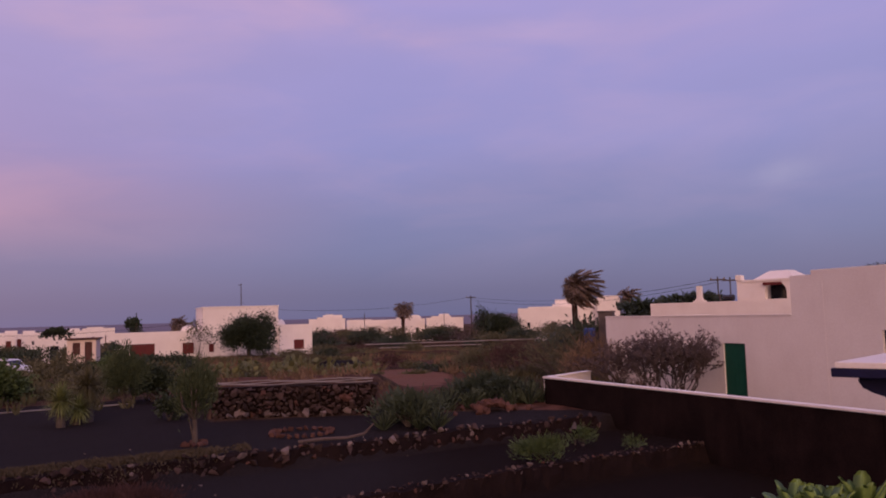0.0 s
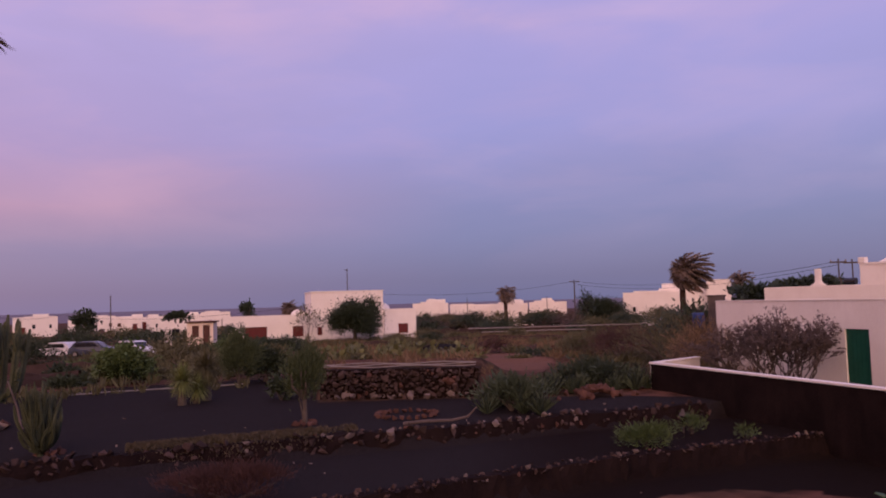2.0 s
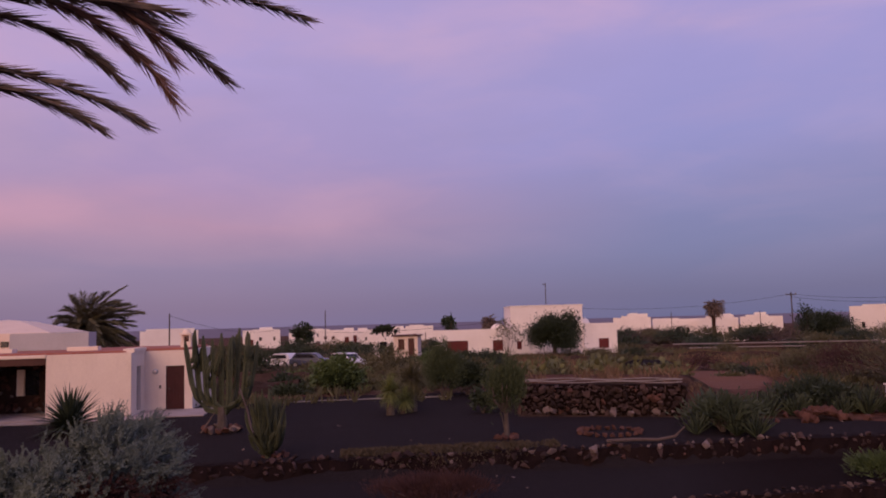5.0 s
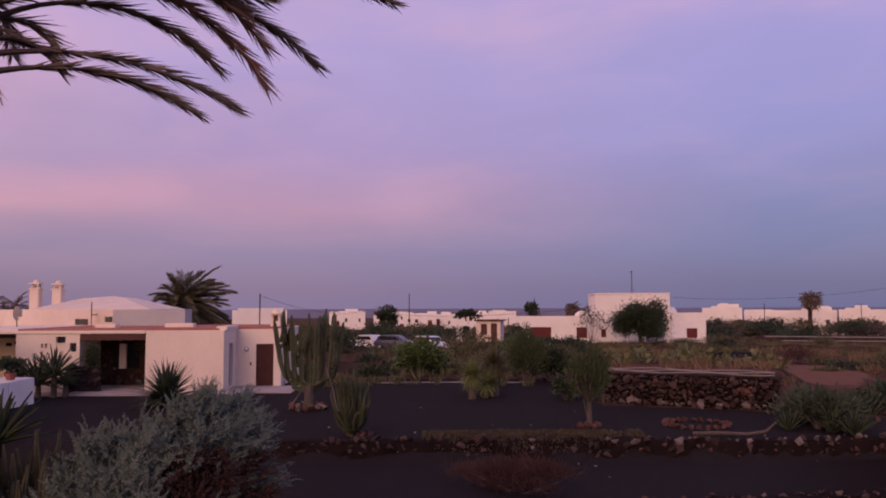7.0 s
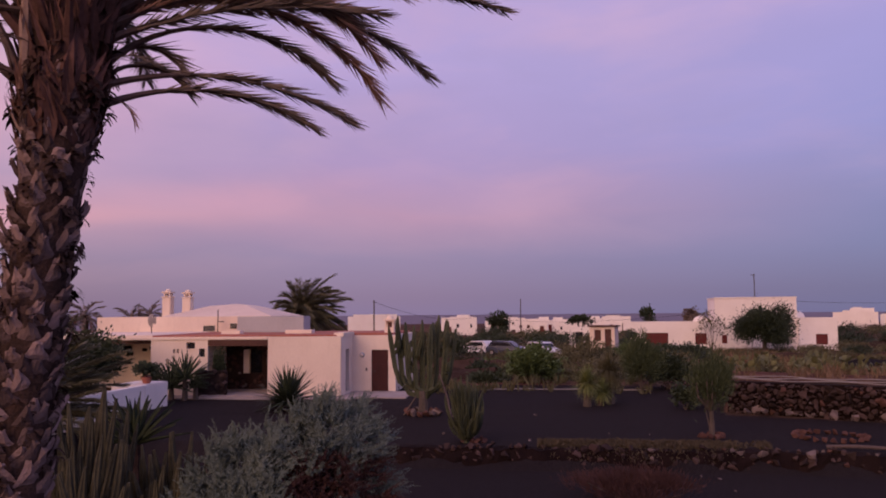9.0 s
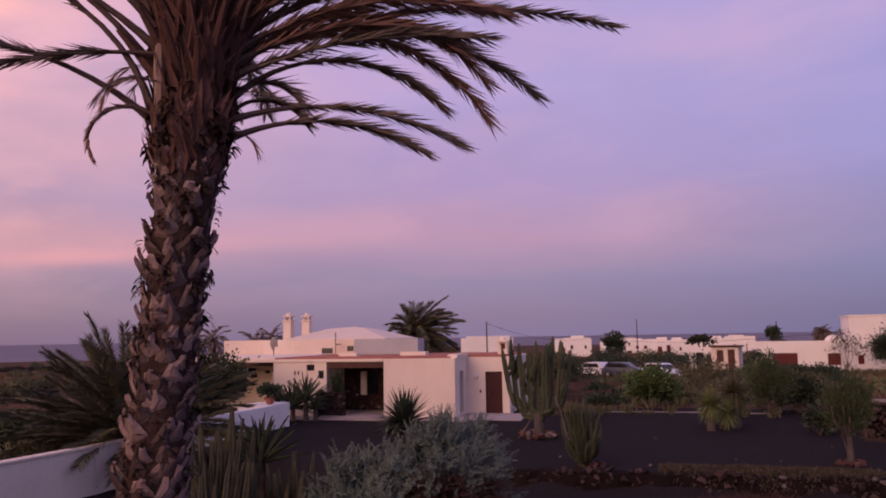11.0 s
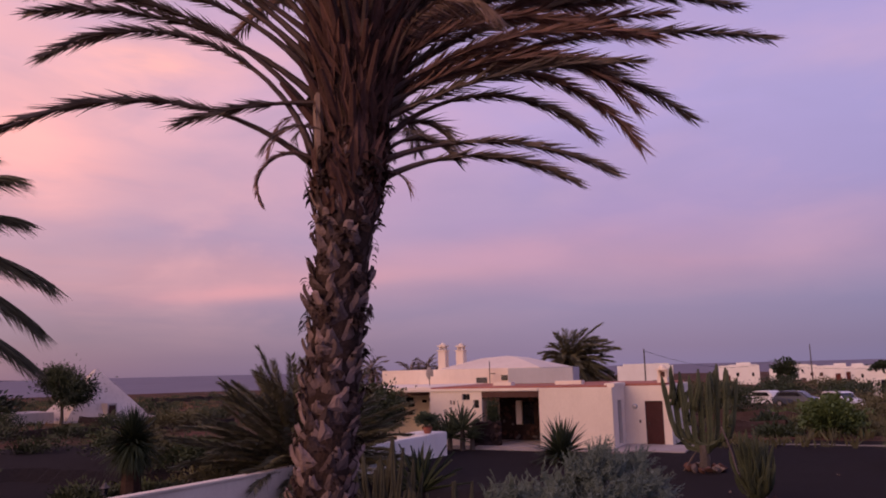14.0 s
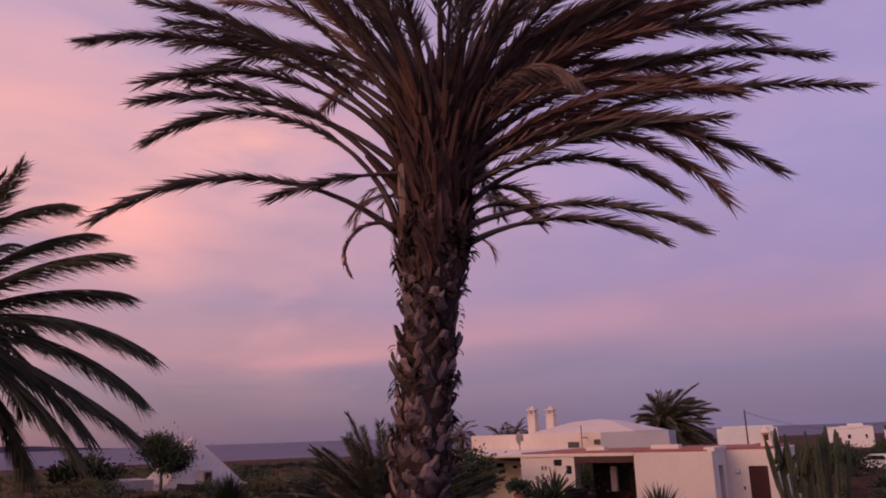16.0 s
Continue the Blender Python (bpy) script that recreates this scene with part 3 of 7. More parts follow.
    for a, b, z0, z1 in ((X - 10.3, X - 9.6, 2.98, 3.3), (X - 8.65, X - 8.25, 3.12, 3.42)):
        part("upper_window", boxed(a, b, 7.96, 8.0, z0, z1), DARKGLASS, h)
    part("tank_room", boxed(X - 7.45, X - 3.6, 6.0, 7.3, 2.93, 3.82, bevel=0.02), GREYWASH, h, "grey rendered roof room")
    bm = bmesh.new()
    z0, z1 = 3.84, 4.6
    v = [bm.verts.new(p) for p in ((X - 13.2, 8.5, z0), (X - 6.3, 8.5, z0), (X - 6.3, 14.8, z0), (X - 13.2, 14.8, z0), (X - 11.1, 10.8, z1 - 0.1), (X - 8.7, 10.8, z1 - 0.1), (X - 8.7, 13, z1 - 0.1), (X - 11.1, 13, z1 - 0.1), (X - 9.8, 12, z1 + 0.04))]
    for f in ((0, 1, 5, 4), (1, 2, 6, 5), (2, 3, 7, 6), (3, 0, 4, 7), (4, 5, 8), (5, 6, 8), (6, 7, 8), (7, 4, 8)):
        bm.faces.new([v[i] for i in f])
    part("hipped_roof", bm, CREAM, h, "shallow whitewashed hipped roof")
    for x, top in ((X - 13.6, 5.55), (X - 12.3, 5.5)):
        c = part("chimney", boxed(x - 0.27, x + 0.27, 9.95, 10.49, 3.6, top - 0.45, bevel=0.03), CREAM, h, "tall white chimney with capped vents")
        bm = bmesh.new()
        for sx in (-0.2, 0.12):
            for sy in (10.02, 10.34):
                box(bm, x + sx, x + sx + 0.08, sy, sy + 0.08, top - 0.45, top - 0.22)
        box(bm, x - 0.32, x + 0.32, 9.9, 10.54, top - 0.5, top - 0.45)
        part("vent_turret", bm, CREAM, c)
        bm = boxed(x - 0.3, x + 0.3, 9.92, 10.52, top - 0.22, top - 0.14)
        bmesh.ops.create_uvsphere(bm, u_segments=16, v_segments=8, radius=0.2, matrix=Matrix.Translation((x, 10.22, top - 0.16)))
        part("cap", bm, CREAM, c)
    c = part("chimney", boxed(X + 1.35, X + 1.85, 4.0, 4.5, 2.93, 3.2), LIMEWARM, h, "small white roof lantern chimney")
    bm = bmesh.new()
    for sx in (1.37, 1.75):
        for sy in (4.02, 4.4):
            box(bm, X + sx, X + sx + 0.08, sy, sy + 0.08, 3.2, 3.55)
    box(bm, X + 1.3, X + 1.9, 3.95, 4.55, 3.55, 3.63)
    bmesh.ops.create_uvsphere(bm, u_segments=16, v_segments=8, radius=0.2, matrix=Matrix.Translation((X + 1.6, 4.25, 3.63)))
    part("cap", bm, LIMEWARM, c)
    part("flue_box", boxed(X + 1.5, X + 1.7, 4.15, 4.35, 3.2, 3.5), BROWN, c)


bungalow()
plinth = thing("white_plinth", frame_at(at(62.4, 29.8), at(55.72, 36.6)), "white rendered garden wall ending in a broad flat-topped block", "wall")
length = (at(62.4, 29.8) - at(55.72, 36.6)).length
part("low_wall", boxed(0.0, length - 2.0, 0, 0.3, -0.5, 1.05, bevel=0.02), WHITE, plinth)
part("block", boxed(length - 2.0, length, -0.003, 1.5, -0.5, 1.06, bevel=0.03), WHITE, plinth)


# ---- house with maroon garage ----
def garage_house():
    p, q = at(23.1, 98, -0.9), at(9.85, 100.6, -0.9)
    W = (q - p).length
    h = thing("garage_house", frame_at(p, q), "white farmhouse with maroon garage doors and a taller block", "house")
    zl = 3.62
    part("wall", wall_with_openings(bmesh.new(), 0, W * 0.43, 0, 0.3, -0.5, zl, [(1.9, 4.5, -0.3, 2.25), (7.6, 8.9, 0.9, 2.2)]), WHITE, h)
    part("rear_block", boxed(0, W * 0.43, 0.3, 8, -0.5, zl - 0.1), WHITE, h)
    part("tower", boxed(W * 0.43, W * 0.822, -0.05, 9, -0.5, 6.27, bevel=0.03), WHITE, h)
    part("tower_coping", boxed(W * 0.427, W * 0.825, -0.12, 9.1, 6.27, 6.42, bevel=0.03), WHITE, h)
    part("right_wing", wall_with_openings(bmesh.new(), W * 0.822, W, -0.6, -0.3, -0.5, 4.0, [(W * 0.9, W * 0.955, 0.9, 2.1)]), WHITE, h)
    part("right_block", boxed(W * 0.822, W, -0.3, 8, -0.5, 3.9), WHITE, h)
    part("low_step", boxed(W * 0.68, W * 0.985, -2.4, -0.62, -0.5, 0.55), WHITE, h)
    g = part("garage_door", boxed(1.9, 4.5, 0.1, 0.18, -0.3, 2.25), MAROON, h, "maroon garage door")
    for i in range(6):
        part("panel", boxed(1.96 + i * 0.42, 2.34 + i * 0.42, 0.06, 0.1, -0.2, 2.15), MAROON, g)
    for a, b, z0, z1, y in ((7.6, 8.9, 0.9, 2.2, 0.15), (W * 0.9, W * 0.955, 0.9, 2.1, -0.45)):
        window_in(h, a, b, z0, z1, y, MAROON, shutters=True)
    part("tower_window", boxed(W * 0.46, W * 0.485, -0.09, -0.05, 1.0, 2.0), MAROON, h)
    bm = bmesh.new()
    bmesh.ops.create_uvsphere(bm, u_segments=20, v_segments=10, radius=1.0, matrix=Matrix.Translation((W * 0.375, 4, 3.5)) @ Matrix.Diagonal((1.0, 1.0, 0.75, 1)))
    part("small_dome", bm, WHITE, h, smooth=True)
    bm = bmesh.new()
    bmesh.ops.create_uvsphere(bm, u_segments=20, v_segments=10, radius=1.0, matrix=Matrix.Translation((W * 0.85, 4, 3.9)) @ Matrix.Diagonal((1.0, 1.0, 0.9, 1)))
    part("small_dome", bm, WHITE, h, smooth=True)
    mast = thing("roof_mast", Matrix.Translation(at(14.72, 99.5, 5.4)), "thin antenna mast on the taller block", "antenna")
    part("mast", tube(bmesh.new(), [(0, 0, 0), (0, 0, 2.9)], 0.06, 6), POLE, mast)
    part("crossbar", boxed(-0.35, 0.1, -0.03, 0.03, 2.7, 2.78), POLE, mast)


garage_house()


def field_hut():
    h = thing("field_hut", frame_at(at(25.9, 85.5, -0.65), at(24.1, 85, -0.65)), "small ruined cream field hut with brown flat roof", "hut")
    part("wall", wall_with_openings(bmesh.new(), 0, 2.65, 0, 0.2, -0.3, 3.0, [(0.5, 1.2, 1.5, 2.7), (1.6, 2.3, -0.3, 2.75)]), CREAM, h)
    part("side_wall", boxed(0, 0.2, 0.2, 2.4, -0.3, 3.0), CREAM, h)
    part("side_wall", boxed(2.45, 2.65, 0.2, 2.4, -0.3, 3.0), CREAM, h)
    part("rear_wall", boxed(0.2, 2.45, 2.2, 2.4, -0.3, 3.0), CREAM, h)
    part("roof", boxed(-0.2, 2.85, -0.25, 2.6, 3.0, 3.14, bevel=0.02), BROWN, h, "brown overhanging roof slab")
    part("window_shutter", boxed(0.52, 1.18, 0.12, 0.16, 1.52, 2.68), BROWN, h)
    part("door", boxed(1.62, 2.28, 0.12, 0.16, -0.3, 2.73), BROWN, h)


field_hut()


# ---- far village ----
def far_house(az0, az1, d, z0, z1, seed, label="small white flat-roofed village house", steps=0, windows=3):
    rnd = random.Random(seed)
    p, q = at(az0, d, 0), at(az1, d, 0)
    p.z = q.z = z0
    W, Hh = (q - p).length, z1 - z0
    h = thing("village_house", frame_at(p, q), label, "house", "village houses")
    ops = []
    for i in range(windows):
        c = W * (i + 0.5 + rnd.uniform(-0.2, 0.2)) / windows
        w = rnd.uniform(0.2, 0.4)
        ops.append((c - w, c + w, Hh * 0.42, Hh * 0.42 + min(0.85, Hh * 0.26)) if rnd.random() < 0.7 else (c - 0.5, c + 0.5, 0.05, min(2.1, Hh * 0.75)))
    part("wall", wall_with_openings(bmesh.new(), 0, W, 0, 0.3, -0.6, Hh, ops), WHITE, h)
    part("rear_block", boxed(0, W, 0.3, 7, -0.6, Hh - 0.15), WHITE, h)
    for a, b, c, e in ops:
        part("window", boxed(a, b, 0.2, 0.26, c, e), rnd.choice((DARKGLASS, BROWN, MAROON, BROWN)), h)
    part("parapet", boxed(W * rnd.uniform(0, 0.3), W * rnd.uniform(0.5, 1.0), 0.02, 0.3, Hh - 0.02, Hh + rnd.uniform(0.12, 0.35), bevel=0.03), WHITE, h)
    for i in range(steps):
        a = W * rnd.uniform(0.0, 0.7)
        part("roof_room", boxed(a, a + W * rnd.uniform(0.25, 0.45), 1 + i * 0.3, 5, Hh - 0.2, Hh + rnd.uniform(0.4, 0.9)), WHITE, h)
    if seed % 3 == 0:
        a = W * rnd.uniform(0.1, 0.9)
        part("chimney", boxed(a, a + 0.4, 2, 2.4, Hh - 0.15, Hh + 0.55), WHITE, h)
    return h


# bearings of both ends, distance, foot, roof height, roof rooms, openings
ROW_NORTH = (
    (10.0, 7.4, 150, -1.3, 3.55, 0, 2), (7.3, 4.3, 158, -1.3, 3.05, 0, 4), (4.3, 1.6, 152, -1.3, 3.1, 0, 3),
    (1.5, -1.2, 150, -1.3, 3.2, 1, 3), (9.0, 7.6, 162, -1.3, 4.25, 0, 2), (3.1, 1.9, 165, -1.3, 3.6, 0, 2),
    (31.2, 29.2, 215, -1.5, 1.6, 1, 4), (29.0, 26.6, 225, -1.6, 1.8, 1, 4), (26.3, 23.6, 205, -1.5, 2.0, 1, 3),
    (25.0, 23.0, 240, -1.6, 2.6, 0, 3))
ROW_WEST = (
    (36.6, 34.0, 190, -1.4, 2.9, 1, 4), (33.4, 31.5, 230, -1.5, 1.6, 0, 3), (30.7, 28.9, 190, -1.4, 2.2, 1, 3),
    (33.0, 30.5, 265, -1.6, 2.2, 0, 3), (28.3, 25.2, 180, -1.4, 1.7, 1, 4), (43.4, 39.6, 100, -0.9, 3.6, 0, 2),
    (27.4, 26.2, 110, -0.9, 1.9, 0, 1), (-5.2, -10.9, 130, -1.1, 4.4, 0, 4), (-7.9, -10.9, 134, -1.1, 5.75, 0, 4),
    (-10.9, -12.5, 128, -1.1, 5.8, 0, 1))
for i, row in enumerate(ROW_NORTH + ROW_WEST):
    far_house(*row[:5], 100 + i, steps=row[5], windows=max(1, row[6] - 1))


def villa():
    p, q = at(-14.6, 64, -0.5), at(-24.5, 58, -0.5)
    W = (q - p).length
    h = thing("domed_villa", frame_at(p, q), "white villa with arched loggia and faceted roof dome", "house")

    def along_x(az):
        d = at(az, 1.0)
        n = Vector((-(q - p).y, (q - p).x, 0))
        return (d * (p.dot(n) / d.dot(n)) - p).length

    part("terrace_wall", boxed(0, W, 0, 0.3, -0.5, 4.72, bevel=0.03), WHITE, h)
    a, b = along_x(-19.95), W * 0.985
    o0, o1 = along_x(-21.75), along_x(-23.1)
    part("block", wall_with_openings(bmesh.new(), a, b, 1.0, 1.4, -0.5, 6.2, [(o0, o1, 4.8, 5.85)]), WHITE, h)
    for sg, x in ((1, o0), (-1, o1)):
        bm = bmesh.new()
        prof = [(x, 5.85), (x + sg * 0.32, 5.85), (x + sg * 0.2, 5.77), (x + sg * 0.07, 5.62), (x, 5.4)]
        f = [[bm.verts.new((u, y, z)) for u, z in prof] for y in (1.0, 1.4)]
        bm.faces.new(f[0]), bm.faces.new(f[1][::-1])
        for k in range(5):
            bm.faces.new((f[0][k], f[1][k], f[1][(k + 1) % 5], f[0][(k + 1) % 5]))
        bmesh.ops.recalc_face_normals(bm, faces=bm.faces)
        part("arch_shoulder", bm, WHITE, h)
    part("block_rear", boxed(a, b, 2.6, 7.0, -0.5, 6.2), WHITE, h)
    part("loggia_awning", boxed(o0 - 0.05, o1 - 0.3, 0.82, 0.98, 5.78, 5.98), MAROON, h, "dull red awning")
    part("loggia_back", boxed(o0 - 0.3, o1 + 0.3, 2.45, 2.58, 4.6, 6.0), DARKGLASS, h)
    part("loggia_roof", boxed(a, b, 1.4, 2.6, 6.05, 6.2), WHITE, h)
    part("roof_rim", boxed(a + 0.45, b, 0.93, 1.0, 6.08, 6.22), WHITE, h)
    part("corner_post", boxed(a - 0.05, a + 0.4, 0.9, 1.4, 6.2, 6.6, bevel=0.03), WHITE, h)
    d0, d1 = along_x(-20.7), along_x(-23.4)
    e0, e1 = along_x(-21.4), along_x(-22.6)
    bm = bmesh.new()
    v = [bm.verts.new(c) for c in ((d0, 1.6, 6.2), (d1, 1.6, 6.2), (d1, 4.6, 6.2), (d0, 4.6, 6.2), (e0, 2.6, 6.85), (e1, 2.6, 6.85), (e1, 3.6, 6.85), (e0, 3.6, 6.85))]
    for f in ((0, 1, 5, 4), (1, 2, 6, 5), (2, 3, 7, 6), (3, 0, 4, 7), (4, 5, 6, 7)):
        bm.faces.new([v[k] for k in f])
    part("dome", bm, WHITE, h, "white faceted roof dome")
    x = along_x(-17.62)
    bm = boxed(x - 0.18, x + 0.18, 0.5, 0.86, 4.5, 5.95, bevel=0.03)
    box(bm, x - 0.3, x + 0.3, 0.45, 0.9, 4.5, 5.0, bevel=0.06)
    box(bm, x - 0.48, x + 0.48, 0.4, 0.95, 4.5, 4.85, bevel=0.06)
    part("chimney", bm, WHITE, h, "slim white chimney on a flared foot")
    part("roof_pipe", tube(bmesh.new(), [(along_x(-19.0), 0.6, 4.6), (along_x(-19.0), 0.6, 5.2)], 0.05, 6), POLE, h)
    part("water_drum", tube(bmesh.new(), [(along_x(-19.1), 0.9, 4.98), (along_x(-19.75), 0.9, 4.98)], 0.24, 12), DARKGLASS, h, "dark roof water drum")


villa()


def pyramid_house():
    c = at(79.55, 97, -0.9)
    h = thing("pyramid_house", Matrix.Translation(c) @ Matrix.Rotation(radians(79.55 + 20), 4, "Z"), "tall white pyramid-roofed house", "house")
    bm = bmesh.new()
    bmesh.ops.create_cone(bm, cap_ends=True, segments=4, radius1=7.4, radius2=0.15, depth=6.2, matrix=Matrix.Translation((0, 0, 2.6)) @ Matrix.Rotation(radians(45), 4, "Z"))
    part("roof", bm, OLDWASH, h)
    part("wall", boxed(-5.2, 5.2, -5.2, 5.2, -0.8, 0.4), OLDWASH, h)
    part("dormer", boxed(-0.5, 0.5, -5.0, -3.0, 0.4, 2.0), OLDWASH, h)
    part("dark_door", boxed(-0.35, 0.35, -5.05, -5.0, 0.3, 1.8), BROWN, h)
    part("annex", boxed(-9.5, -5.2, -3.0, 3.0, -0.8, 1.3), OLDWASH, h)


pyramid_house()


# ---- porch roof of the own house ----
def porch_roof():
    m = frame_at(at(-26.0, 12.0, 3.02), at(-40.0, 11.4, 3.02))
    h = thing("porch_roof", m, "white-topped porch roof with blue fascia and carved corbel", "porch roof")
    part("slab", boxed(0.04, 6.0, 0.04, 2.5, -0.02, 0.06, bevel=0.01), WHITE, h)
    part("fascia", boxed(0.0, 6.0, 0.0, 2.5, -0.14, -0.02, bevel=0.01), BLUE, h, "dark blue painted fascia")
    bm = bmesh.new()
    prof = [(0.28, -0.14), (0.24, -0.2), (0.3, -0.3), (0.42, -0.36), (0.55, -0.4), (0.7, -0.47), (6.0, -0.47), (6.0, -0.14)]
    a = [bm.verts.new((x, 0.3, z)) for x, z in prof]
    b = [bm.verts.new((x, 0.55, z)) for x, z in prof]
    bm.faces.new(a[::-1]), bm.faces.new(b)
    for i in range(len(prof)):
        j = (i + 1) % len(prof)
        bm.faces.new((a[i], a[j], b[j], b[i]))
    part("corbel", bm, BLUE, h, "blue carved beam end")
    part("post", boxed(4.2, 4.5, 0.3, 0.6, -4.2, -0.47), WHITE, h)


porch_roof()
terrace = thing("roof_terrace", Matrix.Identity(4), "plain terrace platform under the viewpoint", "terrace", kind="structure")
part("platform", boxed(-2.6, 3.6, -7.0, 0.9, -1.3, 2.25, bevel=0.02), WHITE, terrace)
part("paving", boxed(-2.5, 3.5, -6.9, 0.8, 2.25, 2.29), PAVING, terrace)

# ---- planting materials ----
PALMGREEN = material("palm_leaf", (0.07, 0.052, 0.043), (0.22, 0.16, 0.125), 0.6, 1.5, 12, 0.0, island=0.5)
PALMDRY = material("dry_palm_leaf", (0.15, 0.075, 0.055), (0.38, 0.22, 0.165), 0.8, 1.5, 12, 0.0, island=0.5)
PALMTAN = material("bleached_palm_leaf", (0.16, 0.1, 0.08), (0.36, 0.25, 0.2), 0.85, 4.0, 30, 0.3, island=0.5)
RACHIS = material("palm_rib", (0.05, 0.032, 0.028), (0.13, 0.082, 0.068), 0.7, 2, 20, 0.1)
PALM3 = material("fresh_palm_leaf", (0.045, 0.043, 0.025), (0.16, 0.145, 0.08), 0.55, 1.5, 12, 0.0, island=0.5)
BOOT = material("palm_leaf_base", (0.045, 0.03, 0.029), (0.31, 0.215, 0.198), 0.9, 6.0, 45, 0.9, 0.6, (0.05, 0.028, 0.02), each=0.9, spec=0.1)
SHEATH = material("palm_sheath", (0.042, 0.023, 0.019), (0.18, 0.093, 0.076), 0.85, 3, 30, 0.4, island=0.6, spec=0.1)
BARK = material("palm_bark", (0.02, 0.013, 0.011), (0.072, 0.043, 0.034), 0.95, 5, 40, 1.0, spec=0.1)
WOOD = material("branch_bark", (0.05, 0.04, 0.034), (0.12, 0.095, 0.08), 0.9, 4, 30, 0.5)
LEAF_DARK = material("dark_leaf", (0.012, 0.02, 0.01), (0.045, 0.06, 0.028), 0.6, 1.2, 8, 0.0, island=0.6)
LEAF_GREEN = material("green_leaf", (0.03, 0.05, 0.014), (0.1, 0.14, 0.045), 0.6, 1.2, 8, 0.0, island=0.6)
LEAF_OLIVE = material("olive_leaf", (0.038, 0.038, 0.018), (0.13, 0.118, 0.056), 0.7, 1.2, 8, 0.0, island=0.6)
LEAF_GREENISH = material("muted_green_leaf", (0.02, 0.032, 0.012), (0.085, 0.105, 0.045), 0.7, 1.2, 8, 0.0, island=0.6)
LEAF_BLUE = material("silver_leaf", (0.075, 0.098, 0.082), (0.2, 0.24, 0.2), 0.8, 1.2, 8, 0.0, island=0.35)
LEAF_DEAD = material("withered_leaf", (0.03, 0.013, 0.012), (0.085, 0.04, 0.034), 0.85, 1.2, 8, 0.0, island=0.6)
LEAF_GREY = material("grey_purple_leaf", (0.04, 0.028, 0.026), (0.12, 0.085, 0.075), 0.8, 1.2, 8, 0.0, island=0.6)
LEAF_AGAVE = material("agave_leaf", (0.016, 0.025, 0.014), (0.07, 0.092, 0.052), 0.6, 2, 10, 0.0, each=0.5)
LEAF_LIME = material("pale_green_leaf", (0.12, 0.2, 0.05), (0.26, 0.38, 0.11), 0.5, 2, 10, 0.0, island=0.4)
LEAF_YUCCA = material("yellow_green_leaf", (0.07, 0.095, 0.025), (0.24, 0.26, 0.09), 0.6, 2, 10, 0.0, island=0.5)
CACTUS = material("cactus_skin", (0.024, 0.031, 0.016), (0.08, 0.088, 0.045), 0.6, 1.5, 14, 0.15)
COLUMN = material("dull_cactus_skin", (0.024, 0.024, 0.014), (0.085, 0.076, 0.042), 0.7, 1.5, 14, 0.3)
NOPAL = material("prickly_pear_pad", (0.045, 0.05, 0.022), (0.16, 0.165, 0.07), 0.65, 1.5, 14, 0.0, each=0.6)
DRYGRASS = material("dry_grass", (0.08, 0.052, 0.03), (0.24, 0.155, 0.09), 0.9, 0.3, 6, 0.0, island=0.6)
DIRT = material("trodden_earth", (0.15, 0.08, 0.06), (0.24, 0.135, 0.1), 0.95, 0.6, 12, 0.5)


def raw_part(name, verts, faces, mat, parent=None, label="", smooth=False):
    me = bpy.data.meshes.new(name)
    me.from_pydata(verts, [], faces)
    me.materials.append(mat)
    if smooth:
        me.polygons.foreach_set("use_smooth", [True] * len(me.polygons))
    ob = new(name, me)
    if parent is not None:
        ob.parent = parent
    if label:
        ob["label"] = label
    return ob


def blade(verts, faces, base, tip, side, width, fold=0.0, wide_at=0.35):
    """A tapering leaf of four corners with a widest place."""
    base, tip, side = Vector(base), Vector(tip), Vector(side)
    mid = base.lerp(tip, wide_at)
    i = len(verts)
    up = (tip - base).cross(side).normalized() * fold
    verts += [base, mid - side * width / 2 + up, tip, mid + side * width / 2 + up]
    if fold:
        verts.append(mid)
        faces += [(i, i + 1, i + 4), (i + 1, i + 2, i + 4), (i + 4, i + 2, i + 3), (i, i + 4, i + 3)]
    else:
        faces += [(i, i + 1, i + 2, i + 3)]


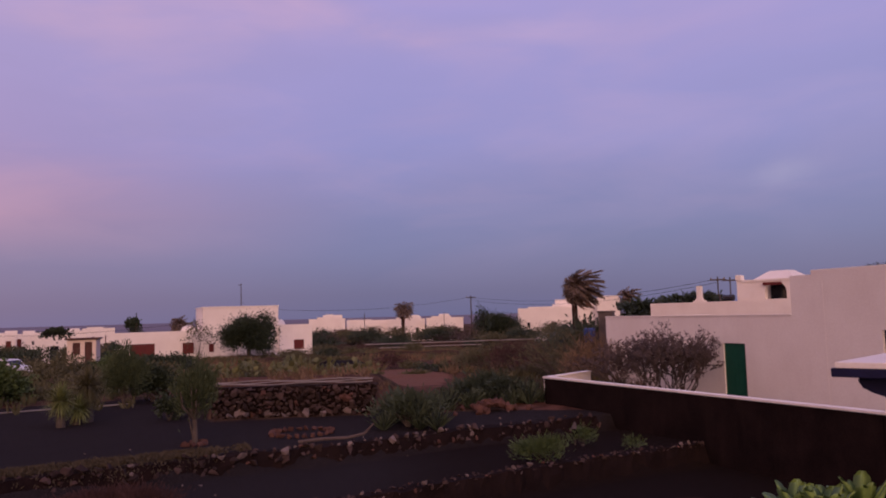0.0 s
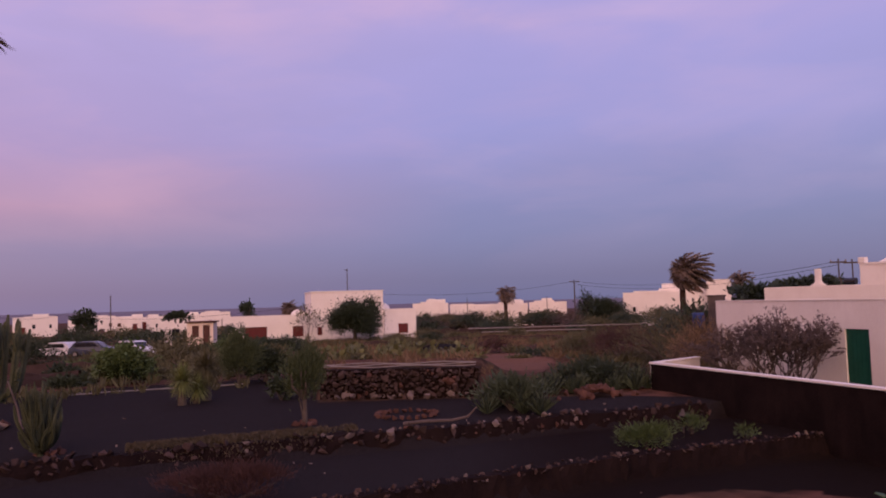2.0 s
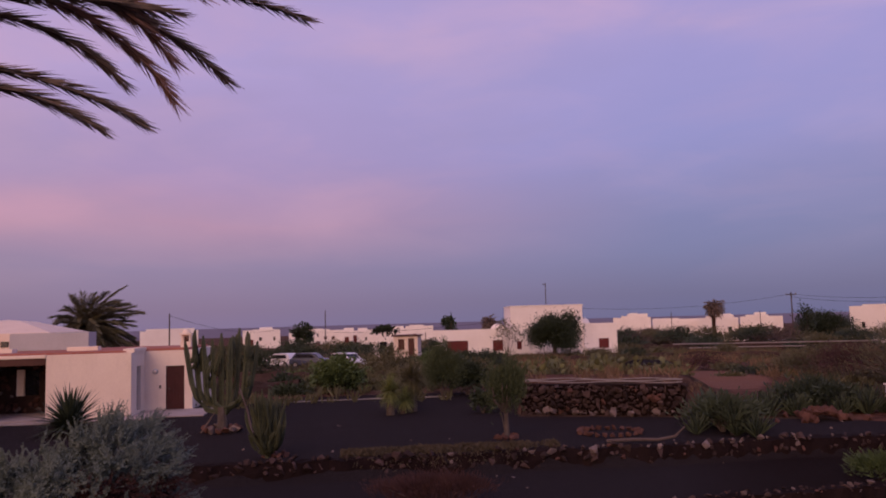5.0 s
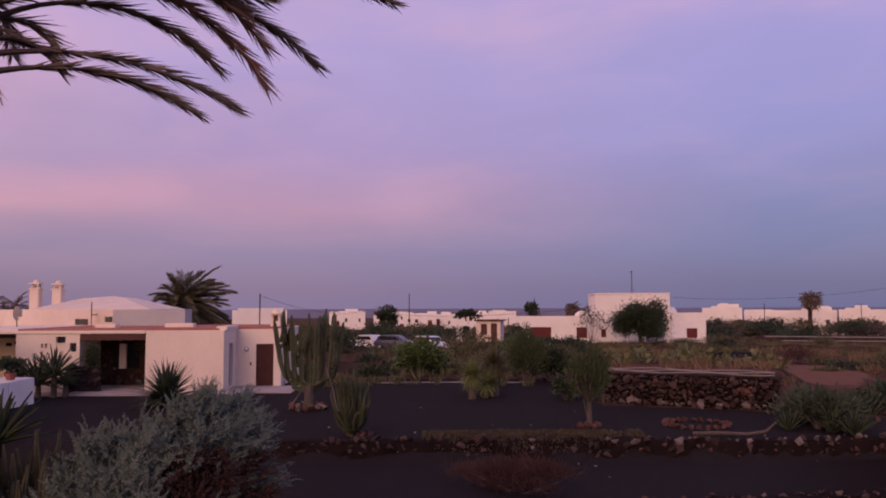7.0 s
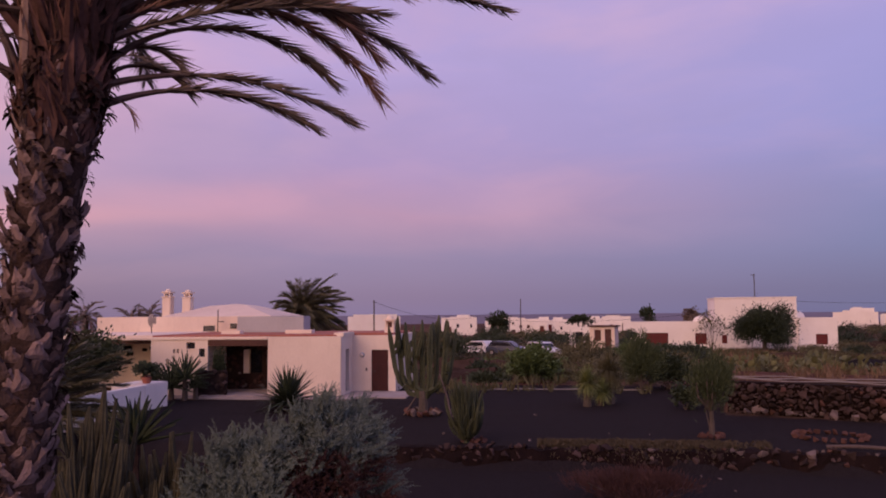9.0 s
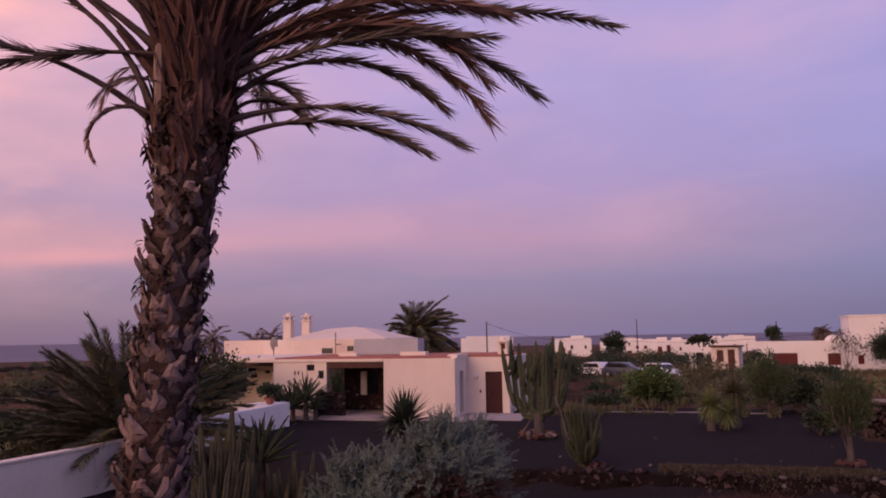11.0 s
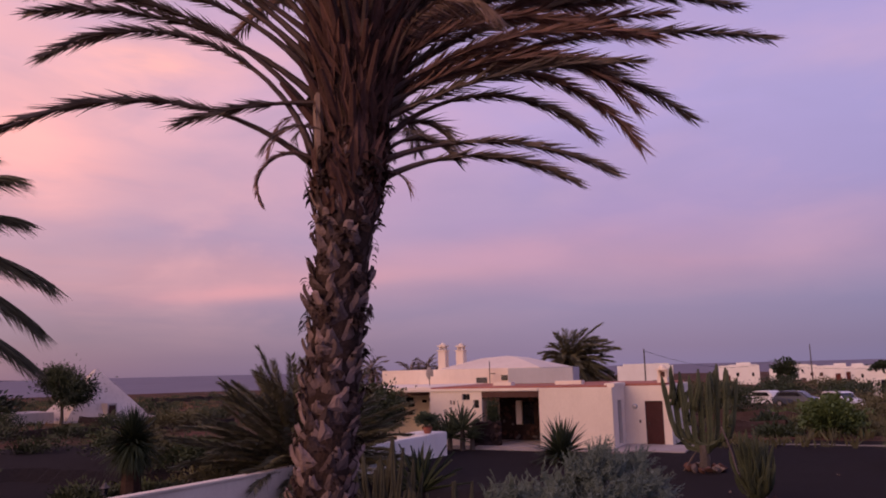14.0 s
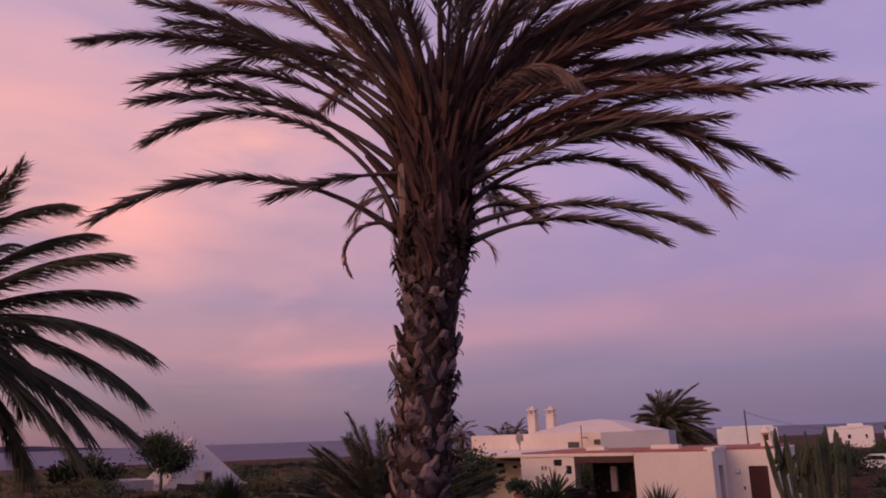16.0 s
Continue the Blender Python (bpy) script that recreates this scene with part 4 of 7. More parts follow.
def frond_parts(parent, pts, leaf, mat, rnd, spacing=0.04, bare=0.2, rib=0.022, sweep=1.25, width=0.028, label="", droop=0.14, flare=0.0):
    """One palm frond: a rib along pts with two rows of narrow leaflets."""
    pts = [Vector(p) for p in pts]
    seg = [0.0]
    for a, b in zip(pts, pts[1:]):
        seg.append(seg[-1] + (b - a).length)
    total = seg[-1]
    bm = bmesh.new()
    tube(bm, pts, [rib * (1 - 0.85 * s / total) + flare * math.exp(-s / 0.35) for s in seg], 6)
    f = part("frond", bm, RACHIS, parent, label)
    verts, faces = [], []
    s, j = total * bare, 0
    while s < total:
        while j < len(seg) - 2 and seg[j + 1] < s:
            j += 1
        k = (s - seg[j]) / (seg[j + 1] - seg[j])
        p = pts[j].lerp(pts[j + 1], k)
        d = (pts[j + 1] - pts[j]).normalized()
        out = d.cross(Vector((0, 0, 1)))
        out = out.normalized() if out.length > 0.1 else Vector((1, 0, 0))
        up = out.cross(d).normalized()
        q = (s / total - bare) / (1 - bare)
        ln = leaf * (0.45 + 0.75 * math.sin(math.pi * min(1, 0.12 + 0.75 * q)) ** 0.8) * rnd.uniform(0.8, 1.15)
        for sg in (-1, 1):
            w = (out * sg * rnd.uniform(0.5, 0.95) + d * (sweep + 0.5 * q) + up * rnd.uniform(-0.25, 0.45)).normalized()
            tip = p + w * ln + Vector((0, 0, -droop * ln))
            blade(verts, faces, p, tip, d.cross(w).cross(w).normalized() if rnd.random() < 0.5 else up, width * rnd.uniform(0.7, 1.2), 0.0, 0.3)
        s += spacing
    raw_part("foliage", verts, faces, mat, f)
    return f


def arc(start, az, e0, e1, ln, n=12):
    """A line that leaves start at elevation e0 and ends at e1, in the plane of bearing az."""
    h = at(az, 1.0)
    pts = [Vector(start)]
    for i in range(n):
        e = radians(e0 + (e1 - e0) * (i + 0.5) / n)
        pts.append(pts[-1] + (h * math.cos(e) + Vector((0, 0, math.sin(e)))) * ln / n)
    return pts


def palm(az, d, z0, crown_z, ln, n, seed, label, mat=PALMGREEN, radius=0.2, leaf=0.35, wind=0.0, spacing=0.07, low=-15, drop=(40, 85), name="palm_tree", width=0.04, group="", dry=0.9):
    rnd = random.Random(seed)
    base = at(az, d, z0)
    t = thing(name, Matrix.Translation(base), label, "palm tree", group)
    hgt = crown_z - z0
    part("trunk", tube(bmesh.new(), [(rnd.uniform(-0.03, 0.03), 0, hgt * i / 8) for i in range(9)], [radius * (1.25 - 0.3 * i / 8 + (0.12 if i % 2 else 0)) for i in range(9)], 10), BARK, t)
    for i in range(n):
        q = i / n
        e0 = 82 - (82 - low) * q ** 0.8
        a = i * 137.5 + rnd.uniform(-12, 12)
        fall = rnd.uniform(*drop)
        pts = arc((0, 0, hgt - 0.1 * q), a, e0, e0 - fall, ln * rnd.uniform(0.8, 1.1))
        if wind:
            side = at(az - 90, 1.0)
            pts = [p + side * wind * (k / 12) ** 2 for k, p in enumerate(pts)]
        frond_parts(t, pts, leaf, PALMDRY if q > dry else mat, rnd, spacing, 0.12, 0.02, 0.75, width)
    return t


# ---- the great palm close to the eye ----
PALM_AZ, PALM_D = 63.0, 7.0
PALM_O, PALM_R, PALM_F = at(PALM_AZ, PALM_D), at(PALM_AZ - 90, 1.0), at(PALM_AZ, 1.0)


def in_plane(u, v, z):
    return PALM_R * u + PALM_F * v + Vector((0, 0, z))


def trunk_axis(z):
    return -0.21 + (z - 2.8) * 0.085


def trunk_radius(z):
    r = 0.385 - 0.051 * max(0.0, min(z, 3.2)) if z < 3.2 else 0.222
    r += 0.02 * max(0.0, z - 4.2) + 0.045 * soft_step((z - 5.0) / 0.7) + 0.03 * soft_step((z - 5.7) / 0.9)
    return r


def great_palm():
    rnd = random.Random(7)
    t = thing("palm_tree", Matrix.Translation(PALM_O + Vector((0, 0, 0))), "tall date palm with shaggy stubbed trunk and windswept fronds", "palm tree")
    zs = [-1.15 + 0.2 * i for i in range(43)]
    trunk = part("trunk", tube(bmesh.new(), [in_plane(trunk_axis(z), 0, z) for z in zs], [trunk_radius(z) for z in zs], 24), BARK, t, smooth=True)
    # stubs of old leaf bases, in a spiral: broad and hollow below, cut short above
    shapes = []
    for k in range(9):
        w, hgt, o = 0.108 * rnd.uniform(0.8, 1.15), 0.22 * rnd.uniform(0.8, 1.3), 0.045 * rnd.uniform(0.4, 1.4)
        vs, fs = [], []
        for s, ws, y, th in ((0.0, 1.0, -0.035, 0.004), (0.25, 0.96, -0.024, 0.008), (0.55, 0.66, o * 0.3, 0.012), (0.85, 0.36, o * 0.78, 0.014), (1.0, 0.24, o, 0.01)):
            sk, jz = rnd.uniform(-0.018, 0.018) * s, 0.028 * s
            x = w * ws
            vs += [(-x + sk, y - 0.012, hgt * s + rnd.uniform(-jz, jz)), (-x * 0.5 + sk, y + th * rnd.uniform(0.2, 1.0), hgt * s + rnd.uniform(-jz, jz)), (sk, y + th * rnd.uniform(0.9, 1.7), hgt * s + rnd.uniform(-jz, jz)),
                   (x * 0.5 + sk, y + th * rnd.uniform(0.2, 1.0), hgt * s + rnd.uniform(-jz, jz)), (x + sk, y - 0.012, hgt * s + rnd.uniform(-jz, jz)), (sk, y - 0.02, hgt * s)]
        for r in range(4):
            fs += [(6 * r + i, 6 * r + (i + 1) % 6, 6 * r + 6 + (i + 1) % 6, 6 * r + 6 + i) for i in range(6)]
        fs += [tuple(range(24, 30)), (5, 4, 3, 2, 1, 0)]
        me = bpy.data.meshes.new("leaf_base")
        me.from_pydata(vs, [], fs)
        me.materials.append(BOOT)
        shapes.append((me, vs, fs))
    count, row, z = 0, 0, 1.7
    rest_v, rest_f = [], []
    while z < 5.6:
        for k in range(10):
            a = 2 * math.pi * (k + 0.5 * (row % 2) + 0.05 * row) / 10 + rnd.uniform(-0.1, 0.1)
            zz = z + rnd.uniform(-0.04, 0.04)
            o = in_plane(math.sin(a), -math.cos(a), 0)
            me, vs, fs = rnd.choice(shapes)
            tan = Vector((0, 0, 1)).cross(o)
            m = Matrix.Translation(in_plane(trunk_axis(zz), 0, zz) + o * (trunk_radius(zz) - 0.01)) @ Matrix((tan, o, (0, 0, 1))).transposed().to_4x4() @ Matrix.Rotation(rnd.uniform(-0.16, 0.06), 4, "X") @ Matrix.Rotation(rnd.uniform(-0.22, 0.22), 4, "Y") @ Matrix.Scale(rnd.uniform(0.85, 1.15), 4)
            if 2.2 < zz and count < 300:
                ob = new("leaf_base", me)
                ob.parent = trunk
                ob.matrix_local = m
                count += 1
            else:
                i0 = len(rest_v)
                rest_v += [m @ Vector(v) for v in vs]
                rest_f += [tuple(i0 + i for i in f) for f in fs]
        z += 0.118
        row += 1
    tagged(raw_part("leaf_base_rest", rest_v, rest_f, BOOT, trunk), kind="stuff")
    # long fibrous sheaths under the crown
    verts, faces = [], []
    for k in range(620):
        a = rnd.uniform(0, 2 * math.pi)
        zz = rnd.uniform(5.2, 7.2)
        o = in_plane(math.sin(a), -math.cos(a), 0)
        p = in_plane(trunk_axis(zz), 0, zz) + o * trunk_radius(zz) * 0.98
        tan = o.cross(Vector((0, 0, 1)))
        q = p + o * rnd.uniform(0.02, 0.14 + 0.1 * max(0, zz - 5.8)) + tan * rnd.gauss(0, 0.1) + Vector((0, 0, rnd.uniform(0.15, 0.5)))
        blade(verts, faces, p, q, tan, rnd.uniform(0.04, 0.11), 0.015, 0.35)
    raw_part("leaf_sheath", verts, faces, SHEATH, t, "red-brown fibrous leaf sheaths")
    for k in range(46):
        own = random.Random(900 + k)
        a, zz = k * 2.4, 5.95 + 1.15 * (k / 46)
        o = in_plane(math.sin(a), -math.cos(a), 0)
        p = in_plane(trunk_axis(zz), 0, zz) + o * trunk_radius(zz) * 0.8
        out, ln = own.uniform(0.35, 0.8), own.uniform(0.4, 0.75)
        part("stalk_base", tube(bmesh.new(), [p, p + (o * 0.22 * out + Vector((0, 0, 0.3))) * ln, p + (o * out * 0.8 + Vector((0, 0, 0.85))) * ln], [0.06, 0.045, 0.022], 6), SHEATH, t)
    # ragged curls of old fibre between the stubs
    verts, faces = [], []
    for k in range(150):
        a = rnd.uniform(0, 2 * math.pi)
        zz = rnd.uniform(2.6, 6.1)
        o = in_plane(math.sin(a), -math.cos(a), 0)
        tan = o.cross(Vector((0, 0, 1)))
        p0 = in_plane(trunk_axis(zz), 0, zz) + o * (trunk_radius(zz) + 0.02)
        bulk = rnd.uniform(0.5, 1.25)
        for j in range(rnd.randint(3, 7)):
            p = p0 + tan * rnd.gauss(0, 0.035) + Vector((0, 0, rnd.gauss(0, 0.03)))
            d, w, i0 = o * 0.8 + tan * rnd.gauss(0, 0.5) + Vector((0, 0, rnd.uniform(-0.1, 0.9))), rnd.uniform(0.012, 0.032), len(verts)
            for s in range(5):
                ww = w * (1.0, 1.1, 0.9, 0.7, 0.25)[s]
                verts += [p - tan * ww + Vector((0, 0, rnd.uniform(-0.006, 0.006))), p + tan * ww]
                p = p + d.normalized() * 0.03 * bulk
                d = d + Vector((0, 0, -rnd.uniform(0.35, 0.95))) + tan * rnd.gauss(0, 0.25)
            faces += [(i0 + 2 * s, i0 + 2 * s + 1, i0 + 2 * s + 3, i0 + 2 * s + 2) for s in range(4)]
    tagged(raw_part("torn_fibre", verts, faces, BARK, t, "dark curled fibre strips"), kind="stuff")
    # side fronds: start u and height, angles at start and end, length, dry or green
    right = ((0.32, 5.55, 32, -29, 2.0, 0), (0.33, 5.71, 25, -26, 2.34, 0), (0.39, 5.86, 57, -52, 0.77, 0), (0.41, 5.98, 49, -42, 2.27, 0),
             (0.43, 6.32, 41, -53, 2.85, 1), (0.49, 6.38, 33, -37, 3.16, 0), (0.49, 6.49, 31, 4, 2.99, 1), (0.54, 6.43, 26, -7, 3.89, 0),
             (0.54, 6.6, 38, -11, 3.68, 0), (0.51, 6.77, 38, 1, 3.79, 0), (0.46, 6.26, 56, -48, 2.78, 1), (0.54, 6.71, 49, 10, 2.78, 1), (0.45, 6.05, 60, -60, 0.7, 0))
    left = ((-0.33, 5.73, 137, 213, 3.09, 0), (-0.32, 6.24, 178, 201, 1.25, 0), (-0.32, 5.84, 104, 213, 2.99, 0), (-0.36, 6.41, 136, 190, 2.74, 0),
            (-0.35, 6.57, 128, 198, 2.68, 0), (-0.35, 6.68, 131, 189, 3.39, 0), (-0.35, 6.8, 132, 169, 2.96, 0), (-0.3, 6.97, 128, 148, 3.1, 0),
            (-0.27, 7.08, 121, 118, 2.9, 0), (-0.36, 6.24, 125, 175, 2.34, 0), (-0.21, 5.67, 111, 300, 1.05, 2))
    for i, (u, z, a0, a1, ln, dry) in enumerate(right + left):
        own = random.Random(100 + i)
        tilt, v = own.uniform(-0.03, 0.03), own.uniform(-0.1, 0.1)
        a = radians(a0)
        p, pts = Vector((u, z + 0.1)) - Vector((math.cos(a), math.sin(a))) * 0.12, []
        n = 14
        for k in range(n + 1):
            pts.append(in_plane(p.x, v + tilt * ln * k / n, p.y))
            a = radians(a0 + (a1 - a0) * (k + 0.5) / n)
            p = p + Vector((math.cos(a), math.sin(a))) * (ln - (0.01 if ln > 1.5 else 0.0)) / n
        frond_parts(t, pts, 0.1 if dry == 2 else 0.31 if dry else 0.26, PALMDRY if dry else PALMGREEN, rnd, 0.013, 0.3 if dry == 2 else 0.12 if dry else 0.33 if ln > 2 else 0.3, 0.027, 1.25 if dry else 1.5, 0.018, "dry brown frond" if dry else "", 0.06, 0.018 if ln > 1.5 else 0.0)
    # a thicket of dry fronds on the windward side, some leaning towards the eye
    for i in range(9):
        own = random.Random(300 + i)
        z, ln, a0 = 6.15 + 0.1 * i, own.uniform(1.9, 2.7), 30 + 4.5 * i + own.uniform(-4, 4)
        a1, tilt = a0 - own.uniform(35, 70), own.uniform(-0.35, 0.1)
        p, pts = Vector((0.3, z)), []
        for k in range(13):
            pts.append(in_plane(p.x, -0.1 + tilt * ln * k / 12, p.y))
            a = radians(a0 + (a1 - a0) * (k + 0.5) / 12)
            p = p + Vector((math.cos(a), math.sin(a))) * ln / 12
        frond_parts(t, pts, 0.3, PALMDRY if i % 3 else PALMGREEN, rnd, 0.013, 0.1, 0.025, 1.25, 0.018, "dry brown frond" if i % 3 else "", 0.1, 0.02)
    # short dangling leaflets beside the trunk
    for i in range(7):
        sg, z = (1 if i % 2 else -1), rnd.uniform(5.65, 6.3)
        p, pts, a0 = Vector((trunk_axis(z) + sg * 0.24, z)), [], rnd.uniform(15, 65)
        ln, a1, v = rnd.uniform(0.35, 0.7), a0 - rnd.uniform(70, 140), rnd.uniform(-0.2, 0.2)
        for k in range(9):
            pts.append(in_plane(p.x, v, p.y))
            a = radians(a0 + (a1 - a0) * (k + 0.5) / 8)
            p = p + Vector((sg * math.cos(a), math.sin(a))) * ln / 8
        frond_parts(t, pts, 0.15, PALMDRY if i % 3 == 0 else PALMGREEN, rnd, 0.022, 0.3, 0.01, 1.3, 0.011, "dangling young frond", 0.35)
    # denser spread above the side fronds
    for i in range(21):
        sg = 1 if i < 14 else -1
        z, ln, a0 = rnd.uniform(6.3, 7.2), rnd.uniform(2.2, 3.0), rnd.uniform(42, 78)
        a1, tilt = a0 - rnd.uniform(25, 55), rnd.uniform(-0.3, 0.3)
        p, pts = Vector((sg * 0.2 + trunk_axis(z), z)), []
        for k in range(13):
            pts.append(in_plane(p.x, tilt * ln * k / 12, p.y))
            a = radians(a0 + (a1 - a0) * (k + 0.5) / 12)
            p = p + Vector((sg * math.cos(a), math.sin(a))) * ln / 12
        dry = rnd.random() < (0.65 if sg > 0 else 0.2)
        frond_parts(t, pts, 0.28, PALMDRY if dry else PALMGREEN, rnd, 0.014, 0.3, 0.027, 1.4, 0.018, "dry brown frond" if dry else "", 0.14, 0.03)
    # a withered frond curling over towards the viewer, and an old grey leaf stalk down the side
    pts, p, v = [], Vector((0.42, 6.55)), -0.3
    for k in range(13):
        pts.append(in_plane(p.x, v - 0.05 * k, p.y))
        a = radians(78 - 150 * (k / 12) ** 1.4)
        p = p + Vector((math.cos(a), math.sin(a))) * 0.1
    frond_parts(t, pts, 0.26, PALMTAN, rnd, 0.008, 0.25, 0.02, 0.7, 0.014, "tan withered curled frond", 0.7)
    part("leaf_stalk", tube(bmesh.new(), [in_plane(trunk_axis(z) - 0.24 - 0.1 * (z - 5.4), -0.16, z) for z in (5.35, 5.6, 5.9, 6.2, 6.45)], [0.03, 0.045, 0.04, 0.05, 0.03], 7), PALMTAN, t, "bleached grey old leaf stalk")
    # the crown above, out of the eye's height
    for i in range(38):
        a = i * 137.5
        toward = abs((a - PALM_AZ - 180 + 180) % 360 - 180) < 60
        e0 = rnd.uniform(50, 84) if toward else rnd.uniform(38, 84)
        zc = rnd.uniform(6.35, 7.4)
        start = in_plane(trunk_axis(zc), 0, zc) + at(a, 0.22)
        frond_parts(t, arc(start, a, e0, e0 - rnd.uniform(30, 70), rnd.uniform(2.8, 3.6)), 0.32, PALMDRY if i % 5 == 4 else PALMGREEN, rnd, 0.016, 0.25, 0.026, 1.4, 0.019, "", 0.14, 0.03)


great_palm()


def side_palm():
    """The palm at the far side, its crown reaching into view."""
    rnd = random.Random(11)
    o, r, f = at(95.3, 12), at(5.3, 1.0), at(95.3, 1.0)
    t = thing("palm_tree", Matrix.Translation(o), "fresh green date palm with arching fronds", "palm tree")
    part("trunk", tube(bmesh.new(), [(0, 0, -1.2 + 0.65 * i) for i in range(11)], [0.34 - 0.01 * i for i in range(11)], 12), BARK, t)
    for a0, a1, ln in ((95, 9, 2.68), (67, 12, 2.5), (34, -3, 2.56), (21, -31, 2.87), (6, -41, 2.92), (-18, -38, 2.96), (-28, -56, 2.49), (73, 67, 2.42), (-16, -52, 2.41), (50, 5, 2.5), (-40, -70, 2.3)):
        ln *= 0.96
        p, pts, tilt = Vector((-0.05, 5.54)), [], rnd.uniform(-0.2, 0.2)
        for k in range(13):
            pts.append(r * p.x + f * tilt * ln * k / 12 + Vector((0, 0, p.y)))
            a = radians(a0 + (a1 - a0) * (k + 0.5) / 12)
            p = p + Vector((math.cos(a), math.sin(a))) * ln / 12
        frond_parts(t, pts, 0.47, PALM3, rnd, 0.009, 0.1, 0.028, 1.3, 0.024, droop=0.5)
    for i in range(26):
        a = 95 + rnd.uniform(-60, 180)
        e0 = rnd.uniform(-10, 80)
        frond_parts(t, arc((0, 0, 5.35), a + 20, e0, e0 - 60, 2.7), 0.4, PALM3, rnd, 0.02, 0.1, 0.024, 1.5, 0.028, droop=0.35)


side_palm()
palm(66.3, 28.5, -0.4, 0.6, 4.2, 140, 21, "low bushy date palm behind the white wall", PALM3, 0.4, 0.42, 0.0, 0.02, 8, (8, 45), width=0.036, dry=2.0)
palm(46.7, 60.0, -0.3, 4.25, 2.9, 84, 22, "windblown palm behind the bungalow", PALM3, 0.3, 0.55, 0.75, 0.03, -25, (20, 75), width=0.05, dry=2.0)
palm(-9.3, 92.0, -0.8, 6.6, 2.5, 100, 23, "tall date palm among white houses", PALMGREEN, 0.3, 0.6, 1.3, 0.06, -50, (35, 90), width=0.09, dry=0.85)
palm(3.2, 140.0, -1.1, 5.0, 1.9, 80, 24, "small palm behind the village row", PALMGREEN, 0.28, 0.5, 0.3, 0.14, -45, width=0.12)
palm(-13.0, 85.0, -0.8, 5.2, 1.3, 50, 25, "small palm behind the village row", PALMGREEN, 0.2, 0.4, 0.3, 0.12, -45, width=0.1)
palm(18.9, 128.0, -1.1, 3.5, 1.4, 70, 26, "small palm behind the village row", PALMGREEN, 0.25, 0.5, 0.0, 0.14, -30, width=0.12)
palm(61.0, 70.0, -0.8, 4.0, 1.9, 24, 27, "palm behind the bungalow roof", PALMGREEN, 0.25, 0.4, 0.0, 0.12, -30, width=0.1)
palm(58.2, 72.0, -0.8, 3.7, 1.6, 24, 28, "palm behind the bungalow roof", PALMGREEN, 0.25, 0.4, 0.0, 0.12, -30, width=0.1)
palm(57.0, 75.0, -0.8, 4.0, 1.7, 24, 29, "palm behind the bungalow roof", PALMGREEN, 0.25, 0.4, 0.0, 0.12, -30, width=0.1)


# ---- shrubs and trees ----
def foliage(centre, radii, n, size, rnd, clumps=14, width=0.4, upward=0.3, hollow=0.55, low=-0.35):
    """Leaves gathered in clumps through an uneven rounded body."""
    verts, faces = [], []
    centre, radii = Vector(centre), Vector(radii)
    spots = []
    for k in range(clumps):
        d = Vector((rnd.gauss(0, 1), rnd.gauss(0, 1), rnd.gauss(0, 1))).normalized()
        d.z = d.z if d.z > low else -d.z * 0.4
        s = rnd.uniform(hollow, 0.92)
        spots.append((Vector((d.x * radii.x, d.y * radii.y, d.z * radii.z)) * s, d))
    for k in range(n):
        c, d = spots[k % clumps]
        spread = 0.28 + 0.26 / max(1, clumps / 14)
        off = Vector((rnd.gauss(0, 0.5) * radii.x, rnd.gauss(0, 0.5) * radii.y, rnd.gauss(0, 0.5) * radii.z)) * spread
        p = centre + c + off
        w = (off.normalized() * 0.7 + d * 0.6 + Vector((rnd.gauss(0, 0.5), rnd.gauss(0, 0.5), rnd.gauss(0, 0.5) + upward))).normalized()
        ln = size * rnd.uniform(0.6, 1.3)
        blade(verts, faces, p, p + w * ln, w.orthogonal().normalized(), ln * width, 0.0, 0.5)
    return verts, faces


def limbs(base, centre, radii, n, r0, rnd):
    bm = bmesh.new()
    base, centre = Vector(base), Vector(centre)
    for i in range(n):
        d = Vector((rnd.uniform(-1, 1) * radii[0], rnd.uniform(-1, 1) * radii[1], rnd.uniform(-0.2, 0.9) * radii[2]))
        end = centre + d * 0.8
        mid = base.lerp(end, 0.5) + Vector((rnd.uniform(-0.15, 0.15), rnd.uniform(-0.15, 0.15), 0.1)) * radii[2]
        tube(bm, [base, base.lerp(mid, 0.5) + Vector((0, 0, 0.05)), mid, end], [r0, r0 * 0.7, r0 * 0.5, r0 * 0.15], 6)
    return bm


def shrub(az, d, z0, radii, n, size, mat, seed, label, name="shrub", clumps=14, width=0.4, lift=0.9, category="shrub", stems=6, upward=0.3, group="", hollow=0.55):
    rnd = random.Random(seed)
    t = thing(name, Matrix.Translation(at(az, d, z0)), label, category, group)
    c = (0, 0, radii[2] * lift)
    raw_part("foliage", *foliage(c, radii, n, size, rnd, clumps, width, upward, hollow), mat, t)
    part("branchwork", limbs((0, 0, -0.1), c, radii, stems, 0.035 * max(radii), rnd), WOOD, t)
    return t


def tree(az, d, z0, crown_z, radii, n, size, mat, seed, label, r=0.2, clumps=20, width=0.45):
    rnd = random.Random(seed)
    t = thing("tree", Matrix.Translation(at(az, d, z0)), label, "tree")
    c = (0, 0, crown_z - z0)
    raw_part("crown", *foliage(c, radii, n, size, rnd, clumps, width, low=-0.75), mat, t)
    bm = limbs((0, 0, (crown_z - z0) * 0.45), c, radii, 9, r * 0.6, rnd)
    tube(bm, [(0, 0, -0.3), (0.05, 0.02, (crown_z - z0) * 0.25), (0, 0, (crown_z - z0) * 0.5)], [r, r * 0.8, r * 0.65], 8)
    part("trunk", bm, WOOD, t)
    return t


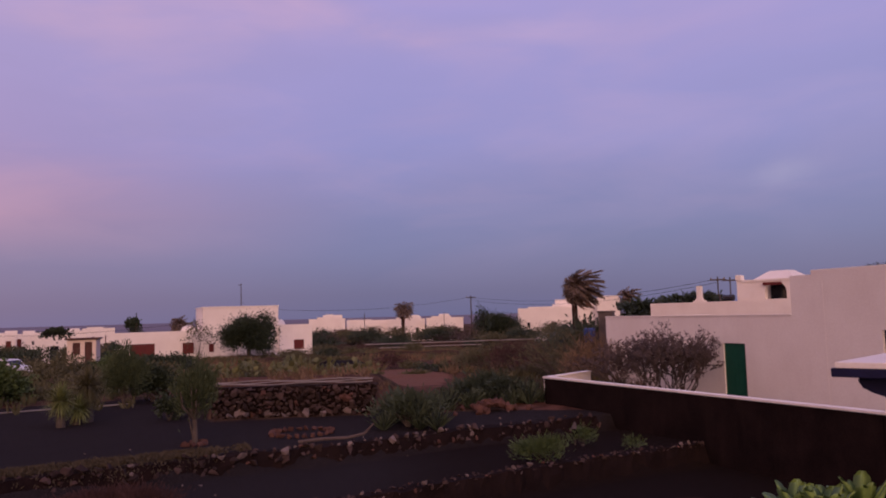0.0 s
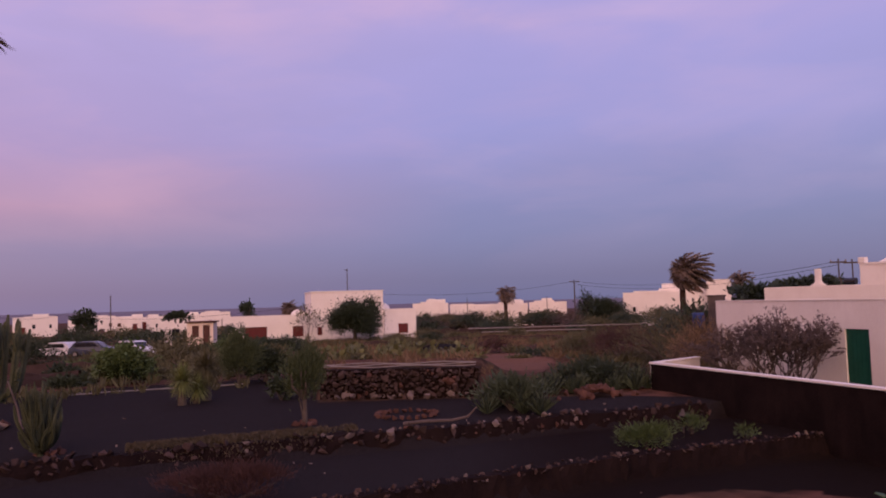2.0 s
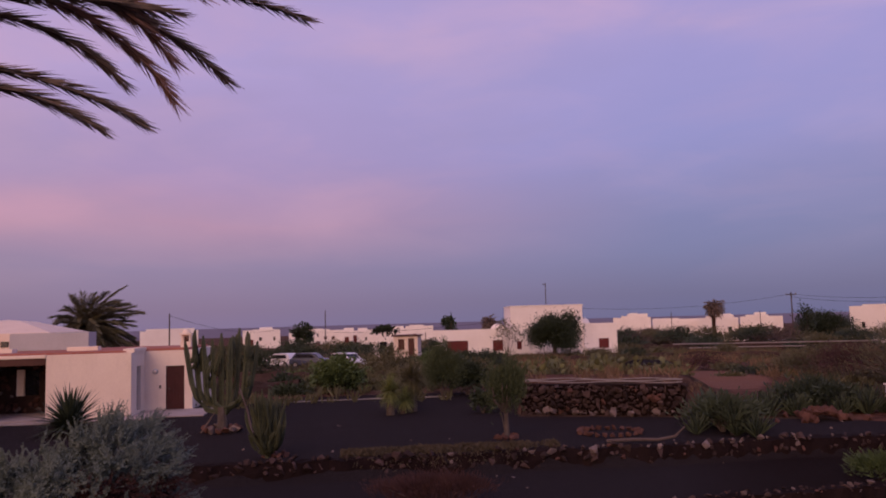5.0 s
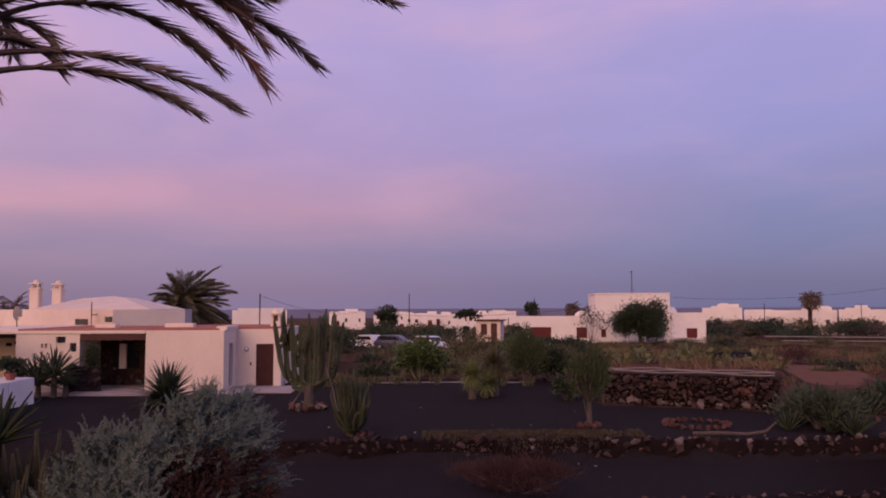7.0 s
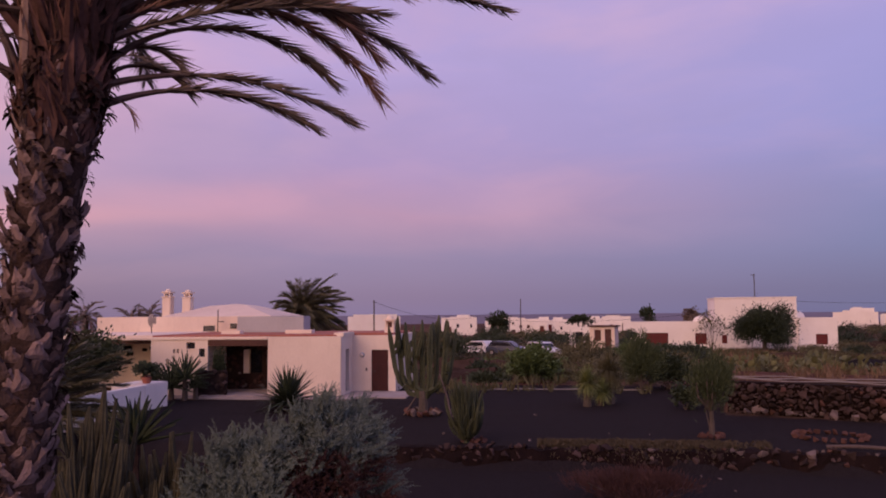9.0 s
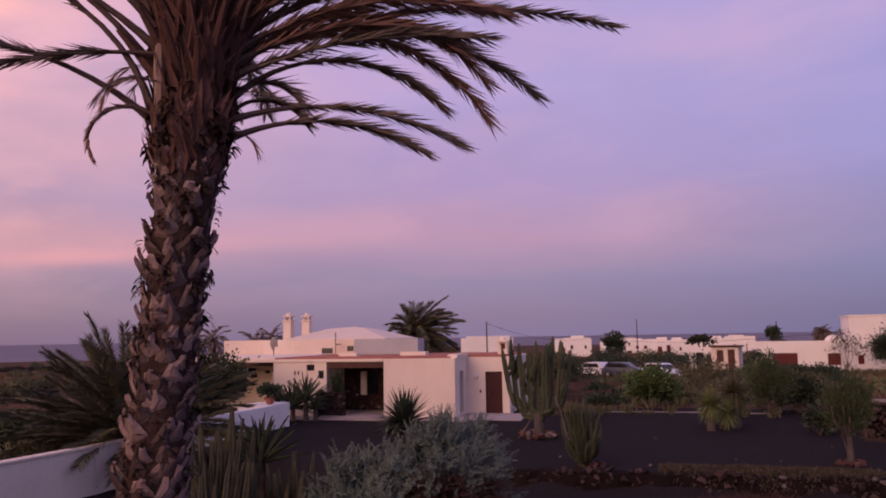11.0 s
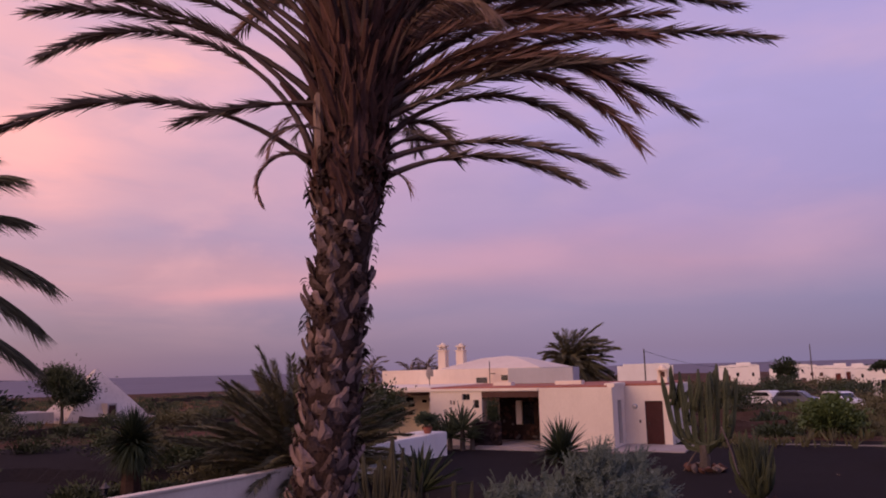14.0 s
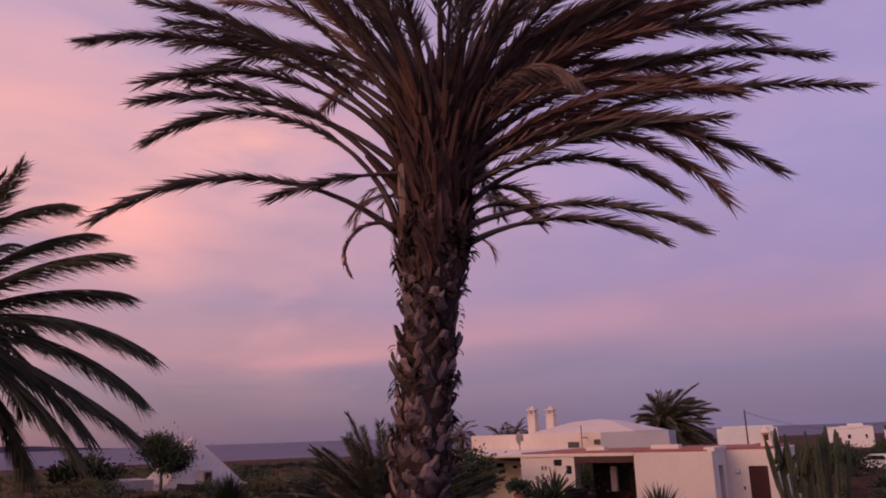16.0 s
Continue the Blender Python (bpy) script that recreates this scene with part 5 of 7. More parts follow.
# silver-blue bush with withered underside
def silver_bush():
    rnd = random.Random(31)
    o = at(48.1, 12.2, -0.78)
    right, away = at(-42.4, 1.0), at(47.6, 1.0)
    t = thing("silver_bush", Matrix.Translation(o), "billowing silver-blue shrub with withered brown underside", "shrub")
    verts, faces, dv, df = [], [], [], []
    # lobes: place to the right and away, middle height, radius across and up, number of sprays
    for x, y, zc, rx, rz, n in ((0.72, 0.0, 2.22, 0.85, 1.1, 560), (-0.35, -0.1, 1.9, 0.9, 1.0, 460), (-1.15, -0.2, 1.4, 0.65, 0.8, 220), (0.1, -0.3, 1.6, 1.0, 0.95, 320)):
        for k in range(n):
            d = Vector((rnd.gauss(0, 1), rnd.gauss(0, 1), rnd.gauss(0, 1))).normalized()
            s = rnd.uniform(0.72, 1.0) * (1 + 0.38 * noise.noise(d * 3.2 + Vector((x, 0, 0))))
            c = right * (x + d.x * rx * s) + away * (y + d.y * rx * s) + Vector((0, 0, zc + d.z * rz * s))
            if c.z < 0.1:
                continue
            dead = c.z < 2.45 - 0.15 * d.y and 0.05 < x + d.x * rx < 1.45 and rnd.random() < 0.85
            V, Fc = (dv, df) if dead else (verts, faces)
            out = right * d.x + away * d.y + Vector((0, 0, d.z))
            lean = (out * 0.8 + right * 0.35 + Vector((0, 0, 0.8))).normalized()
            for sp in range(4):
                sd = (lean + Vector((rnd.gauss(0, 0.35), rnd.gauss(0, 0.35), rnd.gauss(0, 0.3)))).normalized()
                ln = rnd.uniform(0.25, 0.5)
                for j in range(46):
                    q = j / 46
                    p = c + sd * ln * q + Vector((0, 0, -0.08 * q * q))
                    w = (sd * 0.8 + Vector((rnd.gauss(0, 0.6), rnd.gauss(0, 0.6), rnd.gauss(0, 0.6)))).normalized()
                    l2 = rnd.uniform(0.035, 0.06) * (1.35 - 0.9 * q)
                    blade(V, Fc, p, p + w * l2, w.orthogonal().normalized(), l2 * 0.36, 0.0, 0.5)
    raw_part("foliage", verts, faces, LEAF_BLUE, t)
    raw_part("withered_foliage", dv, df, LEAF_DEAD, t, "withered reddish-brown foliage")
    part("branchwork", limbs((0, 0, -0.2), (0, 0, 1.6), (1.3, 1.3, 1.2), 14, 0.06, rnd), WOOD, t)


silver_bush()


LEAF_KINDS = {}


def leaf_mesh(mat, k, curl, name):
    """A thick channelled leaf of unit length and width along y, shared by many plants."""
    key = (mat.name, k, round(curl, 2))
    if key not in LEAF_KINDS:
        broad = mat is LEAF_LIME
        prof = ((0.0, 0.3), (0.3, 0.42), (0.62, 0.5), (0.86, 0.4), (0.97, 0.16)) if broad else ((0.0, 0.32), (0.25, 0.5), (0.55, 0.42), (0.8, 0.24), (1.0, 0.02))
        bm = bmesh.new()
        rings = []
        for y, w in prof:
            z = -curl * 0.5 * y * y + 0.02 * (k - 1) * y
            rings.append([bm.verts.new((x, y, z + dz)) for x, dz in ((-w, 0.035 if broad else 0.02), (0, 0.0), (w, 0.035 if broad else 0.02), (0, -0.03 * (1 - 0.8 * y)))])
        for a, b in zip(rings, rings[1:]):
            for i in range(4):
                bm.faces.new((a[i], a[(i + 1) % 4], b[(i + 1) % 4], b[i]))
        bm.faces.new(rings[-1])
        bmesh.ops.recalc_face_normals(bm, faces=bm.faces)
        me = bpy.data.meshes.new("leaf")
        bm.to_mesh(me)
        bm.free()
        me.materials.append(mat)
        me.polygons.foreach_set("use_smooth", [True] * len(me.polygons))
        LEAF_KINDS[key] = me
    return LEAF_KINDS[key]


def spiky(az, d, z0, r, n, width, mat, seed, label, name="agave", stem=0.0, low=0.0, curl=0.15, group="", stem_r=0.12, lean=0.0, high=88):
    """A rosette of stiff pointed leaves, on a stem if it has one."""
    rnd = random.Random(seed)
    t = thing(name, Matrix.Translation(at(az, d, z0)), label, name.replace("_", " "), group)
    verts, faces = [], []
    top = Vector((lean, 0, stem))
    single = n <= 60
    kinds = [leaf_mesh(mat, k, curl, name) for k in range(3)] if single else None
    for i in range(n):
        e = radians(high - (high - low) * (i / n) ** 0.8 + rnd.uniform(-6, 6))
        a = i * 2.39996 + rnd.uniform(-0.15, 0.15)
        h = Vector((math.cos(a), math.sin(a), 0))
        d1 = h * math.cos(e) + Vector((0, 0, math.sin(e)))
        ln = r * rnd.uniform(0.8, 1.1)
        side = h.cross(Vector((0, 0, 1)))
        p = top + h * 0.03 * r
        nrm = side.cross(d1).normalized()
        w = width * rnd.uniform(0.85, 1.1)
        if single:
            ob = new("leaf", rnd.choice(kinds))
            ob.parent = t
            ob.matrix_local = Matrix.Translation(p) @ Matrix((side * w, d1 * ln, nrm * ln)).transposed().to_4x4()
            continue
        q = p + d1 * ln * 0.55
        k = q + (d1 - Vector((0, 0, curl))).normalized() * ln * 0.45
        i0 = len(verts)
        verts += [p - side * w * 0.3, p + side * w * 0.3, p.lerp(q, 0.5) - side * w / 2 + nrm * w * 0.2, p.lerp(q, 0.5), p.lerp(q, 0.5) + side * w / 2 + nrm * w * 0.2,
                  q - side * w * 0.38 + nrm * w * 0.12, q, q + side * w * 0.38 + nrm * w * 0.12, k]
        faces += [(i0, i0 + 1, i0 + 3), (i0, i0 + 3, i0 + 2), (i0 + 1, i0 + 4, i0 + 3), (i0 + 2, i0 + 3, i0 + 6, i0 + 5), (i0 + 3, i0 + 4, i0 + 7, i0 + 6), (i0 + 5, i0 + 6, i0 + 8), (i0 + 6, i0 + 7, i0 + 8)]
    if verts:
        raw_part("foliage", verts, faces, mat, t)
    if stem:
        part("stem", tube(bmesh.new(), [(0, 0, -0.2), (lean * 0.4, 0, stem * 0.5), top], [stem_r * 1.2, stem_r, stem_r * 0.9], 8), BARK if mat is LEAF_DARK else WOOD, t)
    return t


def cactus_column(bm, pts, r, ribs=6):
    """A ribbed succulent column along pts with a rounded tip."""
    pts = [Vector(p) for p in pts]
    rings = []
    n = len(pts)
    for i, p in enumerate(pts):
        d = (pts[min(i + 1, n - 1)] - pts[max(i - 1, 0)]).normalized()
        s = d.orthogonal().normalized() if abs(d.z) < 0.9 else Vector((1, 0, 0)) - d * d.x
        s.normalize()
        u = d.cross(s)
        rr = r * (1.0 if i < n - 2 else 0.8 if i == n - 2 else 0.3) * (0.8 if i == 0 else 1)
        rings.append([bm.verts.new(p + rr * (1.0 if k % 2 == 0 else 0.68) * (math.cos(math.pi * k / ribs) * s + math.sin(math.pi * k / ribs) * u)) for k in range(ribs * 2)])
    m = ribs * 2
    for a, b in zip(rings, rings[1:]):
        for k in range(m):
            bm.faces.new((a[k], a[(k + 1) % m], b[(k + 1) % m], b[k]))
    bm.faces.new(rings[-1])


def candelabra(az, d, z0, hgt, spread, n, r, seed, label, trunk_h=0.6, group="", fan=False, skin=None):
    rnd = random.Random(seed)
    t = thing("candelabra_cactus", Matrix.Translation(at(az, d, z0)), label, "cactus", group)
    part("trunk", tube(bmesh.new(), [(0, 0, -0.2), (0, 0, trunk_h * 0.6), (0, 0, trunk_h)], [r * 1.6, r * 1.3, r * 1.1], 8), CACTUS, t)
    for i in range(n):
        a = i * 2.4 + rnd.uniform(-0.3, 0.3)
        s = spread * math.sqrt((i + 0.3) / n) * rnd.uniform(0.7, 1.15)
        x, y = math.cos(a) * s, math.sin(a) * s
        b = trunk_h * rnd.uniform(0.4, 1.2)
        top = max(hgt * (1 - 0.2 * (s / spread) ** 2) * rnd.uniform(0.55, 1.03), b + 0.6)
        elbow = b + s * rnd.uniform(0.35, 1.1)
        wob, ph = rnd.uniform(0.03, 0.13), rnd.uniform(0, 6.3)
        pts = [(0, 0, b * 0.7), (x * 0.45, y * 0.45, b + (elbow - b) * 0.3), (x * 0.85, y * 0.85, b + (elbow - b) * 0.75), (x * 1.02, y * 1.02, elbow + 0.2)]
        for j in range(1, 7):
            q = j / 6
            pts.append((x * (1 - 0.12 * q) + wob * math.sin(ph + 4.5 * q) * q, y * (1 - 0.12 * q) + wob * math.cos(ph + 4 * q) * q, elbow + 0.2 + max(0.35, top - elbow - 0.2) * q))
        if fan:
            top = hgt * rnd.uniform(0.38, 1.0) * (1 - 0.2 * (s / spread) ** 2)
            pts = [(x * (0.12 + 0.95 * q ** 0.75 - 0.1 * q ** 3) + (0.03 + 0.2 * wob) * math.sin(ph + 5 * q), y * (0.12 + 0.9 * q ** 0.75) + (0.03 + 0.2 * wob) * math.cos(ph + 4 * q), trunk_h * 0.4 + (top - trunk_h * 0.4) * q) for q in (j / 7 for j in range(8))]
        bm = bmesh.new()
        cactus_column(bm, pts, r * rnd.uniform(0.85, 1.1))
        part("arm", bm, skin or CACTUS, t)
    return t


def forked_cactus(az, d, hgt, spread, seed, label):
    """A tree cactus: limbs that leave the trunk low, turn upright and fork into blunt fingers."""
    rnd = random.Random(seed)
    t = thing("candelabra_cactus", Matrix.Translation(at(az, d)), label, "cactus")
    part("trunk", tube(bmesh.new(), [(0, 0, -0.2), (0.03, 0, 0.4), (0, 0, 0.9)], [0.22, 0.19, 0.16], 9), WOOD, t, "corky brown trunk")
    right, away = at(az - 90, 1.0), at(az, 1.0)
    n = 9
    for i in range(n):
        w = spread * (2 * i / (n - 1) - 1)
        y = rnd.uniform(-0.45, 0.45)
        b, elbow = rnd.uniform(0.5, 0.9), 0.8 + abs(w) * rnd.uniform(0.5, 0.8)
        top = hgt * (1 - 0.13 * (w / spread) ** 2) * rnd.uniform(0.86, 1.0)
        base = right * w + away * y

        def line(foot, z0, z1, lean, r):
            pts = [foot]
            for k in range(1, 7):
                q = k / 6
                pts.append(Vector((lean.x * q ** 0.5, lean.y * q ** 0.5, 0)) + Vector((foot.x, foot.y, z0 + (z1 - z0) * q)) + Vector((0.03 * math.sin(5 * q + i), 0.03 * math.cos(4 * q + i), 0)))
            bm = bmesh.new()
            cactus_column(bm, pts, r, 5)
            part("arm", bm, CACTUS, t)

        bm = bmesh.new()
        pts = [Vector((0, 0, b)), base * 0.5 + Vector((0, 0, b + 0.15)), base * 0.85 + Vector((0, 0, (b + elbow) / 2 + 0.15)), base + Vector((0, 0, elbow + 0.3))]
        pts += [base * (1 + 0.04 * k) + Vector((0, 0, elbow + 0.3 + (top - elbow - 0.3) * k / 6)) for k in range(1, 7)]
        cactus_column(bm, pts, rnd.uniform(0.1, 0.13), 5)
        part("arm", bm, CACTUS, t)
        for k in range(rnd.choice((1, 2, 2, 3))):
            z = rnd.uniform(elbow + 0.3, top * 0.8)
            lean = right * rnd.uniform(-0.26, 0.26) + away * rnd.uniform(-0.25, 0.25)
            line(base * 1.02 + Vector((0, 0, z)), z, min(hgt, z + rnd.uniform(0.5, 1.3)), lean, rnd.uniform(0.08, 0.115))
    return t


forked_cactus(38.0, 30.8, 4.0, 1.08, 46, "branching candelabra cactus in a stone-edged bed")
candelabra(34.9, 24.0, 0, 2.2, 0.66, 70, 0.055, 42, "compact fan-shaped columnar cactus clump", 0.3, fan=True)
sap = shrub(17.85, 26.0, 0, (0.56, 0.46, 1.0), 3400, 0.17, LEAF_GREENISH, 43, "slender olive-green euphorbia tree in the ash", "euphorbia", 15, 0.2, 1.55, "small tree", 1, 1.6)
for i in range(11):
    a, w = i * 2.4, 0.16 + 0.34 * (i % 4) / 3
    b, c = Vector((math.cos(a) * w, math.sin(a) * w, 1.15 + 0.1 * (i % 3))), 1.7 + 0.55 * ((i * 5) % 7) / 7
    part("limb", tube(bmesh.new(), [(0, 0, 0.8), b, (b.x * 1.15, b.y * 1.15, c)], [0.05, 0.035, 0.015], 6), WOOD, sap)
part("trunk", tube(bmesh.new(), [(0, 0, -0.1), (0.02, 0, 0.4), (0, 0, 0.9)], [0.11, 0.08, 0.07], 8), WOOD, sap, "pale slim trunk")
for i, (a, d, h) in enumerate(((61.2, 13.4, 3.15), (60.1, 13.0, 3.1), (59.2, 13.8, 2.8), (56.8, 13.0, 2.5), (55.2, 13.4, 2.5), (60.4, 12.2, 2.6), (57.4, 12.2, 1.95), (54.0, 13.6, 2.35), (55.8, 12.4, 2.2), (62.2, 12.8, 2.2))):
    candelabra(a, d, -0.6, h + 0.4, 0.6, 30, 0.066, 50 + i, "clump of upright dull olive column cactus", 0.3, "column cacti", True, COLUMN)
spiky(57.7, 20.5, 0, 1.2, 60, 0.15, LEAF_DARK, 61, "dark green yucca with stiff blades before the white block", "yucca", 0.85, 10)
spiky(47.6, 33.0, 0, 1.55, 170, 0.14, LEAF_AGAVE, 62, "grey-green spiky agave by the bungalow", "agave", 0.35, -20)
for i, (a, d, r) in enumerate(((55.5, 38.8, 1.35), (54.6, 38.4, 1.25), (53.9, 38.4, 0.6), (56.5, 39.2, 0.7))):
    spiky(a, d, 0, r, 60, 0.12, LEAF_AGAVE, 63 + i, "grey-green spiky yucca beside the porch", "yucca", 0.6 + 0.4 * (i % 2), -10, group="porch yuccas")
spiky(26.2, 33.5, 0, 0.85, 260, 0.05, LEAF_YUCCA, 71, "yellow-green yucca with a ball of narrow leaves", "yucca", 1.0, -75, 0.3, stem_r=0.16)
spiky(25.3, 33.9, 0, 0.7, 200, 0.05, LEAF_YUCCA, 72, "yellow-green yucca with a ball of narrow leaves", "yucca", 0.6, -70, 0.3, stem_r=0.13, lean=0.1)
spiky(24.6, 34.6, 0, 1.05, 340, 0.05, LEAF_OLIVE, 73, "tall yucca with drooping narrow leaves", "yucca", 1.4, -85, 0.4, stem_r=0.2)
spiky(77.2, 27.0, -0.3, 1.2, 760, 0.075, LEAF_DARK, 74, "dark spiky yucca behind the white wall", "yucca", 2.15, -88, 0.25, stem_r=0.3)
spiky(93.0, 24.0, -0.4, 1.0, 90, 0.09, LEAF_DARK, 75, "dark spiky yucca behind the white wall", "yucca", 0.9, -70, 0.2, stem_r=0.2)
for i, (a, d, r) in enumerate(((-23.3, 13.2, 0.62), (-25.2, 13.0, 0.7), (-27.3, 13.4, 0.75), (-24.6, 12.4, 0.5))):
    spiky(a, d, 0.3, r, 40, 0.26, LEAF_LIME, 81 + i, "pale green fleshy agave rosette in rubble bed", "agave", 0.3, 4, 0.5, "pale agaves")
rnd = random.Random(5)
for i in range(11):
    a, d = rnd.uniform(0.2, 5.2), rnd.uniform(26.6, 29.5)
    spiky(a, d, 0, rnd.uniform(0.6, 0.9), 44, 0.11, LEAF_AGAVE, 90 + i, "dark grey-green fleshy aloe among rubble", "aloe", rnd.choice((0, 0.3)), 30, 0.02, group="field agaves")
for i in range(22):
    a, d = rnd.uniform(-7.2, 0.6), rnd.uniform(32, 38)
    spiky(a, d, -0.05, rnd.uniform(0.7, 1.0), 36, 0.13, LEAF_AGAVE, 120 + i, "dark grey-green fleshy aloe among rubble", "aloe", 0, 34, 0.02, group="field agaves")

shrub(-6.6, 23.6, -0.55, (0.72, 0.5, 0.38), 2600, 0.13, LEAF_GREEN, 201, "bright green feathery shrub", clumps=22, width=0.22, upward=0.9)
shrub(2.9, 27.6, 0, (1.15, 0.7, 0.62), 2600, 0.22, LEAF_AGAVE, 215, "grey-green bushy euphorbia by the rubble", clumps=26, width=0.25, upward=0.9)
shrub(-3.0, 34.5, 0, (1.6, 0.9, 0.6), 2600, 0.24, LEAF_AGAVE, 216, "grey-green bushy euphorbia by the rubble", clumps=26, width=0.25, upward=0.9)
shrub(-9.6, 26.0, -0.55, (0.35, 0.3, 0.35), 500, 0.14, LEAF_GREEN, 202, "small feathery green shrub", clumps=10, width=0.22, upward=0.9)
shrub(-13.0, 25.6, -0.55, (0.35, 0.3, 0.2), 300, 0.12, LEAF_GREEN, 203, "small feathery green shrub", clumps=10, width=0.22, upward=0.9)
shrub(29.9, 44.5, 0, (1.4, 1.0, 0.95), 5200, 0.19, LEAF_GREEN, 204, "broad-leaved green shrub near the cars", clumps=24, width=0.75)
shrub(22.4, 40.5, 0, (1.0, 0.9, 1.4), 11000, 0.2, LEAF_GREENISH, 205, "dense dark feathery shrub on the ash bed", clumps=40, width=0.16, upward=1.0, hollow=0.3)
shrub(20.6, 41.5, 0, (1.1, 0.9, 0.9), 4200, 0.2, LEAF_DARK, 206, "dense dark shrub on the ash bed", clumps=18, width=0.4)
shrub(19.5, 33.0, 0, (0.5, 0.4, 0.5), 700, 0.16, LEAF_DARK, 207, "low olive shrub by the rubble wall", clumps=12, width=0.6)
shrub(23.0, 19.0, -0.6, (1.5, 0.8, 0.42), 7000, 0.15, LEAF_DEAD, 208, "brownish tussock shrub on the lower terrace", clumps=40, width=0.1, upward=1.2)
shrub(60.8, 39.0, 0, (1.9, 1.6, 1.5), 12000, 0.17, LEAF_DARK, 209, "dense dark tree-like shrub beside the bungalow", clumps=40, width=0.5, lift=1.15, hollow=0.2)
shrub(52.35, 39.7, 0.05, (0.3, 0.25, 1.3), 3600, 0.1, LEAF_DARK, 210, "upright dark cypress by the porch", clumps=44, width=0.5, hollow=0.15)
shrub(57.1, 35.75, 1.3, (0.4, 0.4, 0.3), 900, 0.16, LEAF_AGAVE, 211, "potted succulent on the white block", "potted_plant", clumps=10, width=0.5, category="potted plant")
pot = bmesh.new()
tube(pot, [(0, 0, -0.24), (0, 0, 0.0), (0, 0, 0.04)], [0.15, 0.22, 0.25], 14)
part("pot", pot, REDROOF, bpy.data.objects["potted_plant"], "terracotta pot")
tree(14.25, 92.0, -0.8, 2.35, (2.75, 2.3, 2.35), 22000, 0.22, LEAF_DARK, 220, "rounded dark pine-like tree before the farmhouse", 0.3, 30, 0.5)
shrub(23.0, 90.0, -0.8, (0.9, 0.8, 1.0), 500, 0.3, LEAF_DARK, 232, "sparse climbing bush beside the field hut", clumps=12, width=0.4, lift=1.2, hollow=0.9)
shrub(17.6, 96.0, -0.8, (1.3, 0.8, 1.5), 420, 0.3, LEAF_OLIVE, 233, "straggly climber against the farmhouse wall", clumps=12, width=0.4, lift=1.9, hollow=0.9)
tree(81.5, 90.0, -0.8, 2.8, (4.0, 2.6, 1.7), 13000, 0.28, LEAF_DARK, 221, "umbrella-crowned tree by the pyramid house", 0.2, 10, 0.4)
tree(-3.8, 128.0, -1.1, 1.6, (3.2, 2.8, 2.0), 9000, 0.32, LEAF_DARK, 222, "dark broad tree beside the utility pole", 0.3, 26, 0.5)
tree(-2.6, 122.0, -1.1, 2.8, (1.1, 1.1, 1.8), 900, 0.5, LEAF_DARK, 223, "dark tiered conifer beside the pole", 0.2, 14, 0.3)
tree(-17.6, 72.0, -0.6, 4.35, (2.6, 2.0, 0.6), 2000, 0.45, LEAF_DARK, 224, "dark hedge-like tree behind the neighbour's roof", 0.3, 24, 0.5)
tree(-14.0, 76.0, -0.6, 3.6, (2.2, 2.0, 0.9), 1800, 0.45, LEAF_DARK, 225, "dark hedge-like tree behind the neighbour's roof", 0.3, 22, 0.5)
tree(-29.2, 44.0, -0.5, 5.35, (0.8, 0.7, 0.35), 500, 0.2, LEAF_DARK, 226, "tree showing over the neighbour's roof", 0.2, 12, 0.5)
tree(-10.0, 60.0, -0.6, 1.7, (2.8, 2.2, 1.4), 2200, 0.35, LEAF_DARK, 227, "dark shrubby tree beyond the garden wall", 0.2, 22, 0.5)
tree(32.4, 150.0, -1.2, 1.8, (1.7, 1.7, 2.0), 1000, 0.6, LEAF_DARK, 228, "far dark tree among the white houses", 0.2, 14, 0.5)
tree(21.8, 130.0, -1.1, 2.9, (0.9, 0.9, 1.4), 600, 0.5, LEAF_DARK, 229, "far dark tree among the white houses", 0.2, 10, 0.5)
tree(26.5, 150.0, -1.2, 2.2, (1.9, 1.5, 0.8), 700, 0.6, LEAF_DARK, 230, "far dark tree among the white houses", 0.2, 12, 0.5)
tree(86.2, 95.0, -0.8, 1.0, (4.0, 3.0, 1.5), 2200, 0.6, LEAF_DARK, 231, "spreading dark tree in the field", 0.25, 20, 0.5)

# hedges and scrub between the garden and the cars
rnd = random.Random(8)
for i in range(34):
    a, d = rnd.uniform(17, 39), rnd.uniform(46, 74)
    r = rnd.uniform(1.0, 2.1)
    if 26.5 < a < 35:
        d, r = rnd.uniform(45, 58), rnd.uniform(0.6, 1.0)
    shrub(a, d, -0.4, (r, r, r * rnd.uniform(0.4, 0.6)), 1500, 0.2, rnd.choice((LEAF_DARK, LEAF_OLIVE, LEAF_DARK, LEAF_GREEN)), 300 + i, "scrubby hedge bush in the field", "hedge_bush", 14, 0.5, group="hedge bushes", stems=3)
for i in range(26):
    a, d = rnd.uniform(-9, 14), rnd.uniform(48, 88)
    r = rnd.uniform(0.7, 1.6)
    shrub(a, d, -0.4, (r, r, r * rnd.uniform(0.3, 0.5)), 1100, 0.18, rnd.choice((LEAF_DARK, LEAF_OLIVE, LEAF_OLIVE, LEAF_DEAD)), 340 + i, "dry scrub bush in the field", "scrub_bush", 12, 0.4, group="scrub bushes", stems=3)
for i in range(30):
    a, d = rnd.uniform(64, 92), rnd.uniform(34, 92)
    r = rnd.uniform(0.8, 1.9)
    shrub(a, d, -0.4, (r, r, r * rnd.uniform(0.35, 0.55)), 1200, 0.19, rnd.choice((LEAF_DARK, LEAF_OLIVE, LEAF_DARK)), 370 + i, "dark scrub bush in the field", "scrub_bush", 12, 0.4, group="scrub bushes", stems=3)


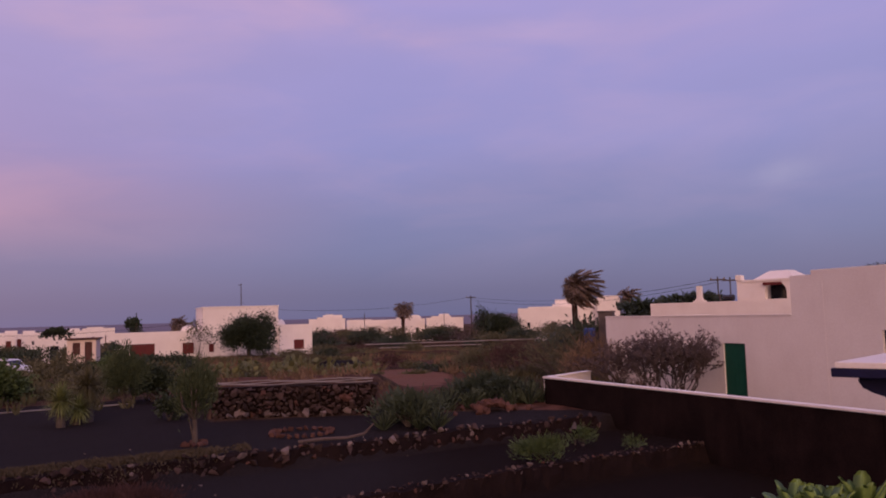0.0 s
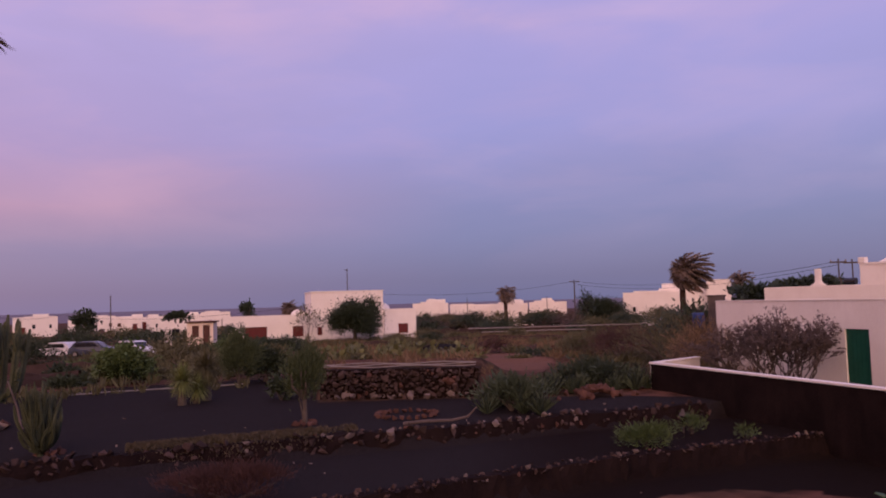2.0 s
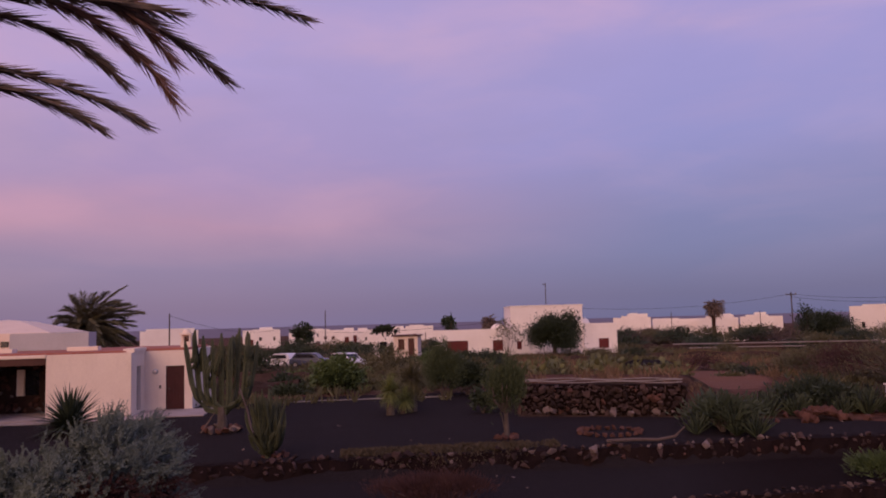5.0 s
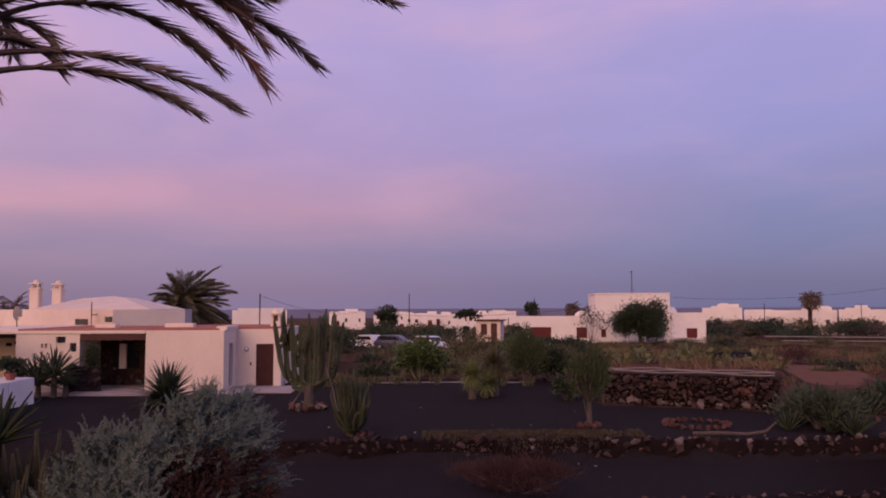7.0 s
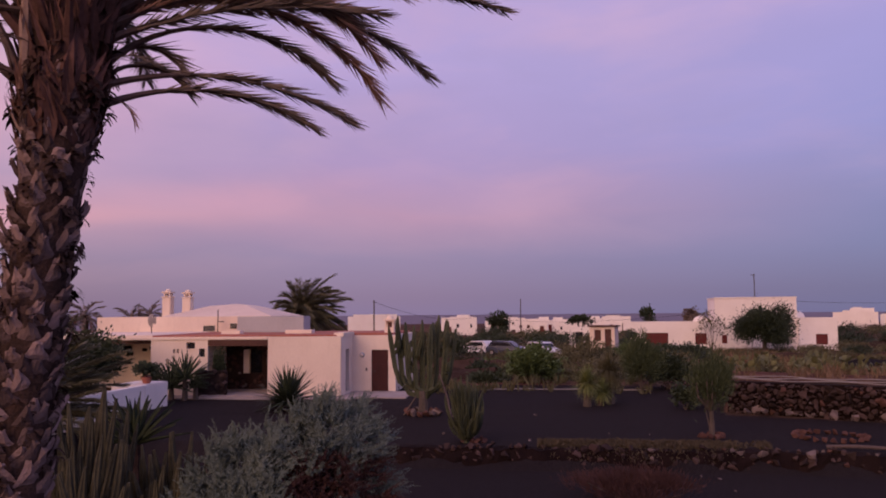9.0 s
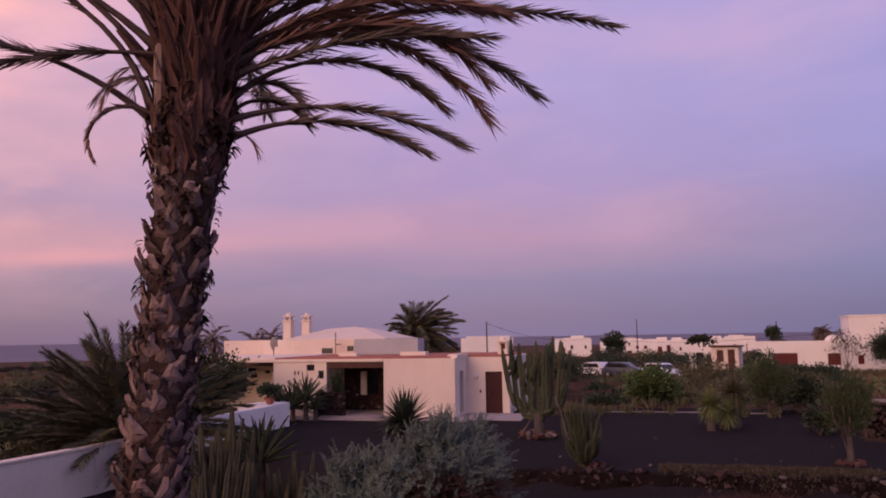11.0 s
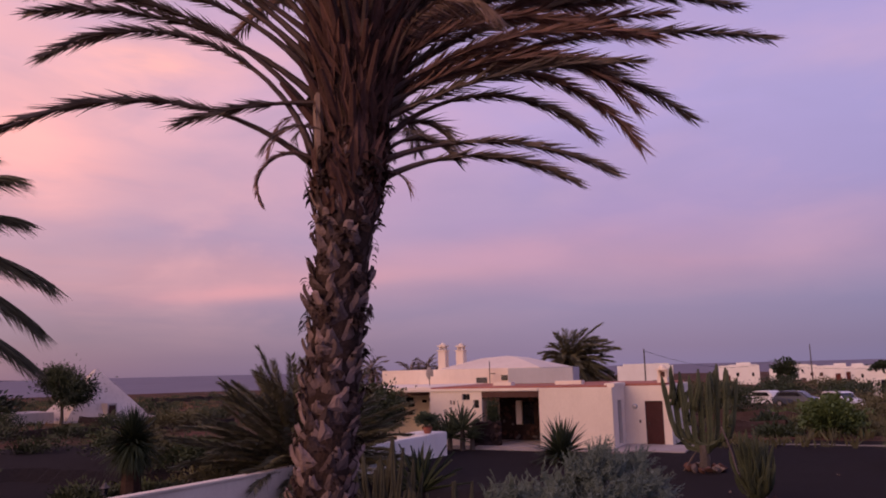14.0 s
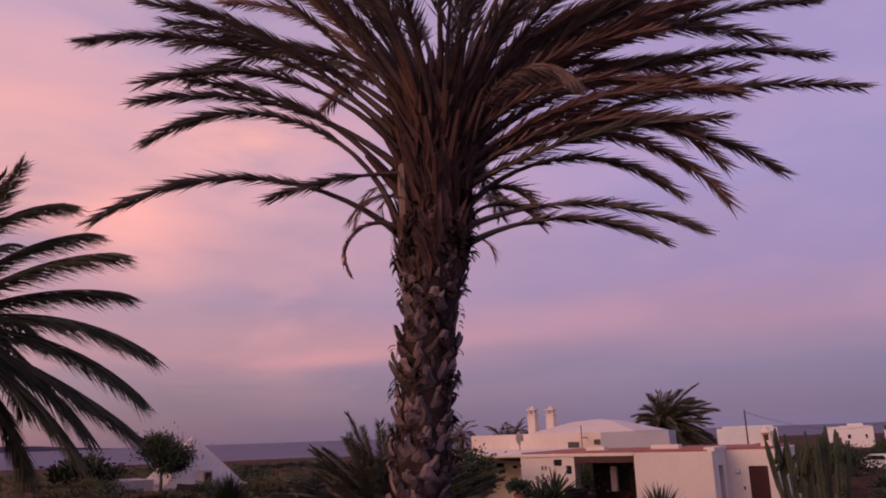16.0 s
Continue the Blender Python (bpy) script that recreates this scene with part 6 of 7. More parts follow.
for i, (a, d, r, h) in enumerate(((-8.2, 46, 2.6, 1.5), (-5.0, 50, 2.0, 1.1), (-10.4, 42, 1.6, 1.3), (-2.2, 54, 1.8, 0.8), (-11.5, 47, 2.2, 1.5))):
    shrub(a, d, -0.2, (r, r * 0.8, h), 2600, 0.3, (LEAF_OLIVE, LEAF_DEAD, DRYGRASS)[i % 3], 410 + i, "large feathery brown-olive bush beyond the garden wall", "feathery_bush", 24, 0.1, group="feathery bushes", upward=0.8)


# dark hedgerows before the far houses
rnd = random.Random(18)
for i in range(44):
    a = rnd.uniform(22.5, 41) if i < 26 else rnd.uniform(-7, 10)
    d = rnd.uniform(102, 138)
    r = rnd.uniform(1.6, 3.0)
    p = at(a, d)
    shrub(a, d, height(p.x, p.y), (r, r, r * rnd.uniform(0.28, 0.42)), 900, 0.34, rnd.choice((LEAF_DARK, LEAF_OLIVE, LEAF_DARK)), 440 + i, "dark hedgerow bush before the far houses", "hedge_bush", 14, 0.4, group="far hedgerow", stems=3)


rnd = random.Random(28)
for i in range(30):
    a = rnd.uniform(-1.5, 10.2) if i < 20 else rnd.uniform(-11, -4.5)
    d = rnd.uniform(112, 126)
    r = rnd.uniform(2.0, 3.4)
    p = at(a, d)
    shrub(a, d, height(p.x, p.y) + 0.2, (r, r * 0.8, rnd.uniform(0.9, 1.5)), 1500, 0.3, rnd.choice((LEAF_OLIVE, LEAF_GREY, LEAF_DARK, LEAF_OLIVE)), 520 + i, "brownish scrub before the far houses", "scrub_bush", 20, 0.4, group="far scrub", stems=3)
for i in range(18):
    a, d = rnd.uniform(63.5, 80), rnd.uniform(27, 40)
    r = rnd.uniform(0.8, 1.5)
    p = at(a, d)
    shrub(a, d, height(p.x, p.y), (r, r, r * rnd.uniform(0.4, 0.6)), 1700, 0.17, rnd.choice((LEAF_DARK, LEAF_OLIVE, LEAF_GREENISH)), 560 + i, "dark brush behind the white garden wall", "scrub_bush", 18, 0.35, group="wall brush", stems=3)


# bare-twigged bush before the neighbour's wall
def twig_bush():
    rnd = random.Random(77)
    t = thing("twiggy_bush", Matrix.Translation(at(-15.0, 36.0, -0.4)), "large half-bare grey-purple bush with upright twigs", "shrub")
    bm = bmesh.new()
    tips = []

    def grow(p, d, ln, r, depth):
        q = p + d * ln
        m = p.lerp(q, 0.5) + Vector((rnd.gauss(0, 0.03), rnd.gauss(0, 0.03), 0)) * ln
        tube(bm, [p, m, q], [r, r * 0.8, r * 0.6], 4 if depth > 1 else 3, False)
        if depth == 0:
            tips.append((p, q))
            return
        for k in range(3 if depth > 2 else rnd.choice((3, 4))):
            nd = (d + Vector((rnd.gauss(0, 0.42), rnd.gauss(0, 0.42), rnd.gauss(0.12, 0.25)))).normalized()
            grow(q if rnd.random() < 0.7 else m, nd, ln * rnd.uniform(0.62, 0.85), r * 0.55, depth - 1)

    for i in range(22):
        a = rnd.uniform(0, 6.28)
        d = Vector((math.cos(a) * rnd.uniform(0.2, 1.0), math.sin(a) * rnd.uniform(0.2, 0.8), 1.0)).normalized()
        grow(Vector((rnd.uniform(-1.2, 1.2), rnd.uniform(-0.4, 0.4), 0)), d, 1.15, 0.045, 4)
    part("branchwork", bm, WOOD, t, "grey bare twigs")
    verts, faces = [], []
    for p, q in tips:
        for k in range(5):
            s = p.lerp(q, rnd.uniform(0.0, 1.1))
            w = Vector((rnd.gauss(0, 1), rnd.gauss(0, 1), rnd.gauss(0, 1))).normalized()
            blade(verts, faces, s, s + w * 0.12, w.orthogonal().normalized(), 0.06, 0, 0.5)
    raw_part("foliage", verts, faces, LEAF_GREY, t)


twig_bush()

# ---- rubble and stones ----
def stone_meshes(mat, seed, n=9):
    rnd = random.Random(seed)
    out = []
    for k in range(n):
        bm = bmesh.new()
        for i in range(11):
            d = Vector((rnd.gauss(0, 1), rnd.gauss(0, 1), rnd.gauss(0, 1))).normalized()
            bm.verts.new((d.x * 0.56, d.y * 0.5, d.z * 0.46))
        r = bmesh.ops.convex_hull(bm, input=bm.verts)
        bmesh.ops.delete(bm, geom=[v for v in bm.verts if not v.link_faces], context="VERTS")
        me = bpy.data.meshes.new("stone")
        bm.to_mesh(me)
        bm.free()
        me.materials.append(mat)
        out.append(me)
    return out


LAVA_STONES, PALE_STONES, RED_STONES = stone_meshes(LAVA, 1), stone_meshes(PALE, 2), stone_meshes(BRICKRED, 3)


def stone(parent, p, size, rnd, meshes, squash=1.0):
    ob = new("stone", rnd.choice(meshes))
    ob.parent = parent
    ob.matrix_local = Matrix.LocRotScale(Vector(p), Euler((rnd.uniform(0, 6), rnd.uniform(-0.4, 0.4), rnd.uniform(0, 6))), (size * rnd.uniform(0.8, 1.3), size * rnd.uniform(0.8, 1.2), size * squash * rnd.uniform(0.75, 1.1)))
    return ob


def along(line, s):
    for (ax, ay), (bx, by) in zip(line, line[1:]):
        ln = math.hypot(bx - ax, by - ay)
        if s <= ln:
            return Vector((ax + (bx - ax) * s / ln, ay + (by - ay) * s / ln, 0)), Vector(((bx - ax) / ln, (by - ay) / ln, 0))
        s -= ln
    return None, None


LAVA_MIXED = material("mixed_lava_stone", (0.01, 0.007, 0.0068), (0.12, 0.075, 0.066), 0.92, 2.0, 18, 0.9, island=0.7, spec=0.1)


def rubble_edge(name, line, z0, z1, size, seed, label, pale, crest=False, start_x=-99.0):
    rnd = random.Random(seed)
    t = thing(name, Matrix.Identity(4), label, "stone edging", kind="structure")
    bm, last = bmesh.new(), None
    s = 0.0
    while True:
        p, d = along(line, s)
        if p is None:
            break
        back = Vector((-d.y, d.x, 0))
        ring = [bm.verts.new(p + back * (y + rnd.uniform(-0.05, 0.05)) + Vector((0, 0, z + rnd.uniform(-0.04, 0.04)))) for y, z in ((-0.22, z0 - 0.15), (-0.1, z0 + 0.5 * (z1 - z0)), (0.0, z1 - 0.02), (0.3, z1), (0.5, z1 - 0.12))]
        if last:
            for k in range(4):
                bm.faces.new((last[k], ring[k], ring[k + 1], last[k + 1]))
        last = ring
        s += 0.2
    part("rubble_bank", bm, DARKWALL, t)
    s, count = 0.1, 0
    rest_v, rest_f = [], []
    while True:
        p, d = along(line, s)
        if p is None:
            break
        back = Vector((-d.y, d.x, 0))
        z = z0 + size * 0.3 if not crest else z1 - size * 0.4
        while z < z1 + 0.05:
            k = size * rnd.choice((0.45, 0.6, 0.75, 0.9, 1.1, 1.35)) * rnd.uniform(0.85, 1.15)
            top = z + size * 0.75 >= z1
            kinds = PALE_STONES if rnd.random() < (pale if top else 0.05) else LAVA_STONES if rnd.random() < 0.92 else RED_STONES
            place = p + back * rnd.uniform(-0.12, 0.08 if not top else 0.3) + Vector((0, 0, z + rnd.uniform(-0.05, 0.03)))
            if count < 300 and p.x > start_x:
                stone(t, place, k, rnd, kinds, 0.55 if crest else 1.0)
                count += 1
            else:
                me = rnd.choice(LAVA_STONES)
                m = Matrix.LocRotScale(place, Euler((rnd.uniform(0, 6), rnd.uniform(-0.4, 0.4), rnd.uniform(0, 6))), (k, k * rnd.uniform(0.8, 1.2), k * rnd.uniform(0.75, 1.1)))
                n0 = len(rest_v)
                rest_v += [m @ v.co for v in me.vertices]
                rest_f += [tuple(n0 + c for c in f.vertices) for f in me.polygons]
            z += size * rnd.uniform(0.55, 0.8)
        s += size * rnd.uniform(0.55, 0.95)
    if rest_v:
        tagged(raw_part("stone_rest", rest_v, rest_f, LAVA_MIXED, t), kind="stuff")
    return t


rubble_edge("terrace_edge_upper", [(-19.5, 15.7), *ROW_A[1:]], -0.5, 0.02, 0.24, 1, "rough lava-stone edge of the upper ash terrace", 0.24, False, -9.5)
rubble_edge("terrace_edge_lower", ROW_B[1:], -1.05, -0.44, 0.13, 2, "dark plastered lower terrace edge crested with small stones", 0.14, True, -2.5)


def rubble_wall():
    rnd = random.Random(3)
    p, q = Vector((-9.35, 30.9, 0)), Vector((-2.9, 31.35, 0))
    m = frame_at(p, q)
    ln = (q - p).length
    t = thing("rubble_wall", m, "dry-stone lava retaining wall with pale footing stones", "wall", kind="structure")
    part("core", boxed(0, ln, 0.22, 0.6, -0.4, 1.2), DARKWALL, t)
    z = 0.06
    while z < 1.24:
        x = rnd.uniform(0, 0.15)
        while x < ln:
            k = rnd.choice((0.1, 0.13, 0.16, 0.2, 0.24, 0.3)) * rnd.uniform(0.85, 1.15)
            stone(t, (x + k / 2, 0.12 + rnd.uniform(-0.07, 0.07), z + rnd.uniform(-0.08, 0.07)), k * 1.2, rnd, PALE_STONES if rnd.random() < (0.25 if z < 0.25 else 0.06) else LAVA_STONES if rnd.random() < 0.92 else RED_STONES, 0.8)
            x += k * 1.0
        z += 0.15
    for x, k in ((3.75, 0.5), (4.4, 0.35), (0.8, 0.35)):
        stone(t, (x, -0.05, 0.12), k, rnd, PALE_STONES, 0.8)
    # loose hoses along the top
    for j in range(3):
        pts = [(ln * i / 14 - 0.1, 0.1 + 0.22 * j + 0.05 * math.sin(i * 1.3 + j), 1.31 + 0.03 * math.sin(i * 0.9 + 2 * j) + 0.045 * j) for i in range(15)]
        hose = thing("hose", m, "pale grey irrigation pipe lying along the rubble wall", "hose", "irrigation pipes")
        part("pipe", tube(bmesh.new(), pts, 0.022, 6), PIPE, hose)


rubble_wall()

rnd = random.Random(9)
ring = thing("stone_ring", Matrix.Translation(at(10.55, 27.0, 0)), "ring of reddish stones round a plant bed", "stone ring")
for i in range(24):
    a = 2 * math.pi * i / 24
    stone(ring, (math.cos(a) * 1.0, math.sin(a) * 0.85, 0.07), 0.24, rnd, RED_STONES)
bed = thing("stone_bed", Matrix.Translation(at(38.0, 30.6, 0)), "rough stone surround at the cactus foot", "stone ring")
for i in range(16):
    a = 2 * math.pi * i / 16
    stone(bed, (math.cos(a) * 0.62, math.sin(a) * 0.5, 0.12), 0.36, rnd, RED_STONES if i % 3 else PALE_STONES)
for a, d in ((17.9, 26.0), (34.3, 24.2)):
    b = thing("stone_bed", Matrix.Translation(at(a, d, 0)), "small ring of stones round a plant foot", "stone ring")
    for i in range(9):
        c = 2 * math.pi * i / 9
        stone(b, (math.cos(c) * 0.32, math.sin(c) * 0.28, 0.06), 0.24, rnd, RED_STONES)
for a, d, n, spread, hgt in ((-1.4, 58.0, 70, 2.0, 1.0), (-6.0, 56.0, 60, 1.6, 0.9), (-3.2, 31.5, 36, 1.3, 0.35), (2.6, 30.2, 24, 0.9, 0.3), (-27.5, 13.9, 40, 1.2, 0.5)):
    pile = thing("rubble_pile", Matrix.Translation(at(a, d, height(*at(a, d).xy))), "heap of reddish volcanic rubble", "rubble", "rubble heaps")
    for i in range(n):
        r, c = abs(rnd.gauss(0, 0.55)), rnd.uniform(0, 6.28)
        stone(pile, (math.cos(c) * r * spread, math.sin(c) * r * spread, max(0.05, hgt * (1 - r))), rnd.uniform(0.25, 0.5), rnd, RED_STONES)
loose = thing("loose_stones", Matrix.Identity(4), "scattered pale stones on the ash", "stones", kind="stuff")
for i in range(26):
    a, d = rnd.uniform(-8, 45), rnd.uniform(20, 36)
    p = at(a, d)
    stone(loose, (p.x, p.y, height(p.x, p.y) + 0.02), rnd.uniform(0.05, 0.11), rnd, PALE_STONES)
drift = thing("driftwood", Matrix.Translation(at(8.0, 25.0, 0)), "bleached bent driftwood branch", "driftwood")
part("branch", tube(bmesh.new(), [(-1.2, -0.25, 0.06), (-0.5, -0.05, 0.1), (0.3, 0.1, 0.1), (0.8, 0.2, 0.2), (1.1, 0.25, 0.5)], [0.06, 0.055, 0.05, 0.045, 0.02], 7), PALE, drift)
# leaning props beside the cacti
for a, d, top, dx in ((35.9, 28.6, 1.7, -0.62), (39.4, 30.6, 0.75, 0.55)):
    prop = thing("prop_pole", Matrix.Translation(at(a, d, 0)), "pale leaning wooden prop", "pole", "props")
    part("rod", tube(bmesh.new(), [(0, 0, 0), (dx * 0.45, 0.1, top * 0.5), (dx, 0.1, top)], [0.03, 0.034, 0.02], 7), PALE, prop)

kerb = thing("garden_kerb", Matrix.Identity(4), "thin pale kerb along the ash bed", "kerb", kind="structure")
for a, b in ((34.0, 30.0), (30.0, 26.6), (26.6, 22.0)):
    p, q = at(a, 40.4), at(b, 40.6)
    part("kerbstone", boxed(0, (q - p).length, 0, 0.1, -0.2, 0.05), PIPE, kerb, m=frame_at(p, q))


def mat_of_groundcover():
    rnd = random.Random(15)
    t = thing("ground_cover", Matrix.Identity(4), "mat of dry yellowish ground cover along the terrace edge", "ground cover", kind="stuff")
    verts, faces = [], []
    for i in range(9000):
        s = rnd.random()
        p, d = along([(-11.6, 20.3), (-8.5, 22.0), (-5.9, 23.5)], s * 6.5)
        if p is None:
            continue
        back = Vector((-d.y, d.x, 0))
        if noise.noise((p.x * 1.1, p.y * 1.1, 4)) < -0.25 + 0.5 * rnd.random() - 0.25:
            continue
        w = rnd.gauss(0.25, 0.42) * math.sin(math.pi * (0.1 + 0.85 * s)) ** 0.5
        q = p + back * w + Vector((0, 0, 0.0 + 0.15 * max(0, 1 - abs(w - 0.2) / 0.9) * rnd.random()))
        if w < -0.3:
            q.z -= 0.3 * rnd.random()
        u = Vector((rnd.gauss(0, 0.6), rnd.gauss(0, 0.6), 0.7)).normalized()
        blade(verts, faces, q, q + u * rnd.uniform(0.06, 0.15), u.orthogonal().normalized(), 0.03, 0, 0.5)
    raw_part("foliage", verts, faces, material("ground_cover_leaf", (0.03, 0.024, 0.013), (0.105, 0.08, 0.045), 0.8, 1.2, 8, 0.0, island=0.6), t)


mat_of_groundcover()


def tufts(name, label, az0, az1, d0, d1, n, blades, size, mat, seed, width=0.09, keep=0.0):
    """Dry grass and weeds scattered over the field in drifts."""
    rnd = random.Random(seed)
    verts, faces = [], []
    for i in range(n):
        a, d = rnd.uniform(az0, az1), d0 + (d1 - d0) * rnd.random() ** 0.8
        p = at(a, d)
        if noise.noise((p.x * 0.12, p.y * 0.12, seed)) < keep:
            continue
        if 38 < d < 73 and abs(a - 2.9) < 130 / d:
            continue
        p.z = height(p.x, p.y)
        s = size * rnd.uniform(0.5, 1.4) * (1 + d / 120)
        for k in range(blades):
            u = Vector((rnd.gauss(0, 0.5), rnd.gauss(0, 0.5), 1)).normalized()
            q = p + Vector((rnd.gauss(0, 0.3), rnd.gauss(0, 0.3), 0)) * s
            blade(verts, faces, q, q + u * s, u.orthogonal().normalized(), s * width, 0, 0.3)
    t = raw_part(name, verts, faces, mat)
    tagged(t, label, "scrub", kind="stuff")


tufts("dry_grass", "dry brown grass over the field", -14, 17, 34, 100, 3600, 9, 0.36, DRYGRASS, 1, keep=-0.15)
tufts("weeds", "olive-green weeds over the field", -14, 40, 38, 105, 3400, 9, 0.4, LEAF_OLIVE, 2, 0.16, keep=-0.1)
tufts("weeds", "dark weeds over the seaward field", 60, 100, 56, 190, 3000, 9, 0.34, LEAF_DARK, 3, 0.16, keep=-0.1)
tufts("dry_grass", "dry grass over the seaward field", 60, 100, 62, 190, 1300, 9, 0.34, DRYGRASS, 4, keep=0.0)


def nopal_field():
    """Prickly pears behind the rubble wall."""
    rnd = random.Random(19)
    pads = []
    for v in range(3):
        bm = bmesh.new()
        bmesh.ops.create_icosphere(bm, subdivisions=1, radius=1.0, matrix=Matrix.Diagonal((0.13 + 0.015 * v, 0.028, 0.22 - 0.01 * v, 1)))
        me = bpy.data.meshes.new("pad")
        bm.to_mesh(me)
        bm.free()
        me.materials.append(NOPAL)
        pads.append(me)
    for v in range(4):
        t = thing("prickly_pear", pose(0, 0, 0), "clump of pale green prickly pear pads", "cactus", "prickly pears")
        for k in range(17):
            h, a = rnd.uniform(0.05, 1.0), rnd.uniform(0, 6.28)
            c = Vector((math.cos(a) * rnd.random() * 0.8, math.sin(a) * rnd.random() * 0.8, h))
            ob = new("pad", rnd.choice(pads))
            ob.parent = t
            ob.matrix_local = Matrix.LocRotScale(c, Euler((rnd.gauss(0, 0.5), rnd.gauss(0, 0.5), rnd.uniform(0, 6))), [rnd.uniform(0.6, 1.05)] * 3)
        spots = []
        for k in range(13):
            while True:
                a, d = rnd.uniform(5.5, 17.5), rnd.uniform(37, 66)
                if not (5 < a < 9 and 52 < d < 64):
                    break
            p = at(a, d)
            spots.append(pose(p.x, p.y, height(p.x, p.y) - 0.05, 0, 0, rnd.uniform(0, 360)))
        t.matrix_world = spots[0]
        for m in spots[1:]:
            copy_thing(t, m)


nopal_field()

def field_wall(points, hgt, seed, label="low dark lava-stone field wall"):
    rnd = random.Random(seed)
    bm = bmesh.new()
    secs = []
    for p, q in zip(points, points[1:]):
        n = max(2, int((Vector(q) - Vector(p)).length / 0.9))
        for i in range(n):
            c = Vector(p).lerp(Vector(q), i / n)
            g = height(c.x, c.y)
            h = hgt * rnd.uniform(0.75, 1.15)
            dr = (Vector(q) - Vector(p)).normalized()
            b = Vector((-dr.y, dr.x, 0))
            secs.append([bm.verts.new(Vector((c.x, c.y, 0)) + b * o + Vector((0, 0, g + z))) for o, z in ((-0.35, -0.3), (-0.22 + rnd.uniform(-0.08, 0.08), h * 0.55), (-0.12, h), (0.2, h * rnd.uniform(0.85, 1.0)), (0.35, -0.3))])
    for a, b in zip(secs, secs[1:]):
        for k in range(4):
            bm.faces.new((a[k], a[k + 1], b[k + 1], b[k]))
    tagged(part("field_wall", bm, LAVA), label, "wall", kind="structure")


field_wall([at(14.0, 80), at(6.0, 84), at(-3, 82), at(-11, 76)], 0.75, 1)
field_wall([at(10.0, 105), at(2.0, 112), at(-7, 108)], 0.9, 2)
field_wall([at(37.0, 58), at(30.0, 52), at(28.6, 66)], 0.8, 3)
field_wall([at(36.0, 48), at(31.5, 46.5)], 0.7, 6)
field_wall([at(92.0, 62), at(79.0, 64), at(70, 70)], 0.6, 4)
field_wall([at(80.4, 79), at(78.3, 77)], 1.15, 7)
field_wall([at(76.0, 150), at(66, 170)], 0.8, 5)
mound = bmesh.new()
bmesh.ops.create_icosphere(mound, subdivisions=3, radius=1.0, matrix=Matrix.Translation(at(7.6, 60, -0.3)) @ Matrix.Diagonal((2.9, 2.0, 0.9, 1)))
for v in mound.verts:
    v.co += v.co.normalized() * 0.0 + Vector((0, 0, 0.25 * noise.noise(v.co * 1.3)))
tagged(part("ash_mound", mound, ASH), "heap of dark volcanic ash", "mound")
rail = thing("field_pipe", Matrix.Identity(4), "pale pipe running along a field wall", "pipe")
part("pipe", tube(bmesh.new(), [at(6.0, 98, 0.35), at(1.0, 100, 0.3), at(-6.5, 97, 0.5)], 0.07, 6), PIPE, rail)
part("pipe", tube(bmesh.new(), [at(5.0, 96, -0.05), at(0.0, 98, -0.05), at(-2.5, 97, 0.0)], 0.06, 6), PIPE, rail)
barrel = thing("barrel", Matrix.Translation(at(-10.3, 52, -0.15)), "blue plastic barrel beyond the garden wall", "barrel")
part("drum", tube(bmesh.new(), [(0, 0, 1.9), (0, 0, 2.0), (0, 0, 2.75), (0, 0, 2.85)], [0.33, 0.38, 0.38, 0.3], 16), material("blue_plastic", (0.02, 0.04, 0.14), (0.03, 0.06, 0.2), 0.5), barrel)
part("stand", boxed(-0.4, 0.4, -0.4, 0.4, -0.3, 1.9), DARKWALL, barrel, "dark block stand")


# ---- poles and wires ----
def pole(az, d, top, label="weathered wooden utility pole", arms=True, r=0.11):
    p = at(az, d)
    g = height(p.x, p.y)
    t = thing("utility_pole", Matrix.Translation((p.x, p.y, g)), label, "utility pole", "utility poles")
    part("mast", tube(bmesh.new(), [(0, 0, -0.2), (0, 0, top - g)], [r, r * 0.75], 8), POLE, t)
    if arms:
        part("crossarm", boxed(-0.7, 0.7, -0.05, 0.05, top - g - 0.35, top - g - 0.22), POLE, t)
        for x in (-0.6, 0.6):
            part("insulator", tube(bmesh.new(), [(x, 0, top - g - 0.22), (x, 0, top - g - 0.05)], [0.05, 0.04], 6), PIPE, t)
    return Vector((p.x, p.y, top - 0.2))


def wire(a, b, sag):
    t = thing("power_line", Matrix.Identity(4), "thin dark overhead cable between poles", "cable", "overhead cables")
    pts = [a.lerp(b, i / 16) - Vector((0, 0, sag * 4 * (i / 16) * (1 - i / 16))) for i in range(17)]
    part("cable", tube(bmesh.new(), pts, 0.022, 4), WIRE, t)


pa = pole(-1.8, 118, 6.5)
pb = pole(30.8, 150, 6.5, arms=False)
pc = pole(41.5, 88, 5.45, arms=False, r=0.09)
pd = pole(-19.2, 75, 6.55, arms=True, r=0.08)
pe = pole(-20.0, 76, 6.5, arms=True, r=0.08)
pf = pole(0.2, 150, 4.2, arms=False, r=0.09)
pg = pole(6.0, 150, 4.3, arms=False, r=0.09)
wire(pa, at(13.0, 108, 5.2), 0.9)
wire(at(13.0, 108, 5.0), at(24.0, 100, 2.9), 0.3)
wire(at(24.0, 100, 2.9), at(33.5, 140, 3.2), 0.5)
wire(pa, pd, 1.2)
wire(pa + Vector((0, 0, -0.4)), pd + Vector((0, 0, -0.3)), 1.3)
wire(pc, at(33.0, 150, 4.0), 1.6)


